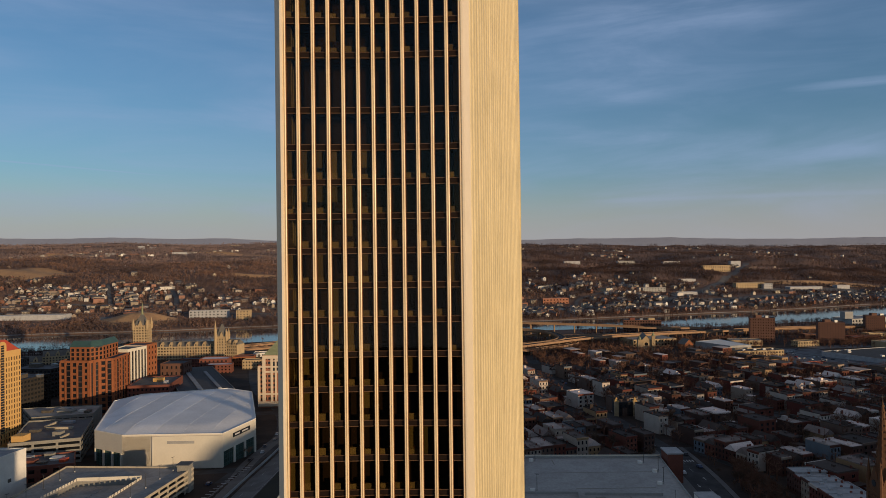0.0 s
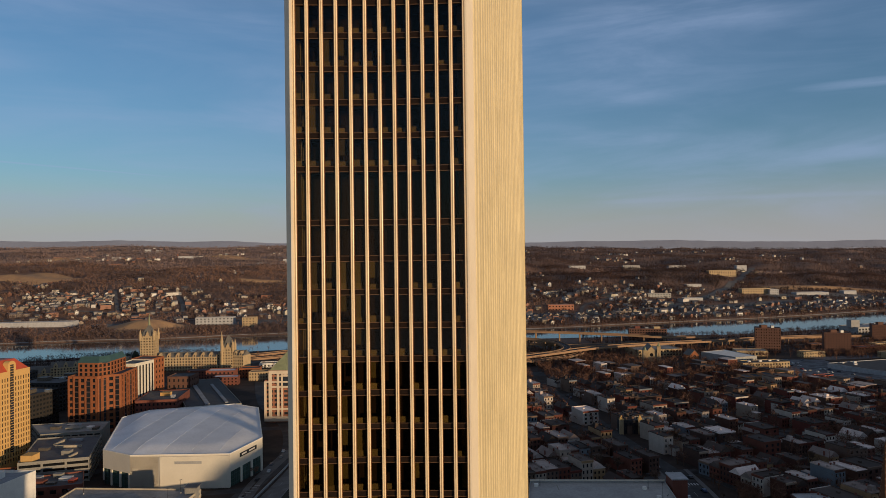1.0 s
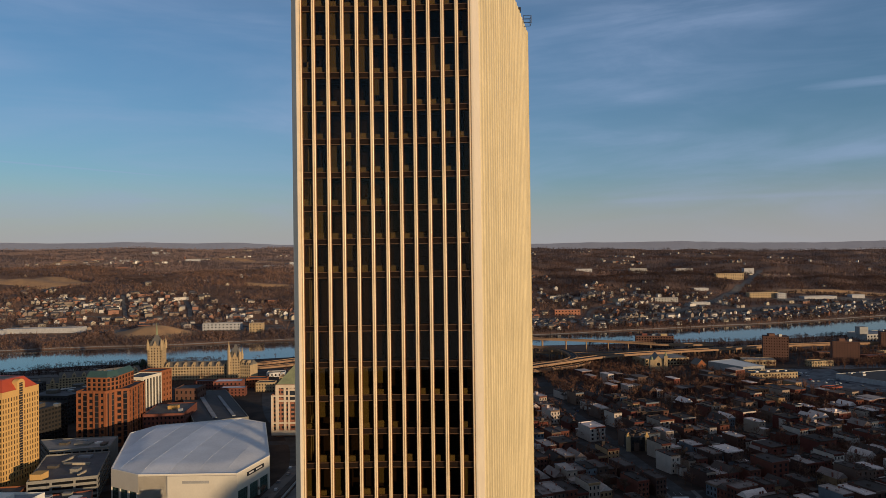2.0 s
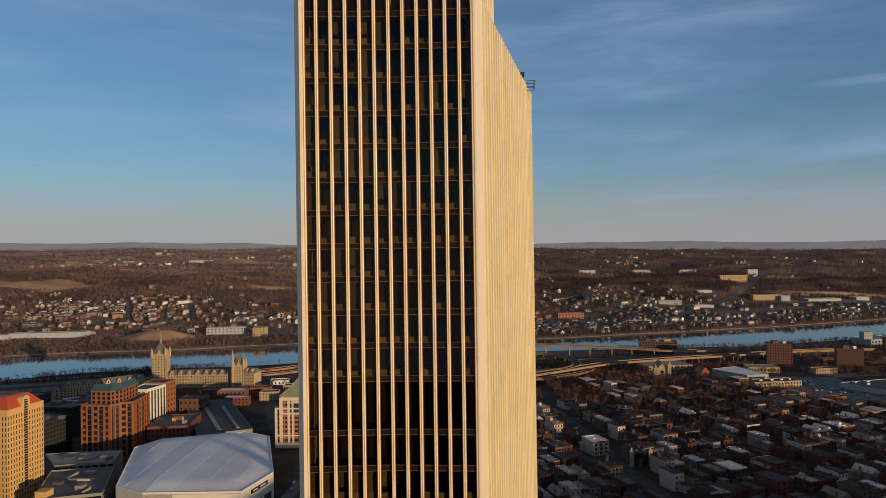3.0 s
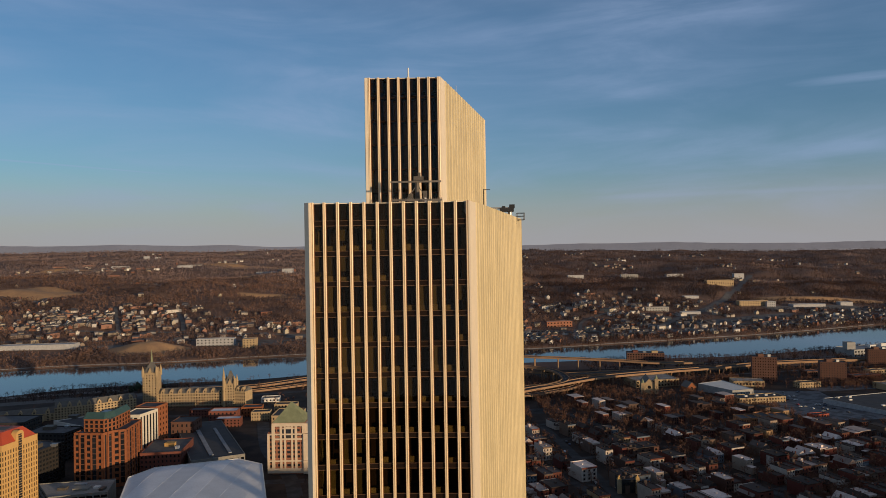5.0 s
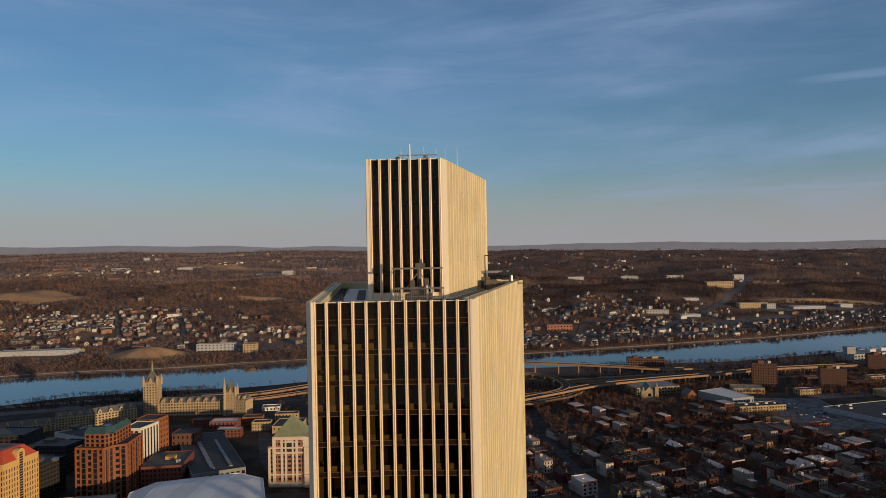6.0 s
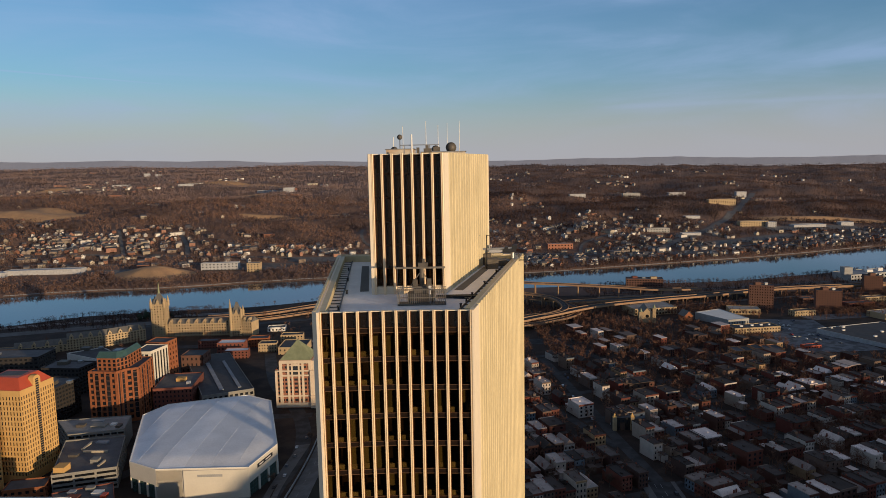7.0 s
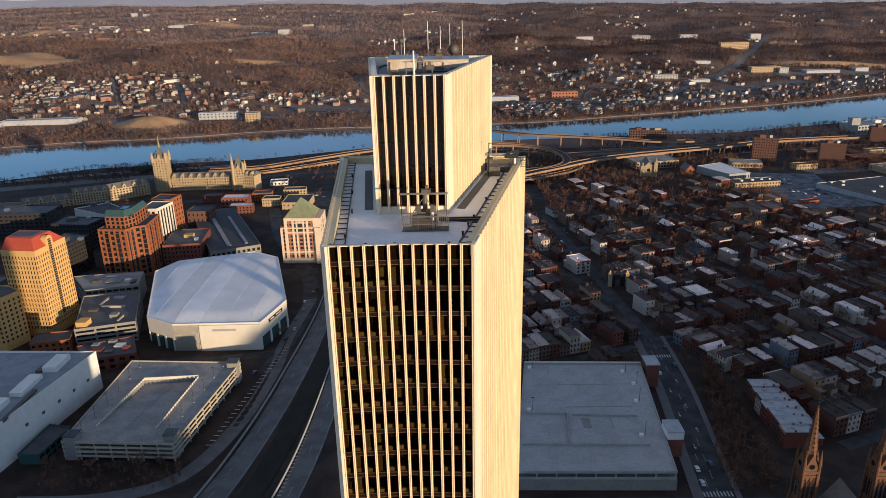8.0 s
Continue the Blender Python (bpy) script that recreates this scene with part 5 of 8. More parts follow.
build_pyramid_block()
building("brick_store", [(-180, 655), (-150, 655), (-150, 690), (-180, 690)], -17, -2, [(0, 6, 3, 0.3, 0.4), (1, 6, 3, 0.3, 0.4)], "stone", "flatroof", "tan brick store with blank walls", "warehouse", joined=True)
for i, (x, y, w, d, h, mt) in enumerate(((-250, 665, 30, 18, 11, "redbrick"), (-222, 690, 22, 16, 10, "orangebrick"), (-205, 668, 20, 14, 9, "stone"), (-235, 640, 26, 14, 8, "redbrick"), (-280, 690, 22, 14, 8, "redbrick"), (-190, 710, 26, 14, 9, "stone"),
                                         (-120, 700, 34, 16, 10, "stone"), (-85, 705, 26, 18, 8, "redbrick"), (-60, 690, 22, 18, 8, "pinkbrick"))):
    building("corner_block", [(x, y), (x + w, y + 2), (x + w - 1, y + d), (x, y + d)], L(x, y) - 1, L(x, y) + h, [(0, 7, 3, 0.4, 0.5), (1, 5, 3, 0.4, 0.5)], mt, "membrane" if i % 3 == 0 else "flatroof", "old three-storey brick commercial block", "commercial block", "old blocks by the tracks", joined=True)


# ---- gothic headquarters by the river ----
def build_gothic():
    def turret(ob, x, y, z, h, r=1.6):
        bm = bmesh.new()
        tube(bm, (x, y, z - 6), (x, y, z), r, r, 8), tube(bm, (x, y, z), (x, y, z + h), r * 1.15, 0.1, 8)
        part("turret", bm, M["stone"], ob)

    def tower(name, cx, cy, half, z1, roof, label, floors, bays):
        z0 = L(cx, cy) - 2
        ob = thing(name, pose(cx, cy, z0, 0, 0, 4), label, "tower")
        h = z1 - z0
        sq = [(-half, -half), (half, -half), (half, half), (-half, half)]
        bm = bmesh.new()
        prism(bm, inset(sq, 0.4), 0, h)
        part("core", bm, M["stone"], ob)
        for e in range(4):
            m, length = wall_frame(sq[e], sq[(e + 1) % 4])
            bm = bmesh.new()
            spots, w, hh = lattice(bm, m, length, 0, h, bays, floors, 0.42, 0.5, 0.4, 2, 1)
            wall = part("wall", bm, M["stone"], ob)
            for sp in spots:
                part("window", pane_mesh(w, hh, M["winglass"]), None, wall).matrix_basis = sp
        bm = bmesh.new()
        r = half * 0.86
        prism(bm, [(-r, -r), (r, -r), (r, r), (-r, r)], h, h + roof, [(-r * 0.16, -r * 0.16), (r * 0.16, -r * 0.16), (r * 0.16, r * 0.16), (-r * 0.16, r * 0.16)])
        part("roof", bm, M["slate"], ob, "steep slate roof")
        for sx in (-1, 1):
            for sy in (-1, 1):
                turret(ob, sx * half * 0.95, sy * half * 0.95, h + 1.5, roof * 0.55)
        for e in range(4):
            m, length = wall_frame(sq[e], sq[(e + 1) % 4])
            bm = bmesh.new()
            c = length / 2
            vs = [bm.verts.new(m @ Vector(p)) for p in ((c - 2.4, 0.1, h), (c + 2.4, 0.1, h), (c, 0.1, h + 6), (c - 2.4, 3, h), (c + 2.4, 3, h), (c, 3, h + 6))]
            for f in ((0, 1, 2), (5, 4, 3), (1, 4, 5, 2), (0, 2, 5, 3)):
                bm.faces.new([vs[i] for i in f])
            part("gable", bm, M["stone"], ob)
            bm = bmesh.new()
            for k in range(9):
                box(bm, (k + 0.1) * length / 9, (k + 0.6) * length / 9, -0.1, 0.4, h, h + 0.9, m)
            part("battlement", bm, M["stone"], ob)
        return ob, h

    main, h = tower("gothic_tower", -349.5, 758, 8.3, 30, 13, "tall pale gothic stone tower with a green copper spire", 13, 5)
    bm = bmesh.new()
    tube(bm, (0, 0, h + 12.0), (0, 0, h + 16.0), 1.5, 1.1, 8), tube(bm, (0, 0, h + 16.0), (0, 0, h + 27.5), 1.2, 0.1, 8)
    part("spire", bm, M["greenroof"], main, "green copper spire")
    small, h2 = tower("gothic_tower", -254.8, 760, 6.4, 15, 15, "shorter gothic tower with a pointed slate roof and slender stair turret", 8, 4)
    bm = bmesh.new()
    tube(bm, (-6.6, -6.6, 0), (-6.6, -6.6, h2 + 7), 1.9, 1.7, 8), tube(bm, (-6.6, -6.6, h2 + 7), (-6.6, -6.6, h2 + 20), 1.9, 0.1, 8)
    part("stair_turret", bm, M["stone"], small, "slender stair turret")

    def wing(path, z1, label, n):
        for i, (a, b) in enumerate(zip(path, path[1:])):
            z0 = L(*a) - 2
            m, length = wall_frame(a, b)
            c = m @ Vector((length / 2, 8, 0))
            ob = thing("gothic_wing", pose(c.x, c.y, z0), label, "wing", "wings of the gothic headquarters")
            m = Matrix.Translation((-c.x, -c.y, 0)) @ m
            h = z1 - z0
            bm = bmesh.new()
            box(bm, 0, length, 0.39, 16, 0, h, m)
            part("body", bm, M["stone"], ob)
            bm = bmesh.new()
            spots, w, hh = lattice(bm, m, length, 0, h, n, 5, 0.5, 0.55, 0.4, 0.5, 0.5)
            wall = part("wall", bm, M["stone"], ob)
            for sp in spots:
                part("window", pane_mesh(w, hh, M["winglass"]), None, wall).matrix_basis = sp
            bm = bmesh.new()
            vs = [bm.verts.new(m @ Vector(p)) for p in ((0, 0.2, h), (length, 0.2, h), (length, 8, h + 5.6), (0, 8, h + 5.6), (length, 16, h), (0, 16, h))]
            for f in ((0, 1, 2, 3), (3, 2, 4, 5), (0, 3, 5), (1, 4, 2)):
                bm.faces.new([vs[k] for k in f])
            part("roof", bm, M["slate"], ob, "steep slate roof")
            for k in range(max(2, n // 3)):
                x = (k + 0.5) * length / max(2, n // 3)
                bm = bmesh.new()
                vs = [bm.verts.new(m @ Vector(p)) for p in ((x - 2.2, -0.05, h - 0.5), (x + 2.2, -0.05, h - 0.5), (x + 2.2, -0.05, h + 2.2), (x, -0.05, h + 5.2), (x - 2.2, -0.05, h + 2.2),
                                                            (x - 2.2, 5.5, h + 2.2), (x, 6.5, h + 5.2), (x + 2.2, 5.5, h + 2.2))]
                for f in ((0, 1, 2, 3, 4), (4, 3, 6, 5), (3, 2, 7, 6)):
                    bm.faces.new([vs[q] for q in f])
                d = part("dormer", bm, M["stone"], ob)
                part("window", boxes((-0.6, 0.6, 0, 0.1, 0, 1.8)), M["winglass"], d).matrix_basis = m @ Matrix.Translation((x, -0.12, h + 0.6))

    wing([(-341, 755), (-300, 757), (-262, 758)], 4, "long pale gothic wing with dormers and arcade", 12)
    wing([(-248.5, 755), (-235, 751)], 6, "short gothic end wing", 5)
    wing([(-430, 690), (-395, 708), (-360, 738)], 3, "long pale gothic wing with dormers and arcade", 13)
    wing([(-478, 668), (-430, 690)], -2, "low gothic wing in the shade", 12)


build_gothic()


# ---- car parks ----
def build_car_park(name, pts, deck, levels, label, rail="concrete", floor="deck", hole=None):
    cx, cy = sum(p[0] for p in pts) / len(pts), sum(p[1] for p in pts) / len(pts)
    base = L(cx, cy)
    ob = thing(name, pose(cx, cy, base), label, "car park")
    pts = [(x - cx, y - cy) for x, y in pts]
    top = deck - base
    lv = top / levels
    for k in range(levels):
        bm = bmesh.new()
        if hole and k == levels - 1:
            # the deck goes round the well in four pieces
            well = [(x - cx, y - cy) for x, y in hole]
            for i in range(3):
                piece = bmesh.new()
                prism(piece, [pts[i + 1], pts[(i + 2) % 4], well[(i + 2) % 4], well[i + 1]], top - 0.5, top)
                part("deck", piece, M[floor], ob, "grey concrete deck beside the ramp")
            prism(bm, [pts[0], pts[1], well[1], well[0]], top - 0.5, top)
        else:
            prism(bm, pts if k == levels - 1 else inset(pts, 0.3), (k + 1) * lv - 0.5, (k + 1) * lv)
        part("deck", bm, M[floor], ob, "grey concrete deck" if k == levels - 1 else "")
    # near-black block stands for the shaded space inside the open decks
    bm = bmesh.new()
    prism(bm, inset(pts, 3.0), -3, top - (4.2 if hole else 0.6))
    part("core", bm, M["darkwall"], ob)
    for a, b in zip(pts, pts[1:] + pts[:1]):
        m, length = wall_frame(a, b)
        for k in range(levels):
            bm = bmesh.new()
            box(bm, 0, length, -0.15, 0.2, (k + 1) * lv - 0.45, (k + 1) * lv + 0.8, m)
            part("railing_wall", bm, M[rail], ob)
        n = max(3, int(length / 8))
        for i in range(n + 1):
            bm = bmesh.new()
            box(bm, i * (length - 0.7) / n, i * (length - 0.7) / n + 0.7, 0.2, 0.8, -3, top - 0.5, m)
            part("column", bm, M[rail], ob)
    return ob, top


LAMPS = []


def lamp_post(x, y, z, h=7.0):
    if not LAMPS:
        ob = thing("lamp_post", pose(x, y, z), "slim dark lamp post with a flat head", "lamp post", "lamp posts")
        bm = bmesh.new()
        tube(bm, (0, 0, 0), (0, 0, h), 0.12, 0.07, 6)
        part("pole", bm, M["rail"], ob)
        part("head", boxes((-0.9, 0.9, -0.14, 0.14, h, h + 0.14)), M["rail"], ob)
        part("base", boxes((-0.3, 0.3, -0.3, 0.3, 0, 0.6)), M["concrete"], ob)
        LAMPS.append(ob)
    else:
        copy_thing(LAMPS[0], pose(x, y, z, 0, 0, rnd.uniform(0, 180)))


WELL = [(-180.8, 224.0), (-148.6, 221.0), (-144.0, 274.8), (-175.2, 272.5)]
park, ptop = build_car_park("car_park", [(-192.6, 211.5), (-134.5, 208.5), (-123.8, 291.5), (-192.6, 295.7)], -1.0, 4, "concrete multi-storey car park with a sunken ramp on its roof", "palerail", hole=WELL)
px, py, pz = park.location


def build_ramp():
    """The well in the top deck: a sloping floor between pale slatted parapets."""
    a, b, c, d = [(x - px, y - py) for x, y in WELL]
    drop = 3.6
    bm = bmesh.new()
    hi, lo = [bm.verts.new((*p, z)) for p, z in ((a, ptop - 0.01), (b, ptop - 0.01), (c, ptop - drop), (d, ptop - drop))], [bm.verts.new((*p, z)) for p, z in ((a, ptop - 0.4), (b, ptop - 0.4), (c, ptop - drop - 0.4), (d, ptop - drop - 0.4))]
    bm.faces.new(hi), bm.faces.new(lo[::-1])
    for i in range(4):
        bm.faces.new((lo[i], lo[(i + 1) % 4], hi[(i + 1) % 4], hi[i]))
    part("ramp_floor", bm, M["deck"], park, "worn ramp floor")
    for i, (p, q) in enumerate(((d, a), (b, c), (c, d))):
        m, length = wall_frame(p, q)
        bm = bmesh.new()
        box(bm, 0, length, -0.35, -0.02, ptop - drop, ptop + 0.02, m)
        part("well_wall", bm, M["shadeconcrete"], park)
        if i == 2:
            bm = bmesh.new()
            box(bm, 0, length, -0.30, 0.05, ptop, ptop + 1.5, m), box(bm, 0, length, -0.36, 0.10, ptop + 1.5, ptop + 1.65, m)
            part("ramp_wall", bm, M["arenawall"], park, "sunlit cream ramp parapet")
            continue
        n = 22
        bm = bmesh.new()
        box(bm, 0, length, -0.22, -0.06, ptop, ptop + 0.35, m)
        part("kerb", bm, M["palerail"], park)
        for k in range(n):
            bm = bmesh.new()
            box(bm, (k + 0.18) * length / n, (k + 0.82) * length / n, -0.25, -0.03, ptop + 0.02, ptop + 1.25, m)
            part("parapet_panel", bm, M["arenawall"], park)
    mid = [((a[0] + b[0]) / 2, (a[1] + b[1]) / 2), ((c[0] + d[0]) / 2, (c[1] + d[1]) / 2)]
    m, length = wall_frame(*mid)
    bm = bmesh.new()
    for k in range(12):
        z = ptop - drop * (k + 0.5) / 12
        box(bm, (k + 0.1) * length / 12, (k + 0.7) * length / 12, -0.12, 0.12, z - 0.4, z + 0.55, m)
    part("ramp_divider", bm, M["concrete"], park, "low blocks down the middle of the ramp")


build_ramp()
for x, y in ((-127, 288), (-188, 214), (-137, 214)):
    part("stair_house", boxes((x - px - 3, x - px + 3, y - py - 3, y - py + 3, -2, ptop + 3.4), (x - px - 2.9, x - px + 2.9, y - py - 2.9, y - py + 2.9, ptop + 3.2, ptop + 3.3)), M["shadeconcrete"], park, "stair housing with a dark roof")
    part("stair_roof", boxes((x - px - 3.4, x - px + 3.4, y - py - 3.4, y - py + 3.4, ptop + 3.4, ptop + 3.8)), M["flatroof"], park, "dark flat roof")
for i in range(6):
    for x0, x1 in ((-186, -184), (-140, -133)):
        lamp_post(x0 + (x1 - x0) * i / 5 - (0 if x0 < -150 else 0), 220 + i * 13.5, -1.0)
garage, gtop = build_car_park("car_park", [(34, 170), (104.5, 168.5), (113.4, 265), (47.7, 267.5)], 9.0, 3, "wide concrete car park with stained deck and brick stair towers", "concrete", "garagedeck")
gx, gy, gz = garage.location
for a, b, o in (((41.4, 216), (63.5, 215), 0), ((63.5, 215), (60.5, 190), 0), ((38.8, 190), (98, 188), 0), ((66, 214), (98, 212), 0)):
    m, length = wall_frame((a[0] - gx, a[1] - gy), (b[0] - gx, b[1] - gy))
    bm = bmesh.new()
    box(bm, 0, length, 0, 0.4, gtop, gtop + 1.05, m)
    part("ramp_wall", bm, M["concrete"], garage, "concrete ramp wall on the roof deck")
part("lower_deck", boxes((38.8 - gx, 60 - gx, 190.5 - gy, 214 - gy, gtop + 0.004, gtop + 0.03)), M["garagedeck"], garage)
bm = bmesh.new()
m, length = wall_frame((113.4 - gx, 265 - gy), (47.7 - gx, 267.5 - gy))
box(bm, 0, length, 0.0, 0.5, gtop + 1.0, gtop + 1.6, m)
part("rear_coping", bm, M["arenawall"], garage, "pale cream coping")
for x, y in ((118, 261), (111, 197)):
    part("stair_tower", boxes((x - gx - 3.6, x - gx + 3.6, y - gy - 5, y - gy + 5, -2, gtop + 4.2)), M["redbrick"], garage, "red brick stair tower")
    part("stair_roof", boxes((x - gx - 3.9, x - gx + 3.9, y - gy - 5.3, y - gy + 5.3, gtop + 4.2, gtop + 4.8)), M["palefelt"], garage, "white flat roof")
for x, y in ((50, 262), (101, 256), (104, 243), (101, 226), (96, 196), (45, 219)):
    part("roof_box", boxes((x - gx - 0.9, x - gx + 0.9, y - gy - 0.9, y - gy + 0.9, gtop, gtop + 1.3)), M["white"], garage, "white vent box")
    lamp_post(x + 2, y + 1, 9.0, 7)
for k in range(16):
    # painted bay lines
    part("bay_line", boxes((52 - gx + k * 3.4, 52.12 - gx + k * 3.4, 236 - gy, 241 - gy, gtop + 0.004, gtop + 0.02)), M["paint"], garage)
# the lower storeys in front and the pale heads of the stair towers
m, length = wall_frame((34 - gx, 170 - gy), (104.5 - gx, 168.5 - gy))
bm = bmesh.new()
box(bm, -0.3, length + 0.3, -0.5, -0.16, -3, gtop - 3.6, m)
part("base_wall", bm, M["shadeconcrete"], garage, "weathered wall below the open deck")
part("stair_head", boxes((111 - gx - 3.75, 111 - gx + 3.75, 197 - gy - 5.15, 197 - gy + 5.15, gtop + 0.6, gtop + 4.2)), M["white"], garage, "white head of the stair tower")
# long repair strips and a low dividing kerb on the deck
for x0, y0, x1, y1 in ((49, 243.5, 106, 244.0), (64, 221.5, 98, 222.3), (70, 203, 74, 211.5), (84, 203, 84.6, 211.5), (60, 256, 60.5, 264)):
    part("deck_patch", boxes((x0 - gx, x1 - gx, y0 - gy, y1 - gy, gtop + 0.004, gtop + 0.03)), M["shadeconcrete"], garage, "darker repaired strip of deck")

# white windowless hall beside the first car park
hall = building("white_hall", [(-222, 190), (-206.4, 283), (-290, 286), (-300, 190)], -13, 12, [], "white", "ballast", "big white windowless hall with plant on its roof", "hall", parapet=1.2)
for x, y, w, d, h in ((-222, 268, 8, 16, 3.2), (-226, 244, 7, 20, 2.6), (-230, 222, 8, 14, 3), (-238, 205, 6, 10, 2.5), (-219, 225, 2.2, 30, 1.2), (-228, 262, 3, 6, 1.6)):
    part("roof_plant", boxes((x + 254.6 - w / 2, x + 254.6 + w / 2, y - 237 - d / 2, y - 237 + d / 2, 25, 25 + h)), M["white" if w > 5 else "machine"], hall, "white rooftop plant")
for k in range(5):
    m, length = wall_frame((-222 + 254.6, 190 - 237.25), (-206.4 + 254.6, 283 - 237.25))
    bm = bmesh.new()
    box(bm, length * (0.35 + 0.13 * k), length * (0.35 + 0.13 * k) + 2.2, -0.06, 0.0, 14 - k * 0.5, 15.8 - k * 0.5, m)
    part("louvre", bm, M["machine"], hall, "small grey louvre")
building("bus_hall", [(-214, 208), (-203, 208), (-199, 232), (-212, 235)], -13, -6, [(1, 6, 2, 0.8, 0.7)], "teal", "flatroof", "low dark-roofed glazed hall beside the car park", "hall", joined=True)


# ---- bridges and ramps ----
def viaduct(path, width, label, pier_gap=32, piers=True, rail="deckside"):
    bm, out = ribbon(path, width, lift=0.0, thick=1.3)
    p0 = out[0][0]
    ob = thing("viaduct", pose(0, 0, 0), label, "elevated road", "elevated roads by the river")
    part("deck", bm, M["asphalt"], ob, "grey road deck")
    for side in (-1, 1):
        bm = bmesh.new()
        rows = [[bm.verts.new(p + s * (side * width / 2 + o) + Vector((0, 0, z))) for o, z in ((-0.2, -1.6), (0.25, -1.6), (0.25, 1.0), (-0.2, 1.0))] for p, s in out]
        for a, b in zip(rows, rows[1:]):
            for k in range(4):
                bm.faces.new((a[k], a[(k + 1) % 4], b[(k + 1) % 4], b[k]))
        part("parapet", bm, M[rail], ob, "weathered tan concrete parapet")
    part("lane_mark", dashes(out, 0, 6, 8, lift=0.03), M["paint"], ob)
    if piers:
        run, nxt = 0.0, pier_gap * 0.4
        for (p, s), (q, _) in zip(out, out[1:]):
            run += (q - p).length
            g = L(p.x, p.y)
            if run > nxt and p.z - g > 3:
                nxt += pier_gap
                bm = bmesh.new()
                for o in (-0.3, 0.3):
                    c = p + s * (o * width)
                    tube(bm, (c.x, c.y, min(g, WATER) - 2 if g < WATER else g - 1), (c.x, c.y, p.z - 2.2), 0.9, 0.9, 8)
                a, b = p - s * width * 0.45, p + s * width * 0.45
                tube(bm, (a.x, a.y, p.z - 2.1), (b.x, b.y, p.z - 2.1), 0.8, 0.8, 4)
                part("pier", bm, M["deckside"], ob, "round concrete pier pair")


viaduct([(60, 1075, 2), (130, 1029, 1), (191, 1012, 0), (275, 990, -2), (330, 975, -4), (400, 985, -6)], 12, "elevated road along the river bank")
viaduct([(90, 768, -3), (140, 800, -2), (210, 850, -2), (300, 890, -3), (400, 930, -5), (520, 985, -8), (700, 1015, -9), (860, 1050, -10)], 13, "long curved elevated road on round piers")
viaduct([(60, 765, -4), (108, 796, -3), (146, 810, -2), (166, 842, -1), (158, 900, 0), (119, 933, 1), (70, 940, 2), (20, 930, 2)], 9, "tight loop ramp curling up to the bridge", 26)
viaduct([(60, 745, -6), (120, 770, -6), (178, 820, -6), (176, 880, -5), (130, 960, -4), (60, 990, -3), (-20, 1000, -2)], 8, "lower loop ramp inside the interchange", 26)
viaduct([(180, 905, -7), (290, 930, -8), (400, 960, -9), (560, 1000, -10), (860, 1030, -11)], 16, "wide expressway deck beside the river", 36)
viaduct([(-330, 868, -12), (-257, 880, -11), (-190, 920, -9), (-125, 955, -7), (-40, 985, -4), (40, 1030, -1), (60, 1075, 2)], 13, "elevated expressway along the river", 30)
viaduct([(-330, 842, -14), (-250, 856, -13), (-126, 925, -11), (0, 960, -9), (80, 960, -8), (180, 905, -7)], 10, "lower grey expressway carriageway on piers", 30)
viaduct([(60, 1075, 2), (40, 1160, 4), (20, 1260, 3), (0, 1380, 2)], 14, "road bridge over the river", 45)
road([(-620, 760), (-520, 800), (-420, 838), (-330, 855)], 26, "wide riverside expressway", mat="highway", lift=0.2, lanes=((0, 300, 0), (6, 6, 8), (-6, 6, 8)))
for off in (0, 9):
    road([(-640, 800 + off), (-520, 848 + off), (-420, 880 + off), (-300, 905 + off)], 4, "railway tracks on grey ballast", "railway", "concrete", lift=0.25)
for path, w in (([(240, 985), (400, 1010), (560, 1040), (760, 1085), (900, 1120)], 9), ([(260, 1020), (420, 1040), (600, 1075), (760, 1120)], 7), ([(330, 905), (470, 945), (640, 985), (860, 1010)], 8), ([(560, 900), (600, 960), (640, 1060)], 7)):
    road(path, w, "grey riverside street between the elevated roads", mat="highway", lift=0.2, cut=14)
# paved yards between the tracks and the towers
for path, w in (([(-180, 700), (-60, 730), (60, 700)], 60), ([(-120, 560), (-60, 620), (40, 640)], 40), ([(100, 700), (180, 705)], 18), ([(100, 690), (240, 690)], 16)):
    road(path, w, "grey paved yard and car park", "yard", "asphalt", lift=0.1, cut=14)


for path, w in (([(432, 795), (422, 735), (420, 680), (424, 625)], 84), ([(470, 800), (560, 815)], 30)):
    road(path, w, "frost-streaked car park asphalt", "yard", "frost", lift=0.12, cut=14)


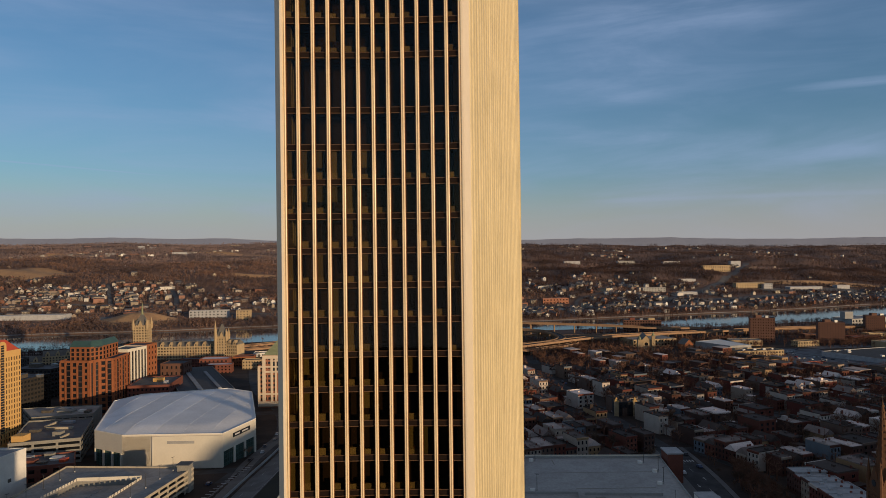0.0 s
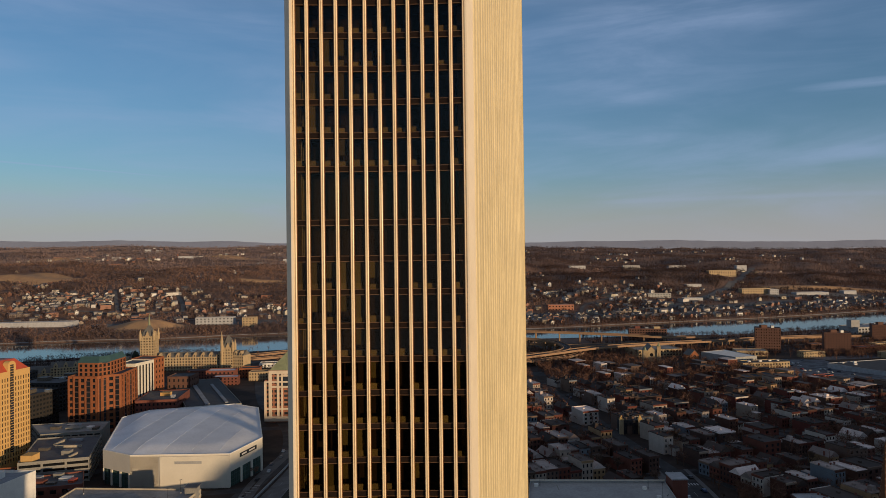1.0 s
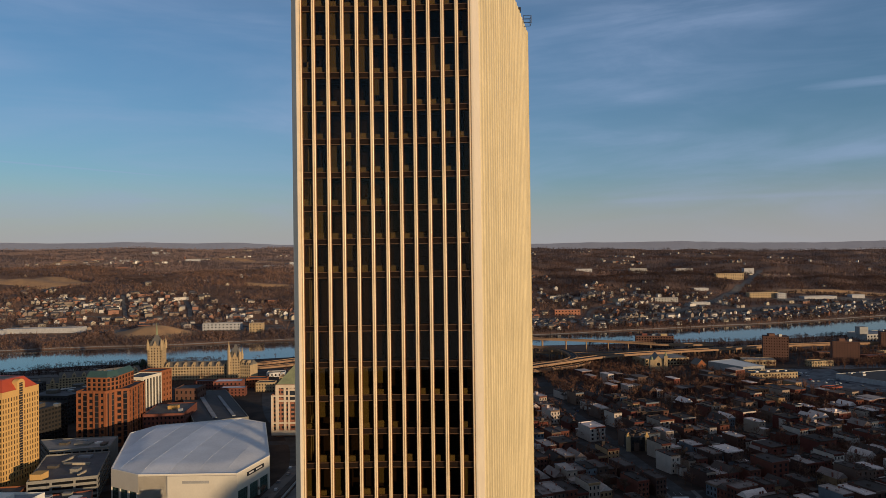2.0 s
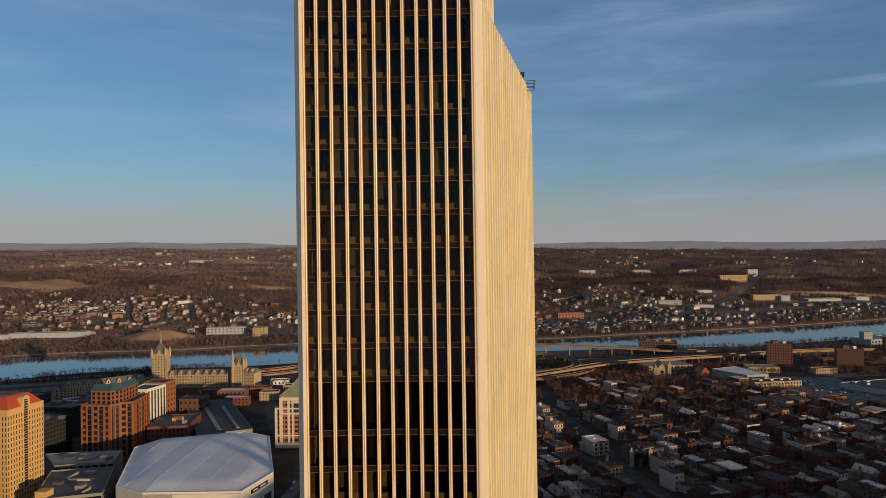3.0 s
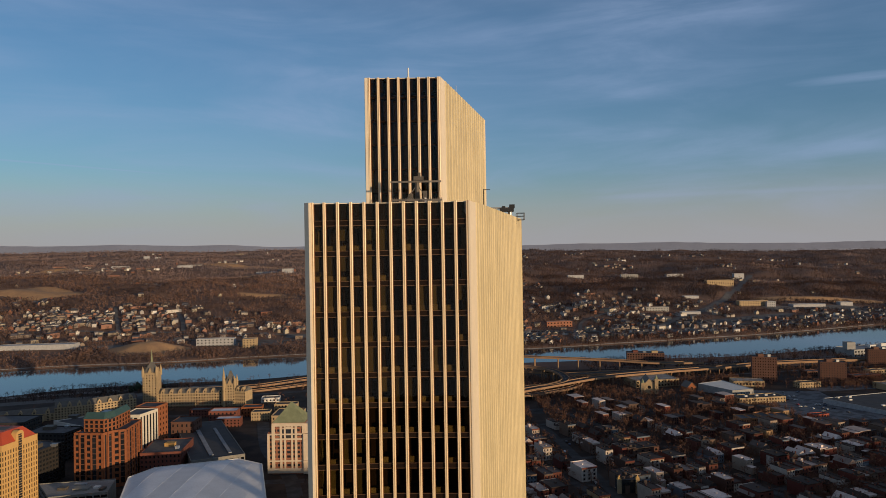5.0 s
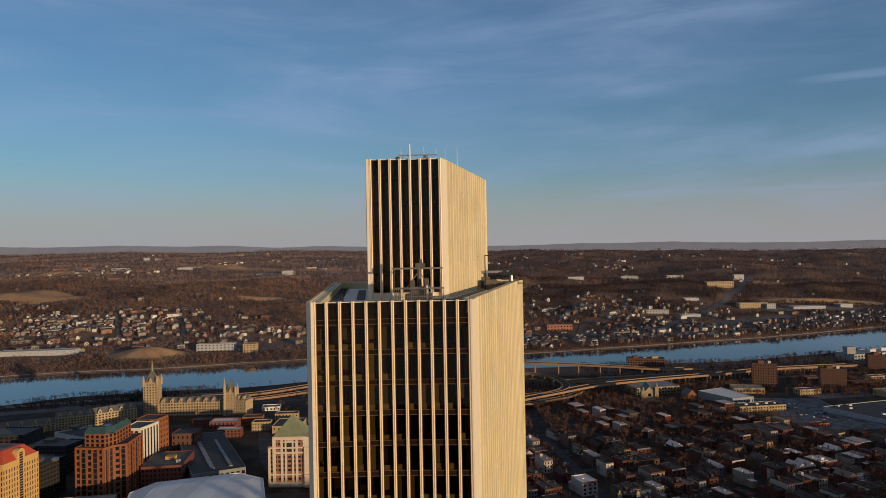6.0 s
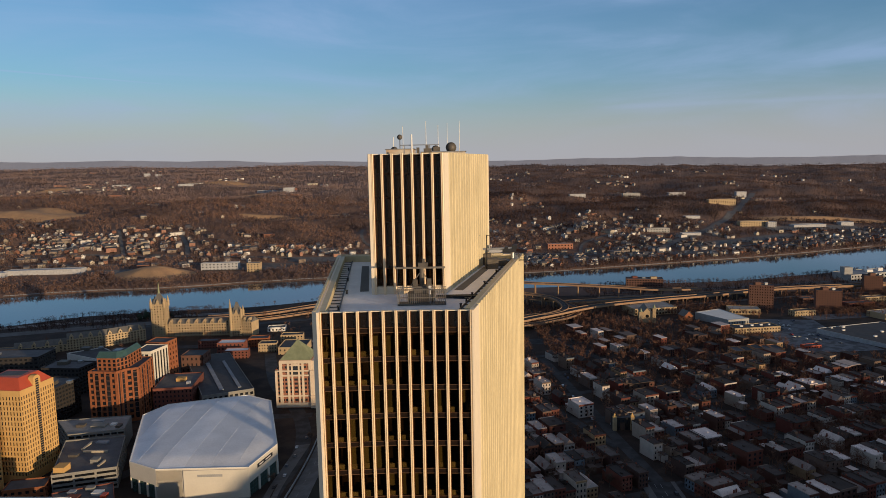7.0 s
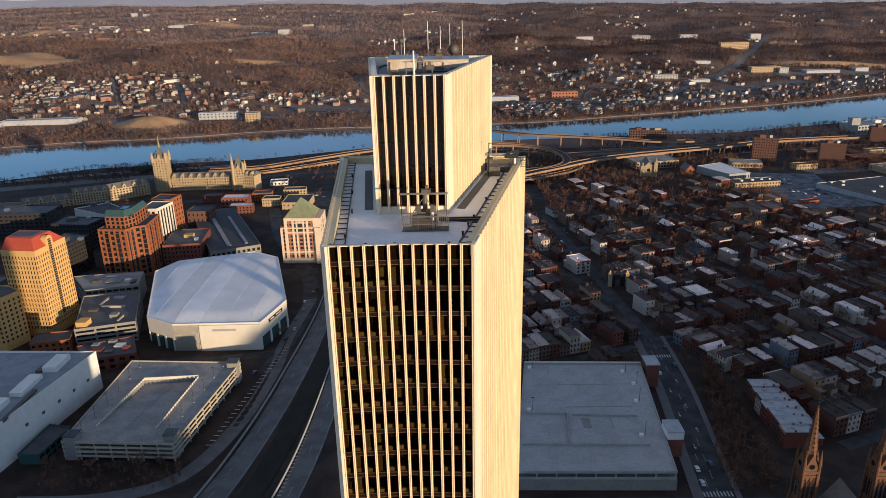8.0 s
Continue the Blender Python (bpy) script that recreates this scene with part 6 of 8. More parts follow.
# ---- trees ----
def bare_tree(seed, h):
    """The meshes of a leafless tree: trunk with limbs, and a crown of fine twigs."""
    g = random.Random(seed)
    wood, twig = bmesh.new(), bmesh.new()

    def grow(p, d, length, r, level):
        q = p + d * length
        tube(wood if level < 2 else twig, p, q, r, r * 0.6, 5 if level == 0 else 3)
        if level == 3:
            for _ in range(7):
                e = (d + Vector((g.uniform(-1, 1), g.uniform(-1, 1), g.uniform(-0.4, 1)))).normalized()
                a = p + (q - p) * g.uniform(0.2, 1)
                b = a + e * length * g.uniform(0.6, 1.2)
                s = e.cross(Vector((g.uniform(-1, 1), g.uniform(-1, 1), 0.3))).normalized() * 0.07
                twig.faces.new([twig.verts.new(v) for v in (a - s, a + s, b)])
            return
        for i in range((5, 5, 4)[level]):
            t = g.uniform(0.45, 1.0) if level else g.uniform(0.6, 1.0)
            e = (d * 0.9 + Vector((g.uniform(-1, 1), g.uniform(-1, 1), g.uniform(-0.15, 0.6))) * (0.8 + 0.1 * level)).normalized()
            grow(p + (q - p) * t, e, length * g.uniform(0.55, 0.8), r * 0.5, level + 1)

    grow(Vector((0, 0, -0.3)), Vector((g.uniform(-0.06, 0.06), g.uniform(-0.06, 0.06), 1)).normalized(), h * 0.38, h * 0.024, 0)
    return mesh_of("trunk", wood, M["bark"]), mesh_of("crown", twig, M["twigs"])


TREES = [bare_tree(s, h) for s, h in ((1, 11), (2, 13), (3, 9), (4, 12), (5, 14), (6, 10))]
TREE_FIRST = []
TREE_COUNT = 0
FAR_TREES = []


def tree(x, y, s=1.0):
    global TREE_COUNT
    if math.hypot(x, y) > 430 and x > 20 or TREE_COUNT > 290:
        FAR_TREES.append((x, y))
        return
    TREE_COUNT += 1
    k = rnd.randrange(len(TREES))
    m = pose(x, y, L(x, y), 0, 0, rnd.uniform(0, 360)) @ Matrix.Scale(s, 4)
    ob = thing("bare_tree", m, "leafless winter tree with fine brown twigs", "tree", "bare trees of the city")
    part("trunk", TREES[k][0], None, ob), part("crown", TREES[k][1], None, ob)


# ---- row houses ----
def house_meshes(w, d, h, floors, seed, gable=False):
    """The parts of one town house, front at y = 0 facing -y."""
    g = random.Random(seed)
    bm = bmesh.new()
    bays = 3 if w > 5.6 else 2
    box(bm, 0, w, 0.31, d - 0.31, -0.5, h)
    front = Matrix.Identity(4)
    back = Matrix.Translation((w, d, 0)) @ Matrix.Rotation(math.pi, 4, "Z")
    s1, w1, h1 = lattice(bm, front, w, -0.5, h, bays, floors, 0.42, 0.56, 0.31, 0.9, 0.7)
    s2, w2, h2 = lattice(bm, back, w, -0.5, h, 2, floors, 0.3, 0.5, 0.31, 0.9, 0.7)
    bmesh.ops.remove_doubles(bm, verts=bm.verts, dist=0.004)
    rw, rd, rh = w * g.uniform(0.45, 0.7), g.uniform(3.5, 6.0), h * g.uniform(0.45, 0.75)
    rx = g.choice((0.0, w - rw))
    box(bm, rx, rx + rw, d + 0.004, d + rd, -0.5, rh)
    wall = mesh_of("walls", bm, M["housewall"])
    bm = bmesh.new()
    if gable:
        vs = [bm.verts.new(p) for p in ((-0.3, -0.3, h), (w + 0.3, -0.3, h), (w + 0.3, d + 0.3, h), (-0.3, d + 0.3, h), (w / 2, -0.3, h + w * 0.42), (w / 2, d + 0.3, h + w * 0.42))]
        for f in ((0, 1, 4), (2, 3, 5), (1, 2, 5, 4), (3, 0, 4, 5), (3, 2, 1, 0)):
            bm.faces.new([vs[i] for i in f])
    else:
        vs = [bm.verts.new(p) for p in ((0.1, 0.2, h - 0.1), (w - 0.1, 0.2, h - 0.1), (w - 0.1, d, h - 0.5), (0.1, d, h - 0.5), (0.1, 0.2, h + 0.25), (w - 0.1, 0.2, h + 0.25), (w - 0.1, d, h + 0.02), (0.1, d, h + 0.02))]
        for f in ((3, 2, 1, 0), (4, 5, 6, 7), (0, 1, 5, 4), (1, 2, 6, 5), (2, 3, 7, 6), (3, 0, 4, 7)):
            bm.faces.new([vs[i] for i in f])
        for x0, x1, y0, y1 in ((0.0, 0.28, 0.26, d), (w - 0.28, w, 0.26, d), (0.28, w - 0.28, d - 0.25, d)):
            box(bm, x0, x1, y0, y1, h - 0.05, h + 0.55)
        hx, hy = g.uniform(1.5, w - 2.5), g.uniform(3, d - 4)
        box(bm, hx, hx + 1.2, hy, hy + 1.6, h, h + 1.0)
        if g.random() < 0.5:
            box(bm, w * 0.3, w * 0.3 + 2.4, d * 0.7, d * 0.7 + 2.6, h, h + 2.3)
    box(bm, rx - 0.1, rx + rw + 0.1, d + 0.02, d + rd + 0.15, rh + 0.004, rh + 0.25)
    roof = mesh_of("roof", bm, M["houseroof"])
    bm = bmesh.new()
    box(bm, -0.05, w + 0.05, -0.45, 0.25, h - 0.55, h + 0.3), box(bm, 0, w, -0.2, 0.0, h - 0.95, h - 0.55)
    cornice = mesh_of("cornice", bm, M["housewall"])
    chimney = []
    for x in (0.25, w - 0.25):
        if g.random() < 0.7 or not chimney:
            yy = d * g.uniform(0.3, 0.8)
            top = h + (2.8 if gable else 1.2)
            bm = boxes((x - 0.25, x + 0.25, yy, yy + 0.9, h - 0.2, top))
            chimney.append(mesh_of("chimney", bm, M["redbrick"]))
    bm = bmesh.new()
    for sp, ww, hh in [(s, w1, h1) for s in s1] + [(s, w2, h2) for s in s2]:
        box(bm, -ww / 2, ww / 2, 0, 0.05, 0, hh, sp)
    windows = mesh_of("windows", bm, M["winglass"])
    return dict(w=w, d=d, h=h, wall=wall, roof=roof, cornice=None if gable else cornice, chimney=chimney, windows=windows, spots=[(s, w1, h1) for s in s1] + [(s, w2, h2) for s in s2])


KINDS = [house_meshes(w, d, h, f, i, gb) for i, (w, d, h, f, gb) in enumerate(((7.0, 15, 9.6, 3, 0), (7.6, 16, 10.4, 3, 0), (6.4, 14, 8.8, 3, 0), (8.4, 16, 10.8, 3, 0), (7.2, 17, 9.2, 3, 0), (6.8, 13, 6.8, 2, 0), (8.0, 14, 7.2, 2, 0), (8.2, 14, 7.4, 2, 1), (7.0, 15, 11.4, 3, 0), (13.0, 17, 10.2, 3, 0), (7.4, 14, 6.6, 2, 1)))]
HOUSES = 0
KEEP_OUT = [(160, 186, 186, 250), (20, 118, 150, 276), (142, 166, 174, 252), (150, 215, 150, 186), (240, 300, 780, 830), (320, 400, 745, 835), (375, 565, 600, 800), (338, 404, 708, 755), (294, 360, 600, 632), (380, 432, 824, 860), (415, 490, 780, 905), (495, 570, 830, 900)]


def clear(x, y, r=3):
    if any(a - r < x < b + r and c - r < y < e + r for a, b, c, e in KEEP_OUT):
        return False
    mx = np.interp(y, [p[1] for p in MAIN], [p[0] for p in MAIN])
    return abs(x - mx) > (14 if y < 315 else 8) + r


PALE = {}


def pale_roof(k):
    """The same roof under a bright new membrane."""
    if k["roof"].name not in PALE:
        me = k["roof"].copy()
        me.materials[0] = M["palefelt"]
        PALE[k["roof"].name] = me
    return PALE[k["roof"].name]


def house(x, y, deg, pale=False):
    """A town house whose front left corner stands at x, y."""
    global HOUSES
    k = rnd.choice(KINDS)
    if pale:
        k = KINDS[rnd.choice((0, 2, 4))]
    if math.hypot(x, y) > 640 or HOUSES >= 300 and not pale:
        BEHIND.append((x, y, deg, k))
        return k["w"]
    HOUSES += 1
    ob = thing("town_house", pose(x, y, L(x, y) + 0.1, 0, 0, deg), rnd.choice(TALK), "house", "town houses of the old quarter")
    wall = part("wall", k["wall"], None, ob)
    part("roof", pale_roof(k) if pale else k["roof"], None, ob)
    if k["cornice"]:
        part("cornice", k["cornice"], None, ob)
    for c in k["chimney"]:
        part("chimney", c, None, ob)
    if math.hypot(x, y) < 300:
        for sp, w, h in k["spots"]:
            part("window", pane_mesh(w, h, M["winglass"]), None, wall).matrix_basis = sp
    else:
        tagged(part("glazing", k["windows"], None, wall), kind="stuff")
    return k["w"]


BEHIND = []
TALK = ["narrow brick town house with a bracketed cornice and flat roof", "old painted town house in a terrace, flat roof", "three-storey terraced house with sash windows"]


def seen_from_path(x, y, margin=15):
    return -margin - 0.66 * (y + 87) < x - 7 < 0.66 * (y + 87) + margin


def build_quarter():
    a = radians(20)
    u, v = Vector((math.cos(a), math.sin(a))), Vector((-math.sin(a), math.cos(a)))
    o = Vector((150, 322))
    for bi in range(-4, 7):
        for bj in range(-4, 8):
            corner = o + u * (bi * 118) + v * (bj * 62)
            bl, bw = 106, 48
            mid = corner + u * bl / 2 + v * bw / 2
            if not (seen_from_path(mid.x, mid.y, 90) and 150 < mid.y < 770 and mid.x > 20):
                continue
            for side in (0, 1):
                run = rnd.uniform(0, 2)
                while run < bl - 8:
                    p = corner + u * run + v * (0 if side == 0 else bw)
                    deg = 20 + rnd.uniform(-1.5, 1.5)
                    if side:
                        p = corner + u * (run + 8) + v * bw
                        deg = 200 + rnd.uniform(-1.5, 1.5)
                    q = p + v * (6 if side == 0 else -6) + u * 3
                    if rnd.random() < (0.14 if mid.y < 430 else 0.34 if mid.y < 560 else 0.62) or not clear(q.x, q.y, 5) or not seen_from_path(q.x, q.y) or q.y > 735 or q.y < 175 or q.x < 40:
                        if clear(q.x, q.y) and rnd.random() < 0.5 and q.y < 760 and q.x > 30 and q.y > 170:
                            tree(q.x, q.y, rnd.uniform(0.7, 1.1))
                        run += rnd.uniform(6, 9)
                        continue
                    run += house(p.x, p.y, deg) + (0.02 if rnd.random() < 0.8 else rnd.uniform(1.5, 5))
            # gardens
            for _ in range(4 if mid.y < 520 else 9):
                p = corner + u * rnd.uniform(5, bl - 5) + v * rnd.uniform(bw * 0.38, bw * 0.62)
                if clear(p.x, p.y) and seen_from_path(p.x, p.y) and p.y < 770:
                    tree(p.x, p.y, rnd.uniform(0.6, 1.05))
            # the street along the block and the one across it
            for c, d, ln in ((corner - v * 7, u, bl + 12), (corner - u * 6, v, bw + 14)):
                e = c + d * ln
                pts = [c + (e - c) * t / 3 for t in range(4)]
                if all(clear(p.x, p.y, -4) and p.x > 30 for p in pts):
                    road([tuple(p) for p in pts], 7.5, "narrow street between terraces", lift=0.13, cut=12)


def build_garden_trees():
    """The many bare trees between the terraces, in one light mesh."""
    g = np.random.default_rng(5)
    x, y = g.uniform(30, 600, 9000), g.uniform(165, 900, 9000)
    ok = np.array([bool(clear(a, b, 0) and seen_from_path(a, b, 25) and a > 40) for a, b in zip(x, y)])
    wild = ((x > 255) & (x < 350) & (y > 340) & (y < 425)) | ((x > 122) & (y > 160) & (y < 300) & (x < 160 + (y - 170) * 0.1))
    ok &= g.random(9000) < np.where(wild, 1.0, 0.30 + 0.66 * smooth(y, 400, 540))
    x, y = x[ok], y[ok]
    lot = g.uniform(0, 1, (330, 2))
    ly = 166 + lot[:, 1] * 125
    lx = np.interp(ly, [166, 250, 291], [124, 146, 158]) + lot[:, 0] * np.interp(ly, [166, 215, 291], [30, 20, 6])
    wx, wy = g.uniform(255, 350, 260), g.uniform(335, 430, 260)
    bx, by = np.concatenate([g.uniform(-480, 20, 160), g.uniform(-198, -128, 90)]), np.concatenate([g.uniform(690, 900, 160), g.uniform(186, 207, 90)])
    fx, fy = np.array(FAR_TREES).T
    ex, ey = g.uniform(360, 780, 900), g.uniform(790, 990, 900)
    yard = ((ex > 370) & (ex < 470) & (ey < 815)) | ((ex > 410) & (ex < 475) & (ey > 850) & (ey < 905)) | (np.abs(ey - np.interp(ex, [300, 400, 520, 700, 860], [890, 930, 985, 1015, 1050])) < 15)
    ex, ey = ex[~yard & (ey < 985)], ey[~yard & (ey < 985)]
    fx, fy = np.concatenate([fx, ex]), np.concatenate([fy, ey])
    x, y = np.concatenate([x, lx, wx, bx, fx]), np.concatenate([y, ly, wy, by, fy])
    n, limbs, twigs = len(x), 10, 11
    h = g.uniform(6.0, 11.5, n) * np.where((y < 300) & (x < 165), np.where(x < 0, 0.5, 0.62), 1.0)
    o = np.stack([x, y, land(x, y)], 1)

    def unit(v):
        return v / np.linalg.norm(v, axis=-1, keepdims=True)

    def sliver(a, b, w):
        s = unit(np.cross(b - a, g.normal(size=a.shape))) * w
        return np.stack([a - s, a + s, b], -2).reshape(-1, 3)

    trunk = [sliver(o - (0, 0, 0.4), o + np.stack([h * 0, h * 0, h * 0.85], 1), 0.3) for _ in range(2)]
    start = o[:, None] + np.array([0, 0, 1.0]) * (h[:, None, None] * g.uniform(0.28, 0.75, (n, limbs, 1)))
    way = unit(np.stack([g.normal(size=(n, limbs)), g.normal(size=(n, limbs)), g.uniform(0.3, 1.5, (n, limbs))], -1))
    end = start + way * (h[:, None, None] * g.uniform(0.22, 0.42, (n, limbs, 1)))
    limb = sliver(start, end, 0.16)
    t0 = start[:, :, None] + (end - start)[:, :, None] * g.uniform(0.25, 1.0, (n, limbs, twigs, 1))
    tw = unit(way[:, :, None] + g.normal(size=(n, limbs, twigs, 3)) * 0.7 + np.array([0, 0, 0.25]))
    twig = sliver(t0, t0 + tw * h[:, None, None, None] * g.uniform(0.10, 0.22, (n, limbs, twigs, 1)), np.interp(y, [200, 450], [0.04, 0.08])[:, None, None, None])
    verts = np.concatenate(trunk + [limb, twig])
    ob = new("garden_trees", fast_mesh("garden_trees", verts, np.arange(len(verts)).reshape(-1, 3), M["gardentwigs"]))
    tagged(ob, "many bare brown trees between the houses", "trees", kind="stuff")


M["gardentwigs"] = material("garden_twigs", (0.165, 0.084, 0.052), 0.95, var=0.35, scale=0.4, bump=0.0)
build_quarter()
build_garden_trees()
def build_behind():
    """The farther terraces, joined: walls, roofs and windows."""
    walls, roofs, panes = bmesh.new(), bmesh.new(), bmesh.new()
    for x, y, deg, k in BEHIND:
        m = pose(x, y, L(x, y), 0, 0, deg)
        w, d, h = k["w"], k["d"], k["h"]
        box(walls, 0, w, 0, d, -2, h, m)
        box(roofs, -0.1, w + 0.1, -0.35, d + 0.1, h + 0.004, h + 0.35, m)
        for f in range(3):
            for i in range(3):
                for y0 in (-0.05, d - 0.05):
                    box(panes, w * (0.18 + 0.3 * i), w * (0.18 + 0.3 * i) + 0.9, y0, y0 + 0.1, h * (0.12 + 0.29 * f), h * (0.12 + 0.29 * f) + 1.6, m)
    for name, bm, mat, lab in (("far_terraces", walls, "fartown", "rows of old brick houses farther off"), ("far_terrace_roofs", roofs, "fartownroof", "flat roofs of the farther terraces"), ("far_terrace_windows", panes, "winglass", "dark sash windows of the farther terraces")):
        tagged(part(name, bm, M[mat]), lab, "houses", kind="stuff")


M["fartown"] = material("far_brick", (0.3, 0.2, 0.15), 0.85, var=0.2, scale=2.5, bump=0.0, island=0.1, palette=HOUSE_WALLS)
M["fartownroof"] = material("far_flat_roof", (0.3, 0.3, 0.3), 0.85, var=0.3, scale=2.0, bump=0.0, island=0.1, palette=HOUSE_ROOFS)
# the two terraces that stand alone by the wooded lot, and single houses
for x, y, n, dx, dy in ((166, 246, 7, -0.02, -1.0), (147, 312, 6, 0.40, -0.917)):
    p = Vector((x, y))
    d = Vector((dx, dy)).normalized()
    for i in range(n):
        w = house(p.x, p.y, math.degrees(math.atan2(d.y, d.x)), pale=dx < 0)
        p = p + d * w
for _ in range(46):
    x, y = rnd.uniform(143, 163), rnd.uniform(172, 268)
    if x < 143 + (y - 160) * 0.25:
        tree(x, y, rnd.uniform(0.35, 0.6))
for _ in range(60):
    x, y = rnd.uniform(70, 420), rnd.uniform(620, 775)
    if clear(x, y):
        tree(x, y, rnd.uniform(0.7, 1.2))
for x, y in ((-196, 203), (-186, 200), (-174, 201), (-160, 201), (-150, 203), (-140, 204), (-204, 306), (-112, 352), (-100, 420), (-96, 440), (-104, 470), (-350, 640), (-310, 720), (-420, 830), (-400, 850), (-380, 842), (-440, 840), (-360, 860), (-470, 820)):
    tree(x, y, rnd.uniform(0.6, 1.0))

build_behind()
# ---- larger buildings of the quarter ----
building("white_roof_hall", [(353, 758), (382, 766), (367, 824), (329, 806)], -13, -4, [(0, 8, 1, 0.3, 0.4)], "concrete", "white", "low hall with a bright white roof", "hall", parapet=0.4, joined=True)
building("low_school", [(258, 835), (318, 845), (312, 885), (250, 872)], -14, -5, [(0, 14, 2, 0.6, 0.5)], "stone", "deck", "long low tan building", "school", parapet=0.5, joined=True)
building("long_low_block", [(344, 716), (401, 724), (398, 744), (341, 736)], -12, -5, [(0, 16, 2, 0.5, 0.5), (3, 4, 2, 0.5, 0.5)], "stone", "flatroof", "long two-storey tan block with roof vents", "school", joined=True, units=((356, 728, 3, 3, 1.5, "white"), (370, 731, 3, 3, 1.5, "white"), (382, 733, 3, 2, 1.2, "white"), (392, 734, 2, 2, 1.2, "white")))
for k in range(5):
    x0, y0 = 299 + 10.6 * k, 605 + 1.3 * k
    building("terraced_flats", [(x0, y0), (x0 + 10.0, y0 + 1.2), (x0 + 8.6, y0 + 19), (x0 - 1.4, y0 + 17.8)], -11, -1 + (k == 2) * 1.5, [(0, 4, 3, 0.4, 0.5), (3, 4, 3, 0.4, 0.5)], "brownstone", "flatroof", "tan brick terraced flats with flat dark roofs", "flats", "terraced flats by the store car park", joined=True)
building("low_hall", [(385, 834), (424, 828), (429, 850), (390, 858)], -14, -7, [(0, 10, 1, 0.5, 0.4)], "stone", "deck", "low tan hall among bare trees", "hall", parapet=0.4, joined=True)
for x, y, w, d, mt in ((462, 812, 30, 12, "stone"), (560, 860, 40, 14, "redbrick"), (610, 905, 34, 12, "stone"), (520, 905, 26, 12, "brownbrick"), (680, 930, 40, 14, "stone"), (620, 850, 22, 14, "redbrick")):
    building("corner_block", [(x, y), (x + w, y + w * 0.16), (x + w - 3, y + d + w * 0.16), (x - 3, y + d)], L(x, y) - 1, L(x, y) + 6.5, [(0, 8, 2, 0.4, 0.5), (3, 3, 2, 0.4, 0.5)], mt, "flatroof", "low brick block beside the elevated road", "commercial block", joined=True)
building("dark_supermarket", [(437, 711), (473, 633), (562, 648), (528, 738)], -11, -5, [], "palefelt", "tarhall", "wide low store with a dark roof and pale walls", "supermarket", parapet=0.6, units=((480, 670, 3, 3, 1.3, "white"), (500, 690, 3, 3, 1.3, "white"), (462, 700, 3, 2, 1.2, "white"), (470, 715, 3, 3, 1.3, "white"), (490, 655, 3, 2, 1.2, "white"), (515, 665, 3, 3, 1.4, "white"), (455, 712, 2, 2, 1.0, "white")))
for x, y, w, d, z1, lab in ((424, 868, 44, 18, 18, "dark brown brick apartment tower"), (506, 846, 44, 18, 13, "dark brown brick apartment tower"), (655, 985, 36, 18, 8, "far brick apartment tower")):
    c, q = Vector((x + w / 2, y + d / 2)), -0.35
    turned = [tuple(c + Vector((px * math.cos(q) - py * math.sin(q), px * math.sin(q) + py * math.cos(q)))) for px, py in ((-w * 0.36, -d * 0.5), (w * 0.36, -d * 0.5), (w * 0.36, d * 0.5), (-w * 0.36, d * 0.5))]
    building("apartment_tower", turned, -15, z1, [(0, 10, 9, 0.32, 0.42), (1, 5, 9, 0.3, 0.4), (3, 5, 9, 0.3, 0.4)], "brownbrick", "flatroof", lab, "apartments", "apartment towers", joined=True, units=((x + 16, y + 8, 8, 7, 4, "brownbrick"), (x + 28, y + 8, 4, 4, 3, "steel")))
building("river_warehouse", [(300, 1042), (357, 1030), (361, 1050), (304, 1062)], -18, 1, [(0, 14, 5, 0.5, 0.5), (3, 4, 5, 0.5, 0.5)], "brownbrick", "flatroof", "brick warehouse on the river bank", "warehouse", joined=True, units=((316, 1052, 8, 8, 3, "redbrick"), (345, 1044, 10, 6, 3, "stone"), (330, 1048, 5, 4, 2, "ballast")))
building("mill", [(690, 1080), (790, 1110), (780, 1150), (680, 1120)], -18, -6, [(0, 16, 2, 0.5, 0.5)], "concrete", "ballast", "pale riverside plant buildings", "plant", joined=True, units=((690, 1095, 14, 14, 12, "concrete"), (740, 1115, 10, 10, 4, "white"), (765, 1125, 8, 8, 5, "white")))
building("factory_shed", [(560, 780), (640, 800), (632, 826), (552, 806)], -14, -6, [(0, 12, 1, 0.5, 0.5)], "stone", "deck", "long low pale metal shed", "shed", joined=True)
building("red_diner", [(388, 640), (407, 644), (405, 652), (386, 648)], -10, -6.5, [(0, 6, 1, 0.5, 0.5)], "redroof", "flatroof", "small shop with bright red walls", "shop", parapet=0.5, joined=True)
building("corner_hall", [(128, 412), (143, 412), (146, 438), (130, 438)], -6, 4, [(0, 5, 2, 0.45, 0.6)], "darkwall", "flatroof", "dark hall with yellow-trimmed turrets", "hall", joined=True)
for x in (129, 142):
    ob = thing("corner_turret", pose(x, 411.5, -6), "square turret with a yellow pointed cap", "turret", "turrets of the hall")
    part("shaft", boxes((-1.3, 1.3, -1.3, 1.3, 0, 11.5)), M["stone"], ob)
    bm = bmesh.new()
    prism(bm, [(-1.5, -1.5), (1.5, -1.5), (1.5, 1.5), (-1.5, 1.5)], 11.5, 14.5, [(-0.1, -0.1), (0.1, -0.1), (0.1, 0.1), (-0.1, 0.1)])
    part("cap", bm, M["yellowstone"], ob)


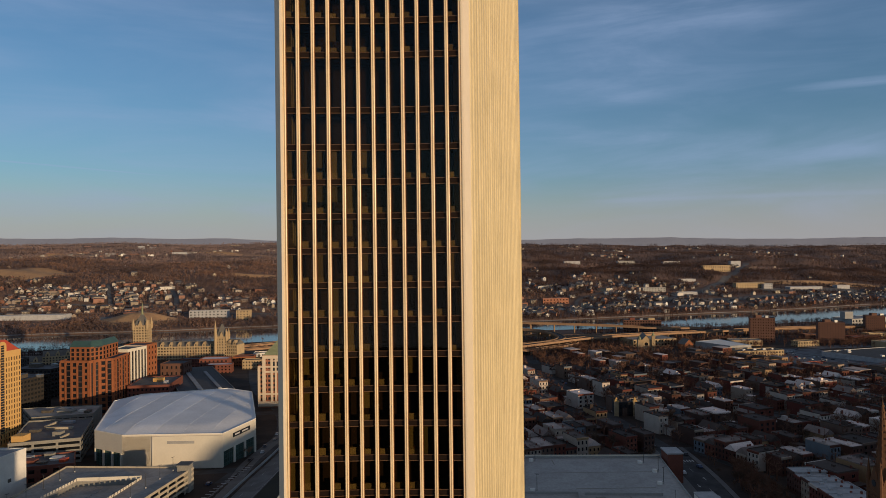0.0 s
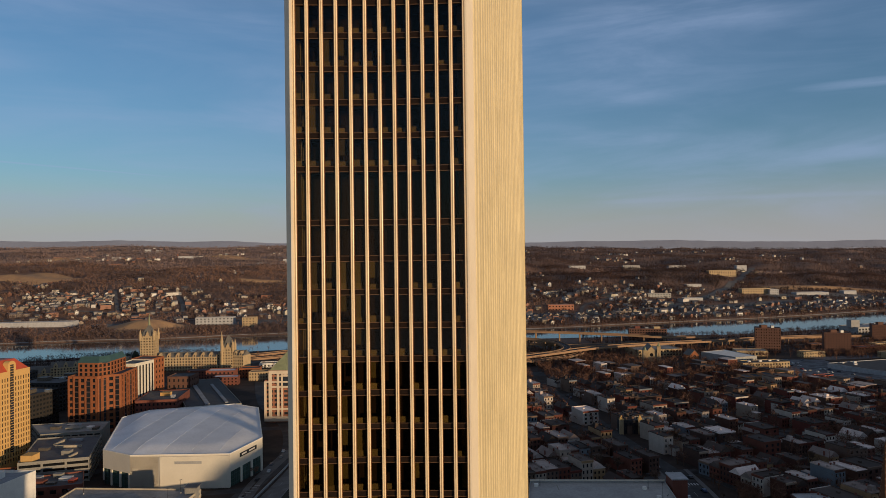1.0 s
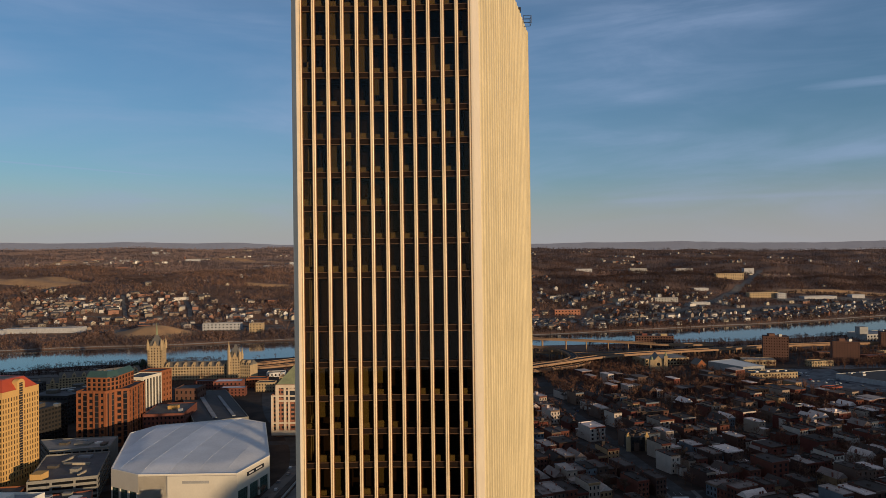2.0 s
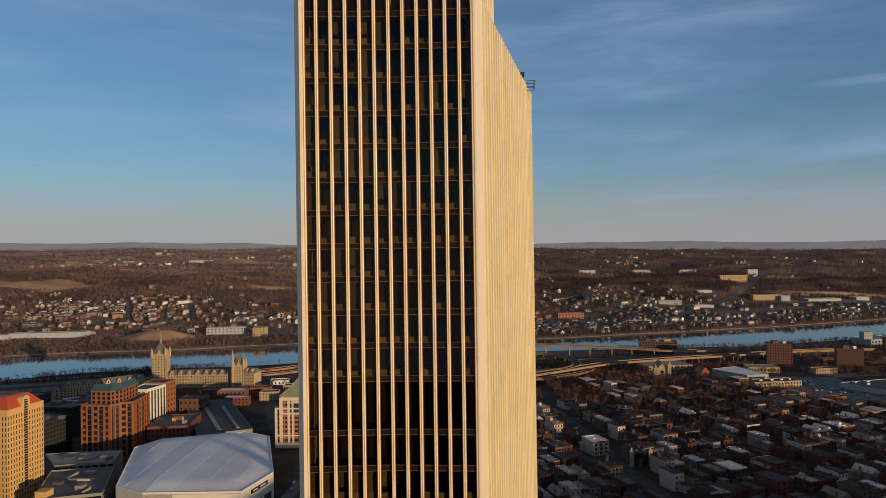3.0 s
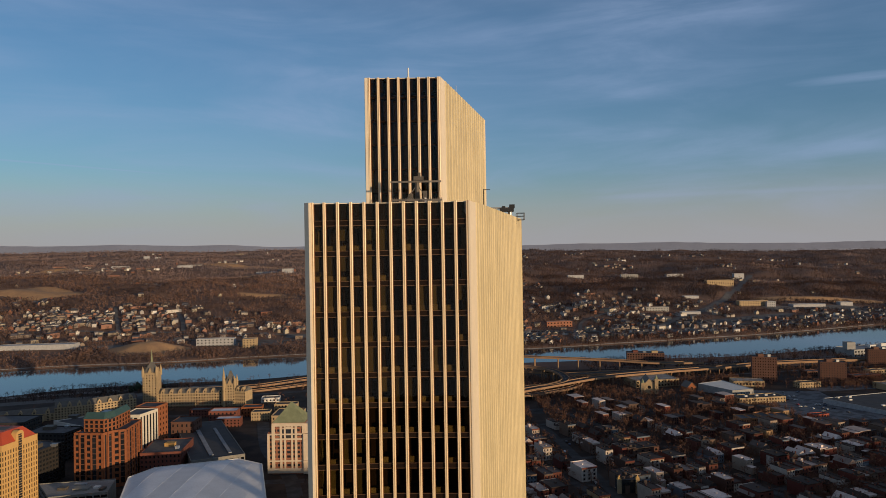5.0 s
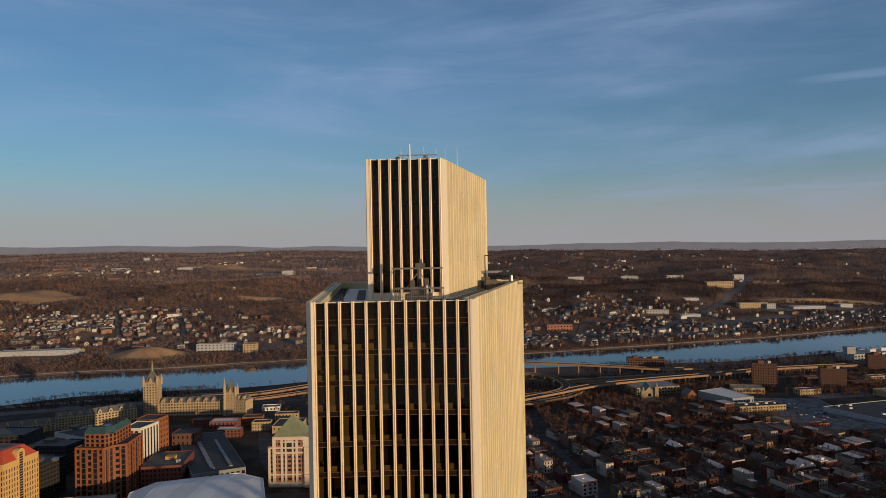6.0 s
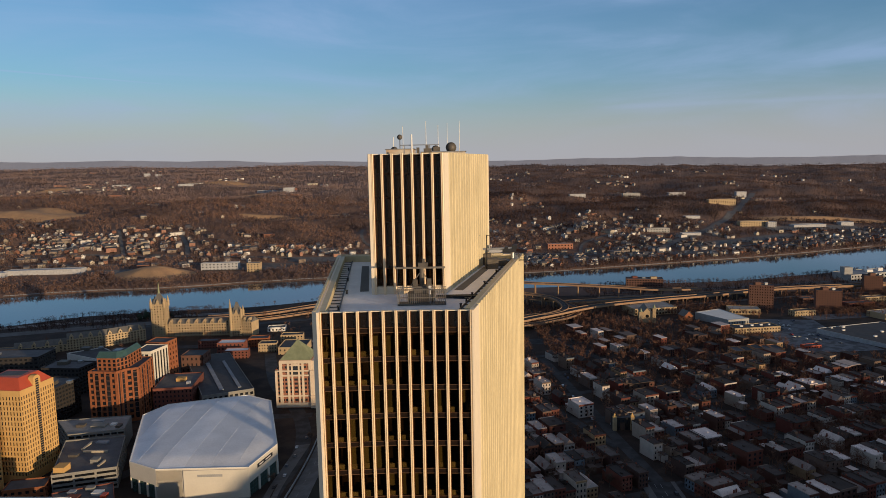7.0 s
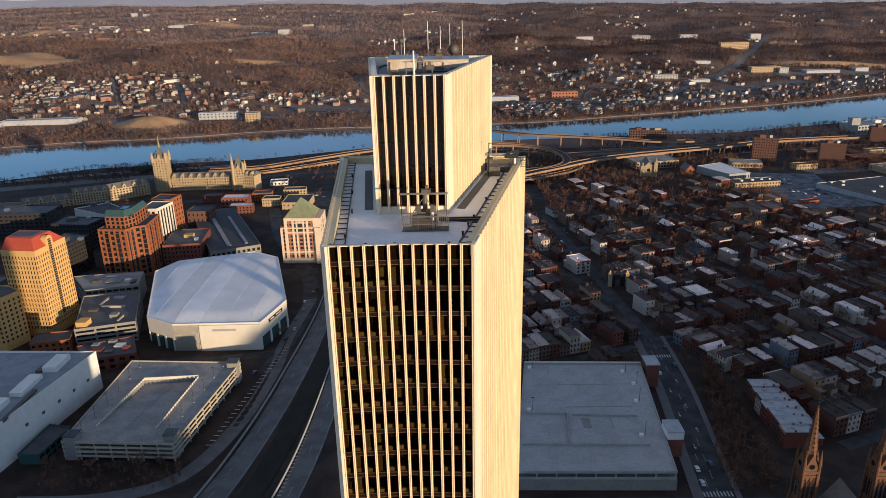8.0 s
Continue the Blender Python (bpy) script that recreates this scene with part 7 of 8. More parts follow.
def gabled(name, x, y, w, d, h, rise, deg, wall, roof, label, category, z0=None):
    ob = thing(name, pose(x, y, (L(x, y) if z0 is None else z0), 0, 0, deg), label, category)
    bm = bmesh.new()
    vs = [bm.verts.new(p) for p in ((-w / 2, 0, -2), (w / 2, 0, -2), (w / 2, 0, h), (0, 0, h + rise), (-w / 2, 0, h), (-w / 2, d, -2), (w / 2, d, -2), (w / 2, d, h), (0, d, h + rise), (-w / 2, d, h))]
    for f in ((0, 1, 2, 3, 4), (9, 8, 7, 6, 5), (1, 6, 7, 2), (5, 0, 4, 9)):
        bm.faces.new([vs[i] for i in f])
    part("walls", bm, M[wall], ob)
    for sx in (-1, 1):
        bm = bmesh.new()
        q = [Vector((sx * (w / 2 + 0.5), -0.4, h - 0.4)), Vector((0, -0.4, h + rise + 0.1)), Vector((0, d + 0.4, h + rise + 0.1)), Vector((sx * (w / 2 + 0.5), d + 0.4, h - 0.4))]
        lo, hi = [bm.verts.new(p) for p in q], [bm.verts.new(p + Vector((0, 0, 0.35))) for p in q]
        bm.faces.new(hi), bm.faces.new(lo[::-1])
        for i in range(4):
            bm.faces.new((lo[i], lo[(i + 1) % 4], hi[(i + 1) % 4], hi[i]))
        bmesh.ops.recalc_face_normals(bm, faces=bm.faces)
        part("roof_slope", bm, M[roof], ob)
    bm = bmesh.new()
    tube(bm, (0, -0.06, h * 0.75), (0, 0.1, h * 0.75), min(2.2, w * 0.16), min(2.2, w * 0.16), 12)
    part("round_window", bm, M["winglass"], ob)
    return ob


ch = gabled("church", 262, 790, 14, 32, 11, 8, -8, "stone", "slate", "pale stone church with twin front towers", "church")
for x, hh in ((-8, 14), (8.5, 19)):
    part("tower", boxes((x - 2.1, x + 2.1, -2.0, 2.6, -2, hh), (x - 2.4, x + 2.4, -2.3, 2.9, hh - 1, hh)), M["stone"], ch, "square church tower")
    bm = bmesh.new()
    tube(bm, (x, 0.3, hh), (x, 0.3, hh + 5), 2.0, 0.1, 8)
    part("tower_cap", bm, M["greenroof"], ch, "green copper cap")
gabled("brick_chapel", 316, 792, 12, 16, 7, 6, 10, "orangebrick", "slate", "small orange brick gabled house", "house")


# ---- cathedral spires in the foreground ----
SPIRE_A, SPIRE_B = (141.0, 135.4), (168.0, 134.4)


def build_spire(x, y):
    z0 = L(x, y) - 1
    ob = thing("church_spire", pose(x, y, z0), "brown sandstone gothic spire with pinnacles and openwork belfry", "church spire", "twin spires of the cathedral")
    top = 63.7 - z0
    part("tower_shaft", boxes((-3.0, 3.0, -3.0, 3.0, 0, 37)), M["sandstone"], ob)
    for e in range(4):
        q = Matrix.Rotation(math.pi / 2 * e, 4, "Z")
        for z_a, z_b, cols, half in ((8, 18, (-1.3, 1.3), 0.55), (24.5, 32.5, (-1.6, 0.0, 1.6), 0.5)):
            for c in cols:
                bm = bmesh.new()
                pts = [(c - half, z_a), (c + half, z_a), (c + half, z_b - 1.2), (c, z_b), (c - half, z_b - 1.2)]
                fr, bk = [[bm.verts.new(q @ Vector((px, yy, pz))) for px, pz in pts] for yy in (-3.06, -2.9)]
                bm.faces.new(fr), bm.faces.new(bk[::-1])
                for i in range(5):
                    bm.faces.new((fr[(i + 1) % 5], fr[i], bk[i], bk[(i + 1) % 5]))
                part("lancet", bm, M["winglass"], ob, "dark pointed belfry opening")
                bm = bmesh.new()
                for sx in (-1, 1):
                    a, b = q @ Vector((c + sx * (half + 0.2), -3.12, z_b - 1.4)), q @ Vector((c, -3.12, z_b + 1.5))
                    tube(bm, a, b, 0.17, 0.13, 5)
                part("hood_mould", bm, M["sandstone"], ob)
        for c in (-2.75, 2.75):
            bm = bmesh.new()
            box(bm, c - 0.5, c + 0.5, -3.9, -2.9, 0, 22, q), box(bm, c - 0.42, c + 0.42, -3.55, -2.9, 22, 35.5, q)
            part("buttress", bm, M["sandstone"], ob)
        for z_a, z_b, o in ((20.8, 22.2, -3.35), (22.8, 23.6, -3.2), (34.6, 35.4, -3.3), (36.2, 37.2, -3.4)):
            bm = bmesh.new()
            box(bm, -3.1, 3.1, o, -2.95, z_a, z_b, q)
            part("string_course", bm, M["sandstone"], ob)
        bm = bmesh.new()
        vs = [bm.verts.new(q @ Vector(p)) for p in ((-2.2, -3.1, 37.1), (2.2, -3.1, 37.1), (2.2, -3.1, 39.2), (0, -3.0, 44.5), (-2.2, -3.1, 39.2), (-2.2, -1.8, 37.1), (2.2, -1.8, 37.1), (2.2, -1.8, 39.2), (0, -1.7, 44.5), (-2.2, -1.8, 39.2))]
        for f in ((0, 1, 2, 3, 4), (9, 8, 7, 6, 5), (1, 6, 7, 2), (2, 7, 8, 3), (3, 8, 9, 4), (4, 9, 5, 0)):
            bm.faces.new([vs[i] for i in f])
        part("gablet", bm, M["sandstone"], ob)
        bm = bmesh.new()
        a, b = q @ Vector((0, -3.2, 39.2)), q @ Vector((0, -3.0, 39.2))
        tube(bm, a, b, 1.05, 1.05, 14)
        part("round_window", bm, M["winglass"], ob, "dark round window under the gable")
        bm = bmesh.new()
        c = q @ Vector((-2.85, -2.85, 0))
        tube(bm, (c.x, c.y, 33), (c.x, c.y, 40), 0.72, 0.66, 8), tube(bm, (c.x, c.y, 40), (c.x, c.y, 46.5), 0.8, 0.05, 8)
        part("pinnacle", bm, M["sandstone"], ob)
    bm = bmesh.new()
    tube(bm, (0, 0, 37), (0, 0, 41.2), 2.9, 2.75, 8)
    part("drum", bm, M["sandstone"], ob)
    bm = bmesh.new()
    tube(bm, (0, 0, 41), (0, 0, top), 2.8, 0.12, 8)
    part("spire", bm, M["sandstone"], ob)
    bm = bmesh.new()
    for i in range(8):
        a = math.pi / 4 * i
        for k in range(12):
            t = k / 12
            r, z = 2.82 * (1 - t) + 0.12, 41 + (top - 41) * t
            box(bm, r * math.cos(a) - 0.14, r * math.cos(a) + 0.14, r * math.sin(a) - 0.14, r * math.sin(a) + 0.14, z, z + 0.5)
    part("crocket", bm, M["sandstone"], ob)
    bm = bmesh.new()
    tube(bm, (0, 0, top - 0.5), (0, 0, top + 1.8), 0.09, 0.05, 6), box(bm, -0.5, 0.5, -0.06, 0.06, top + 0.9, top + 1.05)
    part("cross", bm, M["rail"], ob)


build_spire(*SPIRE_A)
build_spire(*SPIRE_B)
gabled("nave", (SPIRE_A[0] + SPIRE_B[0]) / 2, SPIRE_A[1] - 42, 13, 42, 20, 9.5, 0, "brownstone", "slate", "slate roof of the nave between the spires", "church")


# ---- across the river ----
def far_edge(x):
    return np.interp(x, FAR_X, FAR_Y)


def in_view(x, y, margin=60):
    return np.abs(x - 7) < 0.655 * (y + 87) + margin


FIELDS = [(-1190, 1905, 170, 88), (-560, 1245, 78, 52), (-480, 1860, 90, 30), (1090, 1935, 200, 34), (-880, 2990, 270, 50), (-1450, 2500, 140, 40), (-700, 2500, 90, 24)]


def field_at(x, y):
    out = np.zeros(np.shape(x), bool)
    for a, b, c, d in FIELDS:
        out |= ((x - a) / c) ** 2 + ((y - b) / d) ** 2 < 1
    return out


def town_share(x, y):
    """How much of the land is built over."""
    d = y - far_edge(x)
    left = np.exp(-(((x + 790) / 230) ** 2 + ((y - 1490) / 120) ** 2)) * 1.2
    mid = np.exp(-(((x + 330) / 210) ** 2 + ((y - 1430) / 60) ** 2)) * 0.9
    up = np.exp(-(((x - 20) / 120) ** 2 + ((y - 1620) / 150) ** 2)) * 0.8
    right = np.where(x > 120, np.exp(-((d - 110) / 95) ** 2) * 1.0, 0)
    right2 = np.exp(-(((x - 480) / 230) ** 2 + ((y - 1650) / 190) ** 2)) * 0.55
    far = np.where(waves(x, y, 420, 21) > 0.85, 0.40, 0.006) * smooth(d, 350, 600)
    back = np.exp(-(((x + 1330) / 230) ** 2 + ((y - 2560) / 110) ** 2)) * 0.6
    return np.clip(np.maximum.reduce([left, mid, up, right, right2, back, far]), 0, 1) * (d > 28)


def scatter(n, y0, y1, power=1.0):
    y = y0 + (y1 - y0) * rng.random(n) ** power
    x = 7 + (rng.random(n) * 2 - 1) * (0.655 * (y + 87) + 60)
    return x, y


def clump_mesh(name, x, y, size, tall, mat):
    """Rough tree heads: six-sided, with a ragged outline, in one mesh."""
    n = len(x)
    z = land(x, y)
    ang = np.linspace(0, 2 * np.pi, 6, endpoint=False)
    verts = np.zeros((n, 14, 3))
    for ring, (rr, hh) in enumerate(((0.62, 0.16), (1.0, 0.52))):
        jit = 0.62 + 0.7 * rng.random((n, 6))
        ph = rng.random((n, 1)) * 2
        verts[:, ring * 6:ring * 6 + 6, 0] = np.cos(ang + ph) * rr * jit * size[:, None]
        verts[:, ring * 6:ring * 6 + 6, 1] = np.sin(ang + ph) * rr * jit * size[:, None]
        verts[:, ring * 6:ring * 6 + 6, 2] = tall[:, None] * (hh + 0.22 * (rng.random((n, 6)) - 0.5))
    verts[:, 12, 2] = -0.5
    verts[:, 13] = np.stack([(rng.random(n) - 0.5) * size * 0.7, (rng.random(n) - 0.5) * size * 0.7, tall * (0.85 + 0.3 * rng.random(n))], 1)
    verts += np.stack([x, y, z], 1)[:, None]
    f = []
    for i in range(6):
        j = (i + 1) % 6
        f += [(i, j, 6 + j), (i, 6 + j, 6 + i), (6 + i, 6 + j, 13)]
    faces = (np.array(f)[None] + np.arange(n)[:, None, None] * 14).reshape(-1, 3)
    me = fast_mesh(name, verts.reshape(-1, 3), faces, mat)
    me.polygons.foreach_set("use_smooth", np.ones(len(faces), bool))
    return me


FAR_BLOCKS = [
    ("long_shed", -850, 1240, 140, 24, 9, "white", "long white metal industrial shed"), ("long_shed", -930, 1215, 90, 26, 8, "white", "wide white metal industrial shed"), ("apartment_block", -484, 1285, 72, 15, 14, "white", "new white apartment block"),
    ("tan_block", -388, 1270, 24, 20, 17, "stone", "tan block under construction with green cladding"), ("brick_block", 235, 1476, 58, 16, 11, "pinkbrick", "long brick block in the far town"), ("plant", 800, 1790, 80, 24, 13, "stone", "brick plant across the river"),
    ("plant", 872, 1786, 40, 24, 18, "white", "white plant building with a tall block"), ("long_shed", 950, 1800, 150, 30, 9, "white", "long pale metal shed across the river"), ("long_shed", 1100, 1840, 60, 24, 12, "white", "pale metal shed by the river"),
    ("school", 845, 2140, 90, 24, 16, "stone", "tan school building on the hill"), ("white_block", 1045, 2410, 60, 20, 24, "white", "white office block on the hill"), ("white_block", 800, 2400, 100, 24, 14, "white", "pale low block on the hill"),
    ("white_block", -730, 2640, 110, 30, 14, "white", "pale sheds on the far slope"), ("white_block", -590, 2480, 60, 24, 26, "white", "white block on the far hill"), ("white_block", -1540, 3500, 40, 20, 22, "white", "white tanks on the far ridge"), ("white_block", -1480, 3500, 36, 20, 22, "white", "white tanks on the far ridge"),
    ("white_block", -1350, 2750, 100, 26, 10, "white", "pale sheds on the far slope"), ("white_block", -1060, 2700, 80, 26, 10, "white", "pale sheds on the far slope"), ("brick_block", 620, 2330, 60, 20, 16, "concrete", "grey block on the far hill"), ("white_block", 430, 2300, 90, 22, 10, "white", "pale metal shed on the hill"),
    ("long_shed", 90, 1440, 70, 18, 8, "white", "white metal shed behind the far bank"), ("brick_block", 520, 1690, 60, 18, 9, "concrete", "grey metal shed in the far town"), ("long_shed", 600, 1660, 80, 20, 8, "white", "white metal shed in the far town"), ("long_shed", 690, 1900, 70, 22, 8, "white", "white metal shed in the far town"),
    ("brick_block", -150, 1490, 70, 16, 8, "stone", "tan block beside the far road"),
]
FAR_ROADS = [([(-1000, 1310), (-900, 1315), (-700, 1335), (-480, 1340), (-250, 1345), (0, 1360)], 12), ([(-950, 1400), (-700, 1410), (-430, 1400), (-100, 1410), (120, 1400)], 9),
             ([(500, 1500), (590, 1620), (751, 1818), (900, 2060), (1050, 2330), (1140, 2500)], 20), ([(560, 1440), (700, 1530), (900, 1620), (1150, 1720)], 10), ([(-560, 1420), (-590, 1500), (-640, 1600)], 9), ([(-700, 1420), (-740, 1500), (-800, 1620)], 8),
             ([(0, 1380), (60, 1420), (160, 1430), (330, 1420), (520, 1450)], 12), ([(-120, 1420), (-190, 1560), (-210, 1700)], 8), ([(300, 1430), (330, 1540), (420, 1640)], 8)]
FAR_YARDS = [([(-480, 1300), (-390, 1308), (-320, 1316)], 40), ([(-720, 1262), (-640, 1275), (-600, 1290)], 36), ([(-330, 1384), (-150, 1382), (-20, 1384)], 34), ([(640, 1560), (760, 1620), (900, 1690)], 44), ([(860, 1770), (1000, 1800), (1150, 1830)], 50)]


def near_road(x, y):
    """True where a road, yard or building of the far side needs open ground."""
    out = np.zeros(np.shape(x), bool)
    for path, w in FAR_ROADS + FAR_YARDS:
        for (ax, ay), (bx, by) in zip(path, path[1:]):
            t = np.clip(((x - ax) * (bx - ax) + (y - ay) * (by - ay)) / ((bx - ax) ** 2 + (by - ay) ** 2), 0, 1)
            out |= np.hypot(x - ax - t * (bx - ax), y - ay - t * (by - ay)) < w / 2 + 5
    for _, bx, by, w, d, *_ in FAR_BLOCKS:
        out |= (x > bx - 8) & (x < bx + w + 8) & (y > by - 34) & (y < by + d + w * 0.12 + 6)
    return out


def feather_mesh(name, x, y, h, k, width, mat):
    """Bare tree heads far off: each a loose ball of twig sprays over a thin stem."""
    n = len(x)
    base = np.stack([x, y, land(x, y) - 0.3], 1)
    verts = np.zeros((n, k, 3, 3))
    for i in range(k):
        if i == 0:
            w = h * 0.05
            verts[:, 0] = base[:, None] + np.stack([np.stack([-w, w * 0, w * 0], 1), np.stack([w, w * 0, w * 0], 1), np.stack([w * 0, w * 0, h * 0.8], 1)], 1)
            continue
        c = rng.normal(size=(n, 3))
        c = c / np.linalg.norm(c, axis=1, keepdims=True) * (h * 0.30 * rng.random(n) ** 0.5)[:, None]
        c[:, 2] = c[:, 2] * 1.1 + h * 0.60
        for j in range(3):
            d = rng.normal(size=(n, 3))
            d = d / np.linalg.norm(d, axis=1, keepdims=True) * (h * width * (0.7 + 0.8 * rng.random(n)))[:, None]
            verts[:, i, j] = base + c + d
    return fast_mesh(name, verts.reshape(-1, 3), np.arange(n * k * 3).reshape(-1, 3), mat)


def build_far_woods():
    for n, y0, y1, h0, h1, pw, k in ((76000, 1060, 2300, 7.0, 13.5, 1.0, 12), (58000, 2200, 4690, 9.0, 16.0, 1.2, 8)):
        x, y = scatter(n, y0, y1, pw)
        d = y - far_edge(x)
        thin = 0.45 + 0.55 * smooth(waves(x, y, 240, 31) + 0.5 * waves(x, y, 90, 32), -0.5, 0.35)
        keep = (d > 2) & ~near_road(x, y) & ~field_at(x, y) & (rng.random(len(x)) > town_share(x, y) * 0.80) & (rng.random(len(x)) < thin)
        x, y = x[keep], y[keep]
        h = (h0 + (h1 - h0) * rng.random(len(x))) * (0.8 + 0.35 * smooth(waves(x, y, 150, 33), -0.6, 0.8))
        # share of dimmed trees grows to the right, where the hills look dim
        dimmed = waves(x, y, 520, 41) * 0.45 + 0.9 * smooth(x, -250, 420) + 0.25 * (rng.random(len(x)) - 0.5) > 0.55
        # the farther stand takes the woods colour with haze mixed in
        for sel, mt, lab in ((~dimmed, "woods" if y1 < 3000 else "farwoods", "bare brown winter woods on the hills"), (dimmed, "darkwoods", "bare winter woods darkened towards the right-hand hills")):
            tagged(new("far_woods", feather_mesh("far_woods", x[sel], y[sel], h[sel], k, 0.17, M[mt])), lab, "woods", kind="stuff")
    # wooded near bank
    x, y = scatter(2600, 780, 1240)
    ny = np.interp(x, NEAR_X, NEAR_Y)
    keep = (y < ny - 4) & (y > ny - 34) & (rng.random(len(x)) < 0.75) & ((x < -60) | (x > 230))
    x, y = x[keep], y[keep]
    size = 1.8 + 2.6 * rng.random(len(x))
    tagged(new("bank_woods", feather_mesh("bank_woods", x, y, size * 2.0, 8, 0.22, M["woods"])), "bare scrub along the river bank", "woods", kind="stuff")
    # bare trees between the elevated roads and the water
    x, y = scatter(30000, 800, 1300)
    ny = np.interp(x, NEAR_X, NEAR_Y)
    keep = (y < ny - 6) & (y > ny - 120) & (waves(x, y, 70, 44) > -0.25) & ((x > 230) | (x < -330)) & (np.abs(y - np.interp(x, [90, 300, 520, 860], [768, 890, 985, 1040])) > 16)
    x, y = x[keep], y[keep]
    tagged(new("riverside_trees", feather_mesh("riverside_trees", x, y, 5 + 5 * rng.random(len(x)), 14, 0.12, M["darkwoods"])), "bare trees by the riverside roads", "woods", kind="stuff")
    # thin bare trees that stand out of the far bank
    x, y = scatter(2400, 1060, 1700)
    d = y - far_edge(x)
    keep = (d > 3) & (d < 60)
    x, y = x[keep], y[keep]
    n, k = len(x), 7
    z, h = land(x, y), 9 + 9 * rng.random(n)
    verts, base = np.zeros((n, k, 3, 3)), np.stack([x, y, z], 1)
    for i in range(k):
        a, lean = rng.random(n) * 6.28, (0.0 if i == 0 else 0.5) * rng.random(n)
        low = h * (0.0 if i == 0 else 0.25)
        tip = np.stack([np.cos(a) * lean * h, np.sin(a) * lean * h, h * (1.0 if i == 0 else 0.9)], 1)
        w = 0.35 if i == 0 else 0.28
        verts[:, i, 0] = base + np.stack([x * 0 - w, x * 0, low], 1)
        verts[:, i, 1] = base + np.stack([x * 0 + w, x * 0, low], 1)
        verts[:, i, 2] = base + tip
    me = fast_mesh("bank_saplings", verts.reshape(-1, 3), np.arange(n * k * 3).reshape(-1, 3), M["woods"])
    tagged(new("bank_saplings", me), "thin bare trees on the far bank", "woods", kind="stuff")


build_far_woods()


def build_far_town():
    """Small gabled houses, roof and walls as two joined meshes."""
    n = 60000
    x, y = scatter(n, 1080, 4000, 1.1)
    d = y - far_edge(x)
    keep = (rng.random(n) < town_share(x, y) * np.where(y < 1900, np.where(x > 120, 0.34, 0.40), 0.24)) & ~near_road(x, y) & ~field_at(x, y) & (d > 30)
    x, y = x[keep][:3600], y[keep][:3600]
    n = len(x)
    z = land(x, y)
    w, l, h = 2.8 + 1.8 * rng.random(n), 3.8 + 4.0 * rng.random(n), 4.0 + 3.2 * rng.random(n)
    big = rng.random(n) < 0.06
    w, l = np.where(big, w * 2.6, w), np.where(big, l * 3, l)
    a = rng.random(n) * 0.5 + np.where(rng.random(n) < 0.5, 0.2, 1.77)
    c, s = np.cos(a), np.sin(a)

    def put(px, py, pz):
        return np.stack([x + px * c - py * s, y + px * s + py * c, z + pz], 1)

    rise = np.where(big, 0.5, w * 0.75)
    v = np.stack([put(-w, -l, -2), put(w, -l, -2), put(w, l, -2), put(-w, l, -2), put(-w, -l, h), put(w, -l, h), put(w, l, h), put(-w, l, h), put(w * 0, -l, h + rise), put(w * 0, l, h + rise)], 1)
    quads = np.array([(0, 1, 5, 4), (1, 2, 6, 5), (2, 3, 7, 6), (3, 0, 4, 7)])
    f = (quads[None] + np.arange(n)[:, None, None] * 10).reshape(-1, 4)
    t = (np.array([(4, 5, 8), (6, 7, 9)])[None] + np.arange(n)[:, None, None] * 10).reshape(-1, 3)
    verts = v.reshape(-1, 3)
    me = bpy.data.meshes.new("far_houses")
    me.from_pydata(verts.tolist(), [], f.tolist() + t.tolist())
    me.materials.append(M["farwall"])
    ob = new("far_houses", me)
    tagged(ob, "small pale gabled houses across the river", "houses", kind="stuff")
    e = 1.12
    r = np.stack([put(-w * e, -l * 1.05, h - 0.25), put(w * 0, -l * 1.05, h + rise + 0.15), put(w * 0, l * 1.05, h + rise + 0.15), put(-w * e, l * 1.05, h - 0.25), put(w * e, -l * 1.05, h - 0.25), put(w * e, l * 1.05, h - 0.25)], 1)
    rf = (np.array([(0, 1, 2, 3), (1, 4, 5, 2)])[None] + np.arange(n)[:, None, None] * 6).reshape(-1, 4)
    me = fast_mesh("far_roofs", r.reshape(-1, 3), rf, M["farroof"])
    tagged(new("far_roofs", me), "dark roofs of the far houses", "roofs", kind="stuff")


build_far_town()


def drape(name, cx, cy, rx, ry, mat, label, lift=1.2, hump=0.0):
    """An uneven patch laid on the land."""
    bm = bmesh.new()
    rings, seg = 8, 40
    prev = None
    mid = bm.verts.new((cx, cy, L(cx, cy) + lift + hump))
    for k in range(1, rings + 1):
        row = []
        for i in range(seg):
            a = 2 * math.pi * i / seg
            wob = 1 + 0.12 * math.sin(3 * a + cx) + 0.08 * math.sin(5 * a + cy)
            t = k / rings
            x, y = cx + rx * t * wob * math.cos(a), cy + ry * t * wob * math.sin(a)
            row.append(bm.verts.new((x, y, L(x, y) + (lift if k < rings else -0.5) + hump * float(1 - smooth(t, 0.1, 1.0)))))
        for i in range(seg):
            j = (i + 1) % seg
            bm.faces.new((mid, row[i], row[j]) if prev is None else (prev[i], row[i], row[j], prev[j]))
        prev = row
    for f in bm.faces:
        f.smooth = True
    return tagged(part(name, bm, M[mat]), label, "field", kind="structure")


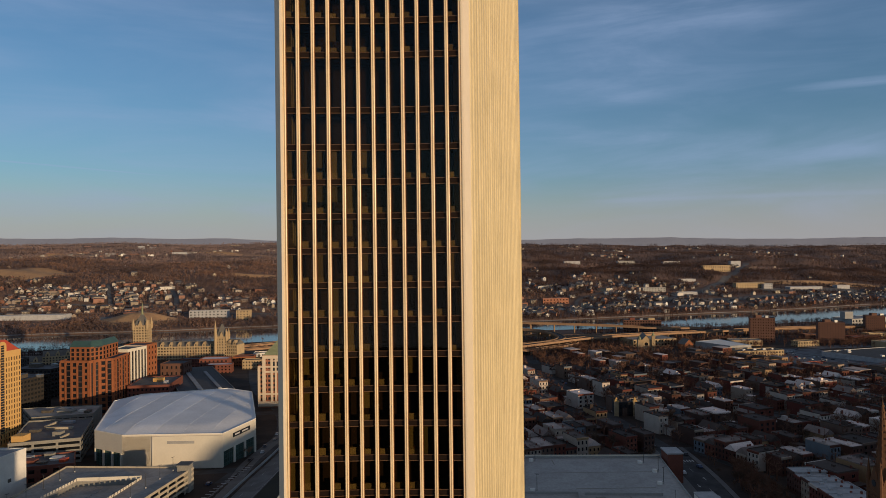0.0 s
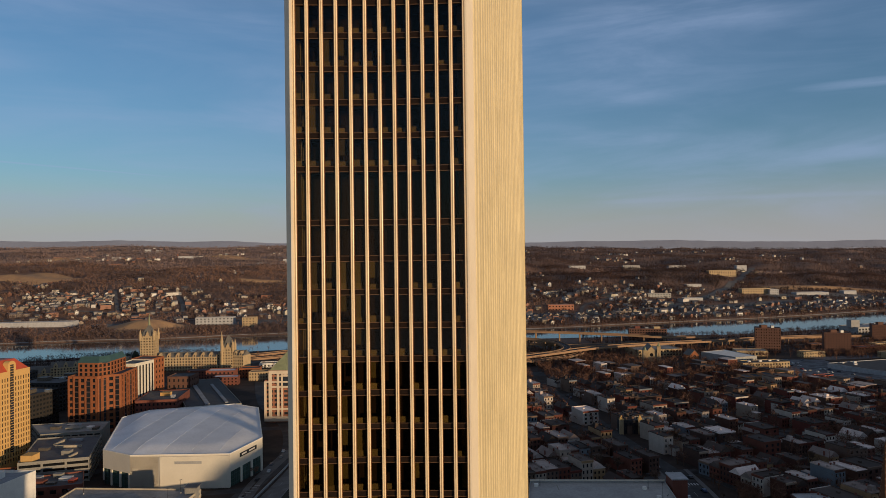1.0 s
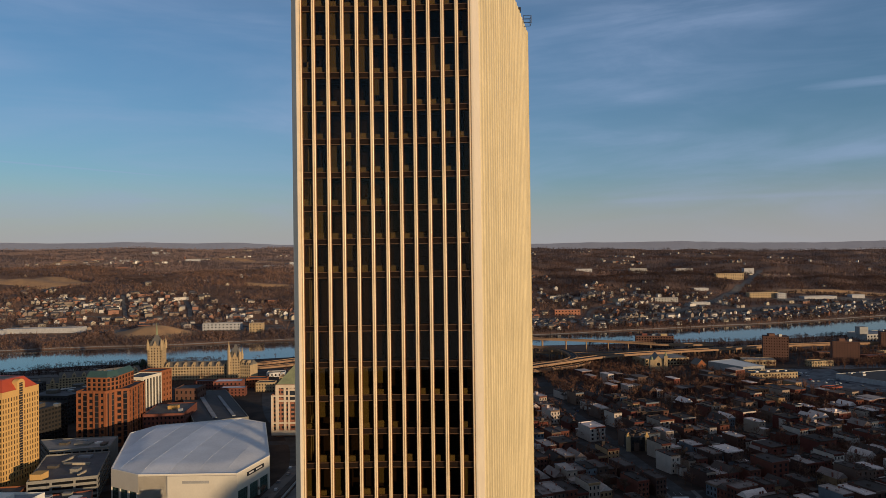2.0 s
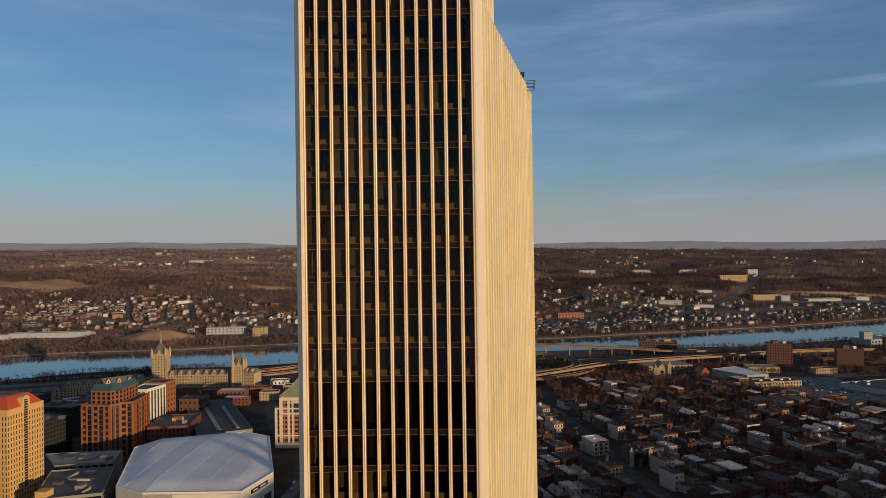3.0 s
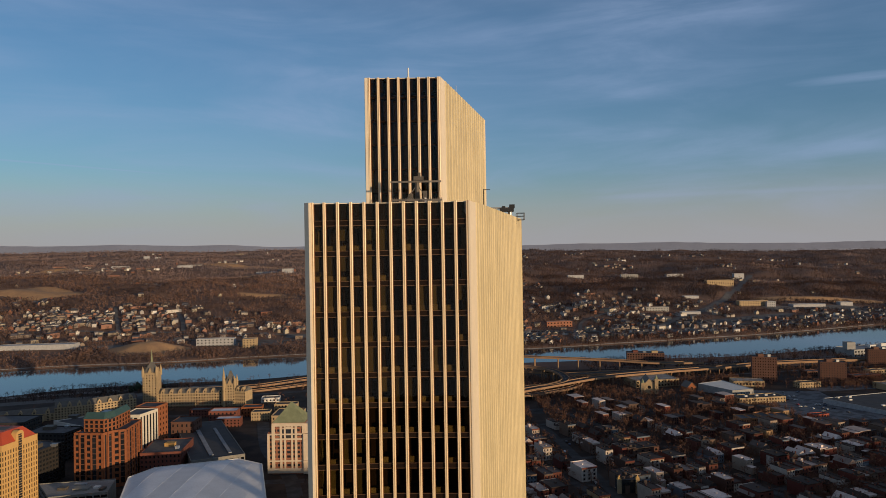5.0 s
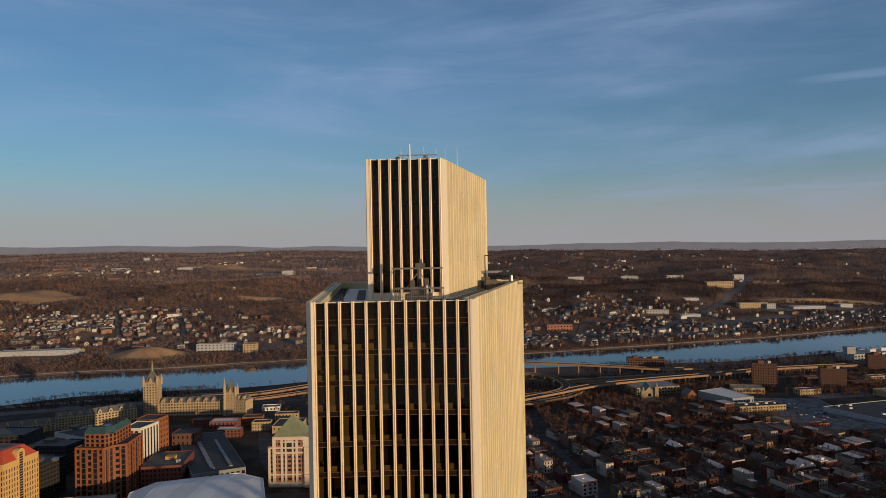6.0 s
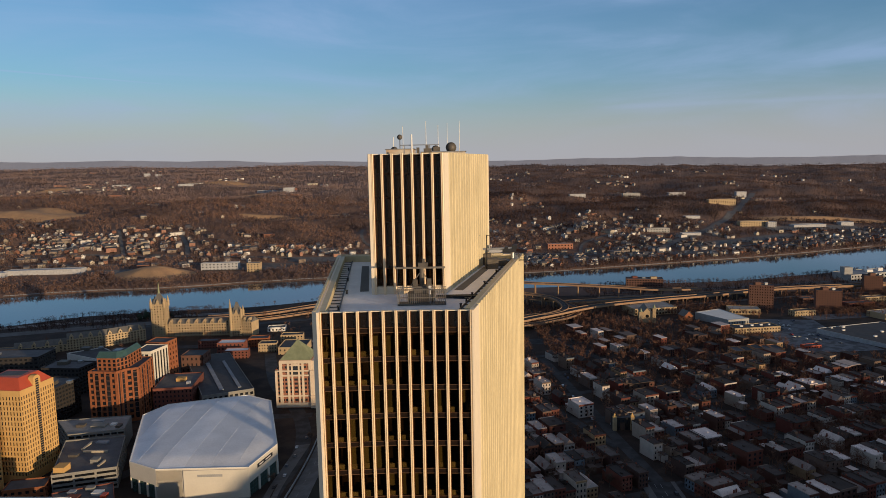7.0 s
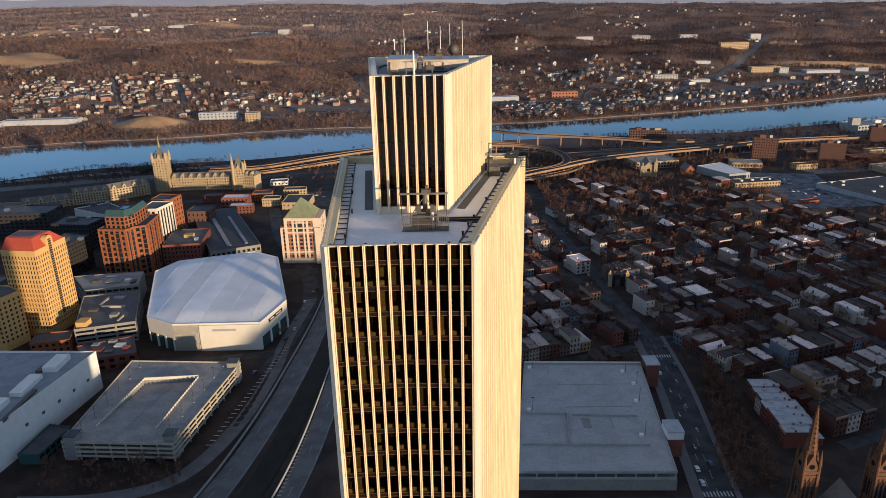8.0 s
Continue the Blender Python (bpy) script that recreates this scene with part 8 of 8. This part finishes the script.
for i, (a, b, c, d) in enumerate(FIELDS):
    drape("field", a, b, c, d, "field", "dry tan field between bare woods", lift=1.6, hump=15.0 if i == 1 else 10.0)
for path, w in FAR_ROADS:
    road(path, w, "grey road across the river", mat="highway", lift=1.0, cut=20)
for path, w in FAR_YARDS:
    road(path, w, "wide grey car park and rail yard", "yard", "highway", lift=0.8, cut=20)
bm, _ = ribbon([(float(x), float(y) + 7) for x, y in zip(FAR_X[1:-1], FAR_Y[1:-1])], 2.4, lift=0.6, cut=20)
tagged(part("river_wall", bm, M["concrete"]), "pale stony edge of the far bank", "river bank", kind="structure")

for name, x, y, w, d, h, mt, lab in FAR_BLOCKS:
    if y > 1600 and mt == "white":
        w, h = w * 0.62, h * 0.75
    z = L(x + w / 2, y + d / 2)
    building(name, [(x, y), (x + w, y + w * 0.12), (x + w, y + d + w * 0.12), (x, y + d)], z - 2, z + h, [] if name in ("long_shed", "white_block") else [(0, max(4, int(w / 7)), max(1, int(h / 4)), 0.4, 0.4)], "palefelt" if mt == "white" else mt, "palefelt" if mt == "white" else "deck", lab, "building", parapet=0.4, joined=True)
building("white_villa", [(-222, 775), (-200, 778), (-202, 792), (-224, 790)], -17, -8, [(0, 5, 2, 0.4, 0.5)], "white", "slate", "white gabled house beside the tracks", "house", joined=True)
for x, y, s in ((-425, 868, 5), (-418, 874, 6), (-408, 872, 5), (-398, 878, 5.5), (-385, 880, 4)):
    ob = thing("evergreen_tree", pose(x, y, L(x, y)), "dark round evergreen by the river", "tree", "evergreens by the river")
    x1 = np.array([x + rnd.uniform(-2, 2) for _ in range(26)])
    y1 = np.array([y + rnd.uniform(-2, 2) for _ in range(26)])
    me = clump_mesh("crown", x1, y1, np.array([s * rnd.uniform(0.25, 0.6) for _ in range(26)]), np.array([s * rnd.uniform(1.0, 2.0) for _ in range(26)]), M["evergreen"])
    me.transform(Matrix.Translation((-x, -y, -L(x, y))))
    part("crown", me, None, ob)
    bm = bmesh.new()
    tube(bm, (0, 0, -0.5), (0, 0, s), 0.35, 0.2, 6)
    part("trunk", bm, M["bark"], ob)


# ---- on the tower's roofs ----
def build_washing_rig():
    ob = thing("window_washing_rig", pose(2.2, 11.6, DECK), "grey window-washing machine with a long cradle on the lower roof", "roof machine")
    for x in (-2.5, -0.2, 2.0, 4.2):
        part("cradle_frame", boxes((x - 0.05, x + 0.05, -1.6, -1.5, 0.1, 1.6), (x - 0.05, x + 0.05, 0.3, 0.4, 0.1, 1.6)), M["steel"], ob)
    part("cradle_rail", boxes((-2.6, 4.3, -1.68, -1.58, 2.2, 2.35), (-2.6, 4.3, -1.68, -1.58, 1.1, 1.2), (-2.6, 4.3, -1.68, -1.58, 0.1, 0.25), (-2.6, 4.3, 0.3, 0.38, 2.2, 2.35)), M["dullsteel"], ob, "dull cradle rails")
    bm = bmesh.new()
    for i in range(24):
        box(bm, -2.6 + i * 0.296, -2.54 + i * 0.296, -1.74, -1.65, 0.1, 2.5)
    part("cradle_bar", bm, M["dullsteel"], ob)
    part("cradle_floor", boxes((-2.6, 4.3, -1.6, 0.3, 0.05, 0.2)), M["machine"], ob)
    part("carriage", boxes((-1.2, 2.6, 0.2, 2.6, 0.3, 1.4), (-0.4, 1.8, 0.4, 2.2, 1.4, 2.4)), M["machine"], ob, "grey machine carriage")
    bm = bmesh.new()
    tube(bm, (0.8, 1.2, 2.2), (0.8, 1.2, 5.2), 0.35, 0.28, 8)
    part("mast", bm, M["machine"], ob)
    part("jib", boxes((-3.0, 4.2, 0.9, 1.2, 4.9, 5.15)), M["dullsteel"], ob, "long horizontal jib")
    part("motor_box", boxes((0.3, 1.7, 0.6, 1.6, 5.15, 5.75), (1.6, 2.2, -0.2, 0.4, 2.6, 3.6), (-0.5, 0.2, 0.5, 1.4, 2.4, 3.3), (0.9, 1.3, 0.9, 1.3, 5.75, 6.3)), M["machine"], ob)
    for a, b in (((-1.0, 0.8, 2.2), (0.8, 1.2, 4.6)), ((2.4, 0.8, 2.2), (0.8, 1.2, 4.6))):
        bm = bmesh.new()
        tube(bm, a, b, 0.07, 0.07, 5)
        part("brace", bm, M["dullsteel"], ob)
    for x in (-2.7, -1.4, 2.6, 4.0):
        bm = bmesh.new()
        tube(bm, (x, 1.05, 0.3), (x, 1.05, 4.9), 0.05, 0.05, 5)
        part("cable", bm, M["rail"], ob)
    for x in (-1.0, 2.4):
        for y in (0.4, 2.4):
            bm = bmesh.new()
            tube(bm, (x - 0.15, y, 0.3), (x + 0.15, y, 0.3), 0.3, 0.3, 10)
            part("wheel", bm, M["rail"], ob)
    part("white_cabinet", boxes((1.8, 2.1, -0.6, -0.2, 1.4, 2.6)), M["white"], ob, "white upright cabinet")


def build_corner_rig():
    ob = thing("roof_crane", pose(19.2, 48.0, DECK), "grey roof crane with a cage at the parapet corner", "roof machine")
    part("base", boxes((-2.2, 1.4, -1.4, 1.4, 0.1, 1.0)), M["machine"], ob)
    part("cabin", boxes((-1.6, 1.0, -0.7, 0.7, 2.5, 3.2), (0.2, 1.2, -0.5, 0.5, 3.2, 3.9), (-1.2, -0.6, -0.4, 0.4, 3.2, 3.6)), M["rail"], ob, "dark winch housing")
    bm = bmesh.new()
    tube(bm, (0.3, 0, 0.8), (0.3, 0, 2.8), 0.4, 0.35, 8)
    part("mast", bm, M["steel"], ob)
    part("arm", boxes((-5.5, 0.2, -0.2, 0.2, 3.0, 3.4)), M["steel"], ob)
    bm = bmesh.new()
    for x, y in ((1.6, -1.0), (1.6, 1.0), (3.0, -1.0), (3.0, 1.0)):
        tube(bm, (x, y, 0.9), (x, y, 2.2), 0.05, 0.05, 5)
    for z in (0.9, 1.6, 2.2):
        for a, b in (((1.6, -1.0), (3.0, -1.0)), ((3.0, -1.0), (3.0, 1.0)), ((3.0, 1.0), (1.6, 1.0))):
            tube(bm, (*a, z), (*b, z), 0.045, 0.045, 5)
    part("cage", bm, M["rail"], ob, "railed cage")
    ob2 = thing("roof_plant", pose(15.2, 44.5, DECK), "jumble of grey roof machinery by the parapet", "roof machine")
    for x, y, w, d, h in ((0, 0, 2.4, 3, 1.8), (2.2, 2.6, 1.6, 2, 1.3), (-0.6, 4.6, 1.6, 2.4, 2.2)):
        part("box", boxes((x - w / 2, x + w / 2, y - d / 2, y + d / 2, 0, h)), M["machine"], ob2)
    bm = bmesh.new()
    tube(bm, (-1.0, -1.5, 0), (-1.0, -1.5, 6.5), 0.12, 0.08, 6), tube(bm, (-1.0, -1.5, 6.4), (0.2, -1.5, 6.4), 0.08, 0.06, 6)
    part("davit", bm, M["rail"], ob2, "dark davit post")


def build_aerials():
    T = 194.7
    ob = thing("plant_screen", pose(1.0, 43, T), "rusty white plant housing on the upper roof", "roof plant")
    part("housing", boxes((-4.6, 0.2, -7, 2, 0, 2.5), (-4.1, -0.3, -7.4, -7, 0.5, 2.1), (1.4, 9.4, -3, 4, 0, 2.0), (1.9, 4.1, -3.3, -3, 0.4, 1.6), (5.0, 8.8, -3.3, -3, 0.4, 1.6)), M["creamsheet"], ob, "stained cream housing")
    part("housing_top", boxes((-4.8, 0.4, -7.2, 2.2, 2.5, 2.62), (1.2, 9.6, -3.2, 4.2, 2.0, 2.12)), M["steel"], ob)
    part("duct", boxes((2.2, 5.0, -5.4, -3.6, 0, 1.0), (-1.2, 0.0, -9.0, -7.4, 0, 1.1), (3.6, 4.8, -1.6, 1.2, 1.92, 2.9), (0.7, 1.2, -6.2, -5.4, 0, 2.8), (-3.8, -2.9, -8.8, -7.6, 0, 0.8), (6.2, 8.8, -4.6, -3.6, 0, 0.7)), M["machine"], ob)
    part("gantry", boxes((-3.0, 7.0, -14.0, -13.6, 0.9, 1.15), (-2.6, -2.3, -14, -13.6, 0, 0.9), (6.2, 6.5, -14, -13.6, 0, 0.9), (-0.2, 0.3, -14, -13.6, 0, 0.9)), M["rail"], ob, "dark steel gantry")
    for x, y, h, r in ((-3.3, 50, 5.2, 0.12), (-1.2, 46, 7.0, 0.08), (3.0, 52, 8.2, 0.09), (5.4, 50.4, 7.4, 0.08), (7.2, 52, 7.8, 0.06), (9.6, 52.8, 8.2, 0.08), (1.4, 25.3, 4.6, 0.20)):
        mast = thing("aerial_mast", pose(x, y, T), "slender pale aerial mast", "aerial", "aerials on the upper roof")
        bm = bmesh.new()
        tube(bm, (0, 0, 0), (0, 0, h), r, r * 0.6, 8)
        part("pole", bm, M["white"], mast)
        part("foot", boxes((-0.4, 0.4, -0.4, 0.4, 0, 0.35)), M["steel"], mast)
    for x, y, z, r in ((-1.8, 46, 5.0, 0.5), (-3.0, 48, 2.6, 0.7), (7.9, 51, 3.0, 1.05), (4.9, 50, 2.7, 0.75)):
        dish = thing("dish_aerial", pose(x, y, T), "round grey dish aerial on a short post", "aerial", "dish aerials on the upper roof")
        bm = bmesh.new()
        tube(bm, (0, 0.3, 0), (0, 0.3, z), 0.09, 0.09, 6)
        part("post", bm, M["steel"], dish)
        bm = bmesh.new()
        n = 20
        rim = [bm.verts.new((r * math.cos(2 * math.pi * i / n), -0.1, z + r * math.sin(2 * math.pi * i / n))) for i in range(n)]
        back = [bm.verts.new((0.7 * r * math.cos(2 * math.pi * i / n), 0.28 * r, z + 0.7 * r * math.sin(2 * math.pi * i / n))) for i in range(n)]
        front = bm.verts.new((0, -0.1 - 0.25 * r, z))
        for i in range(n):
            j = (i + 1) % n
            bm.faces.new((rim[i], rim[j], back[j], back[i])), bm.faces.new((rim[j], rim[i], front))
        bm.faces.new(back[::-1])
        bmesh.ops.recalc_face_normals(bm, faces=bm.faces)
        for f in bm.faces:
            f.smooth = True
        part("dish", bm, M["machine"], dish)
    bar = thing("aerial_boom", pose(2.7, 25.6, T), "grey horizontal aerial boom with a camera mount", "aerial")
    part("boom", boxes((-3.1, 3.1, -0.08, 0.08, 2.85, 3.0), (1.5, 1.65, -0.08, 0.08, 0, 2.85), (-2.6, -2.45, -0.08, 0.08, 0, 2.85)), M["steel"], bar)
    part("mount", boxes((0.6, 1.9, -0.4, 0.4, 1.7, 2.35), (0.9, 1.4, -0.4, 0.4, 2.35, 2.84)), M["machine"], bar)
    tr = thing("roof_track", pose(0, 0, T), "curved dark rail loop on the upper roof", "rail")
    bm = bmesh.new()
    pts = [(-3.9, 22.5), (-4.9, 30), (-6.3, 46), (-5.6, 51.5), (2, 52.4), (10.2, 51.0), (11.4, 48), (8.0, 34), (4.8, 22.5)]
    for a, b in zip(pts, pts[1:]):
        tube(bm, (*a, 0.25), (*b, 0.25), 0.18, 0.18, 6)
    part("rail", bm, M["rail"], tr)
    st = thing("roof_steps", pose(-3.6, 24.5, T), "small grey roof steps", "steps")
    for k in range(4):
        part("step", boxes((-0.9, 0.9, k * 0.5, k * 0.5 + 0.4, 0, 0.25 + 0.25 * k)), M["steel"], st)


def build_roof_bits():
    for x, y in ((-8.5, 8), (-5, 3.4), (-1, 3.4), (3, 3.2), (6.5, 3.4), (8.5, 8), (-9, 20), (-10.5, 32), (12.8, 26), (10.4, 16), (15.6, 38), (-12, 44), (9.4, 12)):
        ob = thing("roof_vent", pose(x, y, DECK), "small dark roof vent on the membrane", "roof vent", "roof vents")
        bm = bmesh.new()
        tube(bm, (0, 0, 0), (0, 0, 0.55), 0.14, 0.14, 8), tube(bm, (0, 0, 0.5), (0, 0, 0.65), 0.22, 0.18, 8)
        part("pipe", bm, M["rail"], ob)
    ob = thing("roof_cable", pose(0, 0, DECK), "thin dark cable along the roof", "cable")
    for k, (a, b) in enumerate((((-8.4, 4.4), (8.0, 4.0)), ((7.6, 14.8), (11.2, 13.5)), ((11.2, 13.5), (10.8, 9.0)))):
        bm = bmesh.new()
        tube(bm, (*a, 0.08), (*b, 0.08), 0.07, 0.07, 6)
        part("run", bm, M["rail"], ob)
    bm = boxes((5.0, 12.0, 14.6, 14.9, 0.1, 0.4), (5.0, 12.0, 15.6, 15.9, 0.1, 0.4))
    part("branch_track", bm, M["rail"], ob, "rails from the machine to the edge track")


build_washing_rig()
build_corner_rig()
build_aerials()
build_roof_bits()


# ---- parked and stopped cars ----
def car_meshes():
    bm = bmesh.new()
    prof = [(-2.15, 0.35), (2.15, 0.35), (2.2, 0.75), (1.2, 0.92), (0.7, 1.42), (-1.1, 1.45), (-1.75, 0.98), (-2.2, 0.9)]
    a, b = [[bm.verts.new((x, y, z)) for x, z in prof] for y in (-0.88, 0.88)]
    bm.faces.new(a), bm.faces.new(b[::-1])
    for i in range(len(prof)):
        j = (i + 1) % len(prof)
        bm.faces.new((a[j], a[i], b[i], b[j]))
    bmesh.ops.recalc_face_normals(bm, faces=bm.faces)
    body = mesh_of("body", bm, M["carpaint"])
    glaz = mesh_of("glass", boxes((-1.55, 1.0, -0.9, 0.9, 0.98, 1.32)), M["winglass"])
    bm = bmesh.new()
    tube(bm, (0, -0.12, 0.33), (0, 0.12, 0.33), 0.33, 0.33, 10)
    return body, glaz, mesh_of("wheel", bm, M["rail"])


M["carpaint"] = material("car_paint", (0.3, 0.3, 0.3), 0.35, var=0.05, scale=3, bump=0.0, spec=0.5, palette=[(0.5, 0.5, 0.5), (0.03, 0.03, 0.035), (0.65, 0.65, 0.64), (0.10, 0.11, 0.13), (0.28, 0.03, 0.03), (0.05, 0.07, 0.14), (0.22, 0.22, 0.22)])
CAR = car_meshes()


def car(x, y, deg, z=None):
    ob = thing("car", pose(x, y, (L(x, y) if z is None else z) + 0.16, 0, 0, deg), "small parked car on grey asphalt", "car", "cars")
    part("body", CAR[0], None, ob), part("glass", CAR[1], None, ob)
    for sx in (-1.35, 1.35):
        for sy in (-0.8, 0.8):
            part("wheel", CAR[2], None, ob).location = (sx, sy, 0)


for i in range(38):
    y = 150 + i * 11 + rnd.uniform(-2, 2)
    mx = float(np.interp(y, [p[1] for p in MAIN], [p[0] for p in MAIN]))
    if rnd.random() < 0.26:
        car(mx + rnd.choice((-5.6, 5.6)), y, 90 + rnd.uniform(-3, 3))
car(126, 186, 90), car(-84, 372, 95), car(-118, 298, 80)
for i in range(26):
    car(rnd.uniform(396, 446), rnd.uniform(660, 785), rnd.choice((15, 105)) + rnd.uniform(-3, 3))
for i in range(22):
    car(rnd.uniform(-170, 20), rnd.uniform(700, 740), rnd.choice((10, 100)))
for i in range(6):
    car(-108 + rnd.uniform(-3, 3), 345 + i * 17.5, 90)
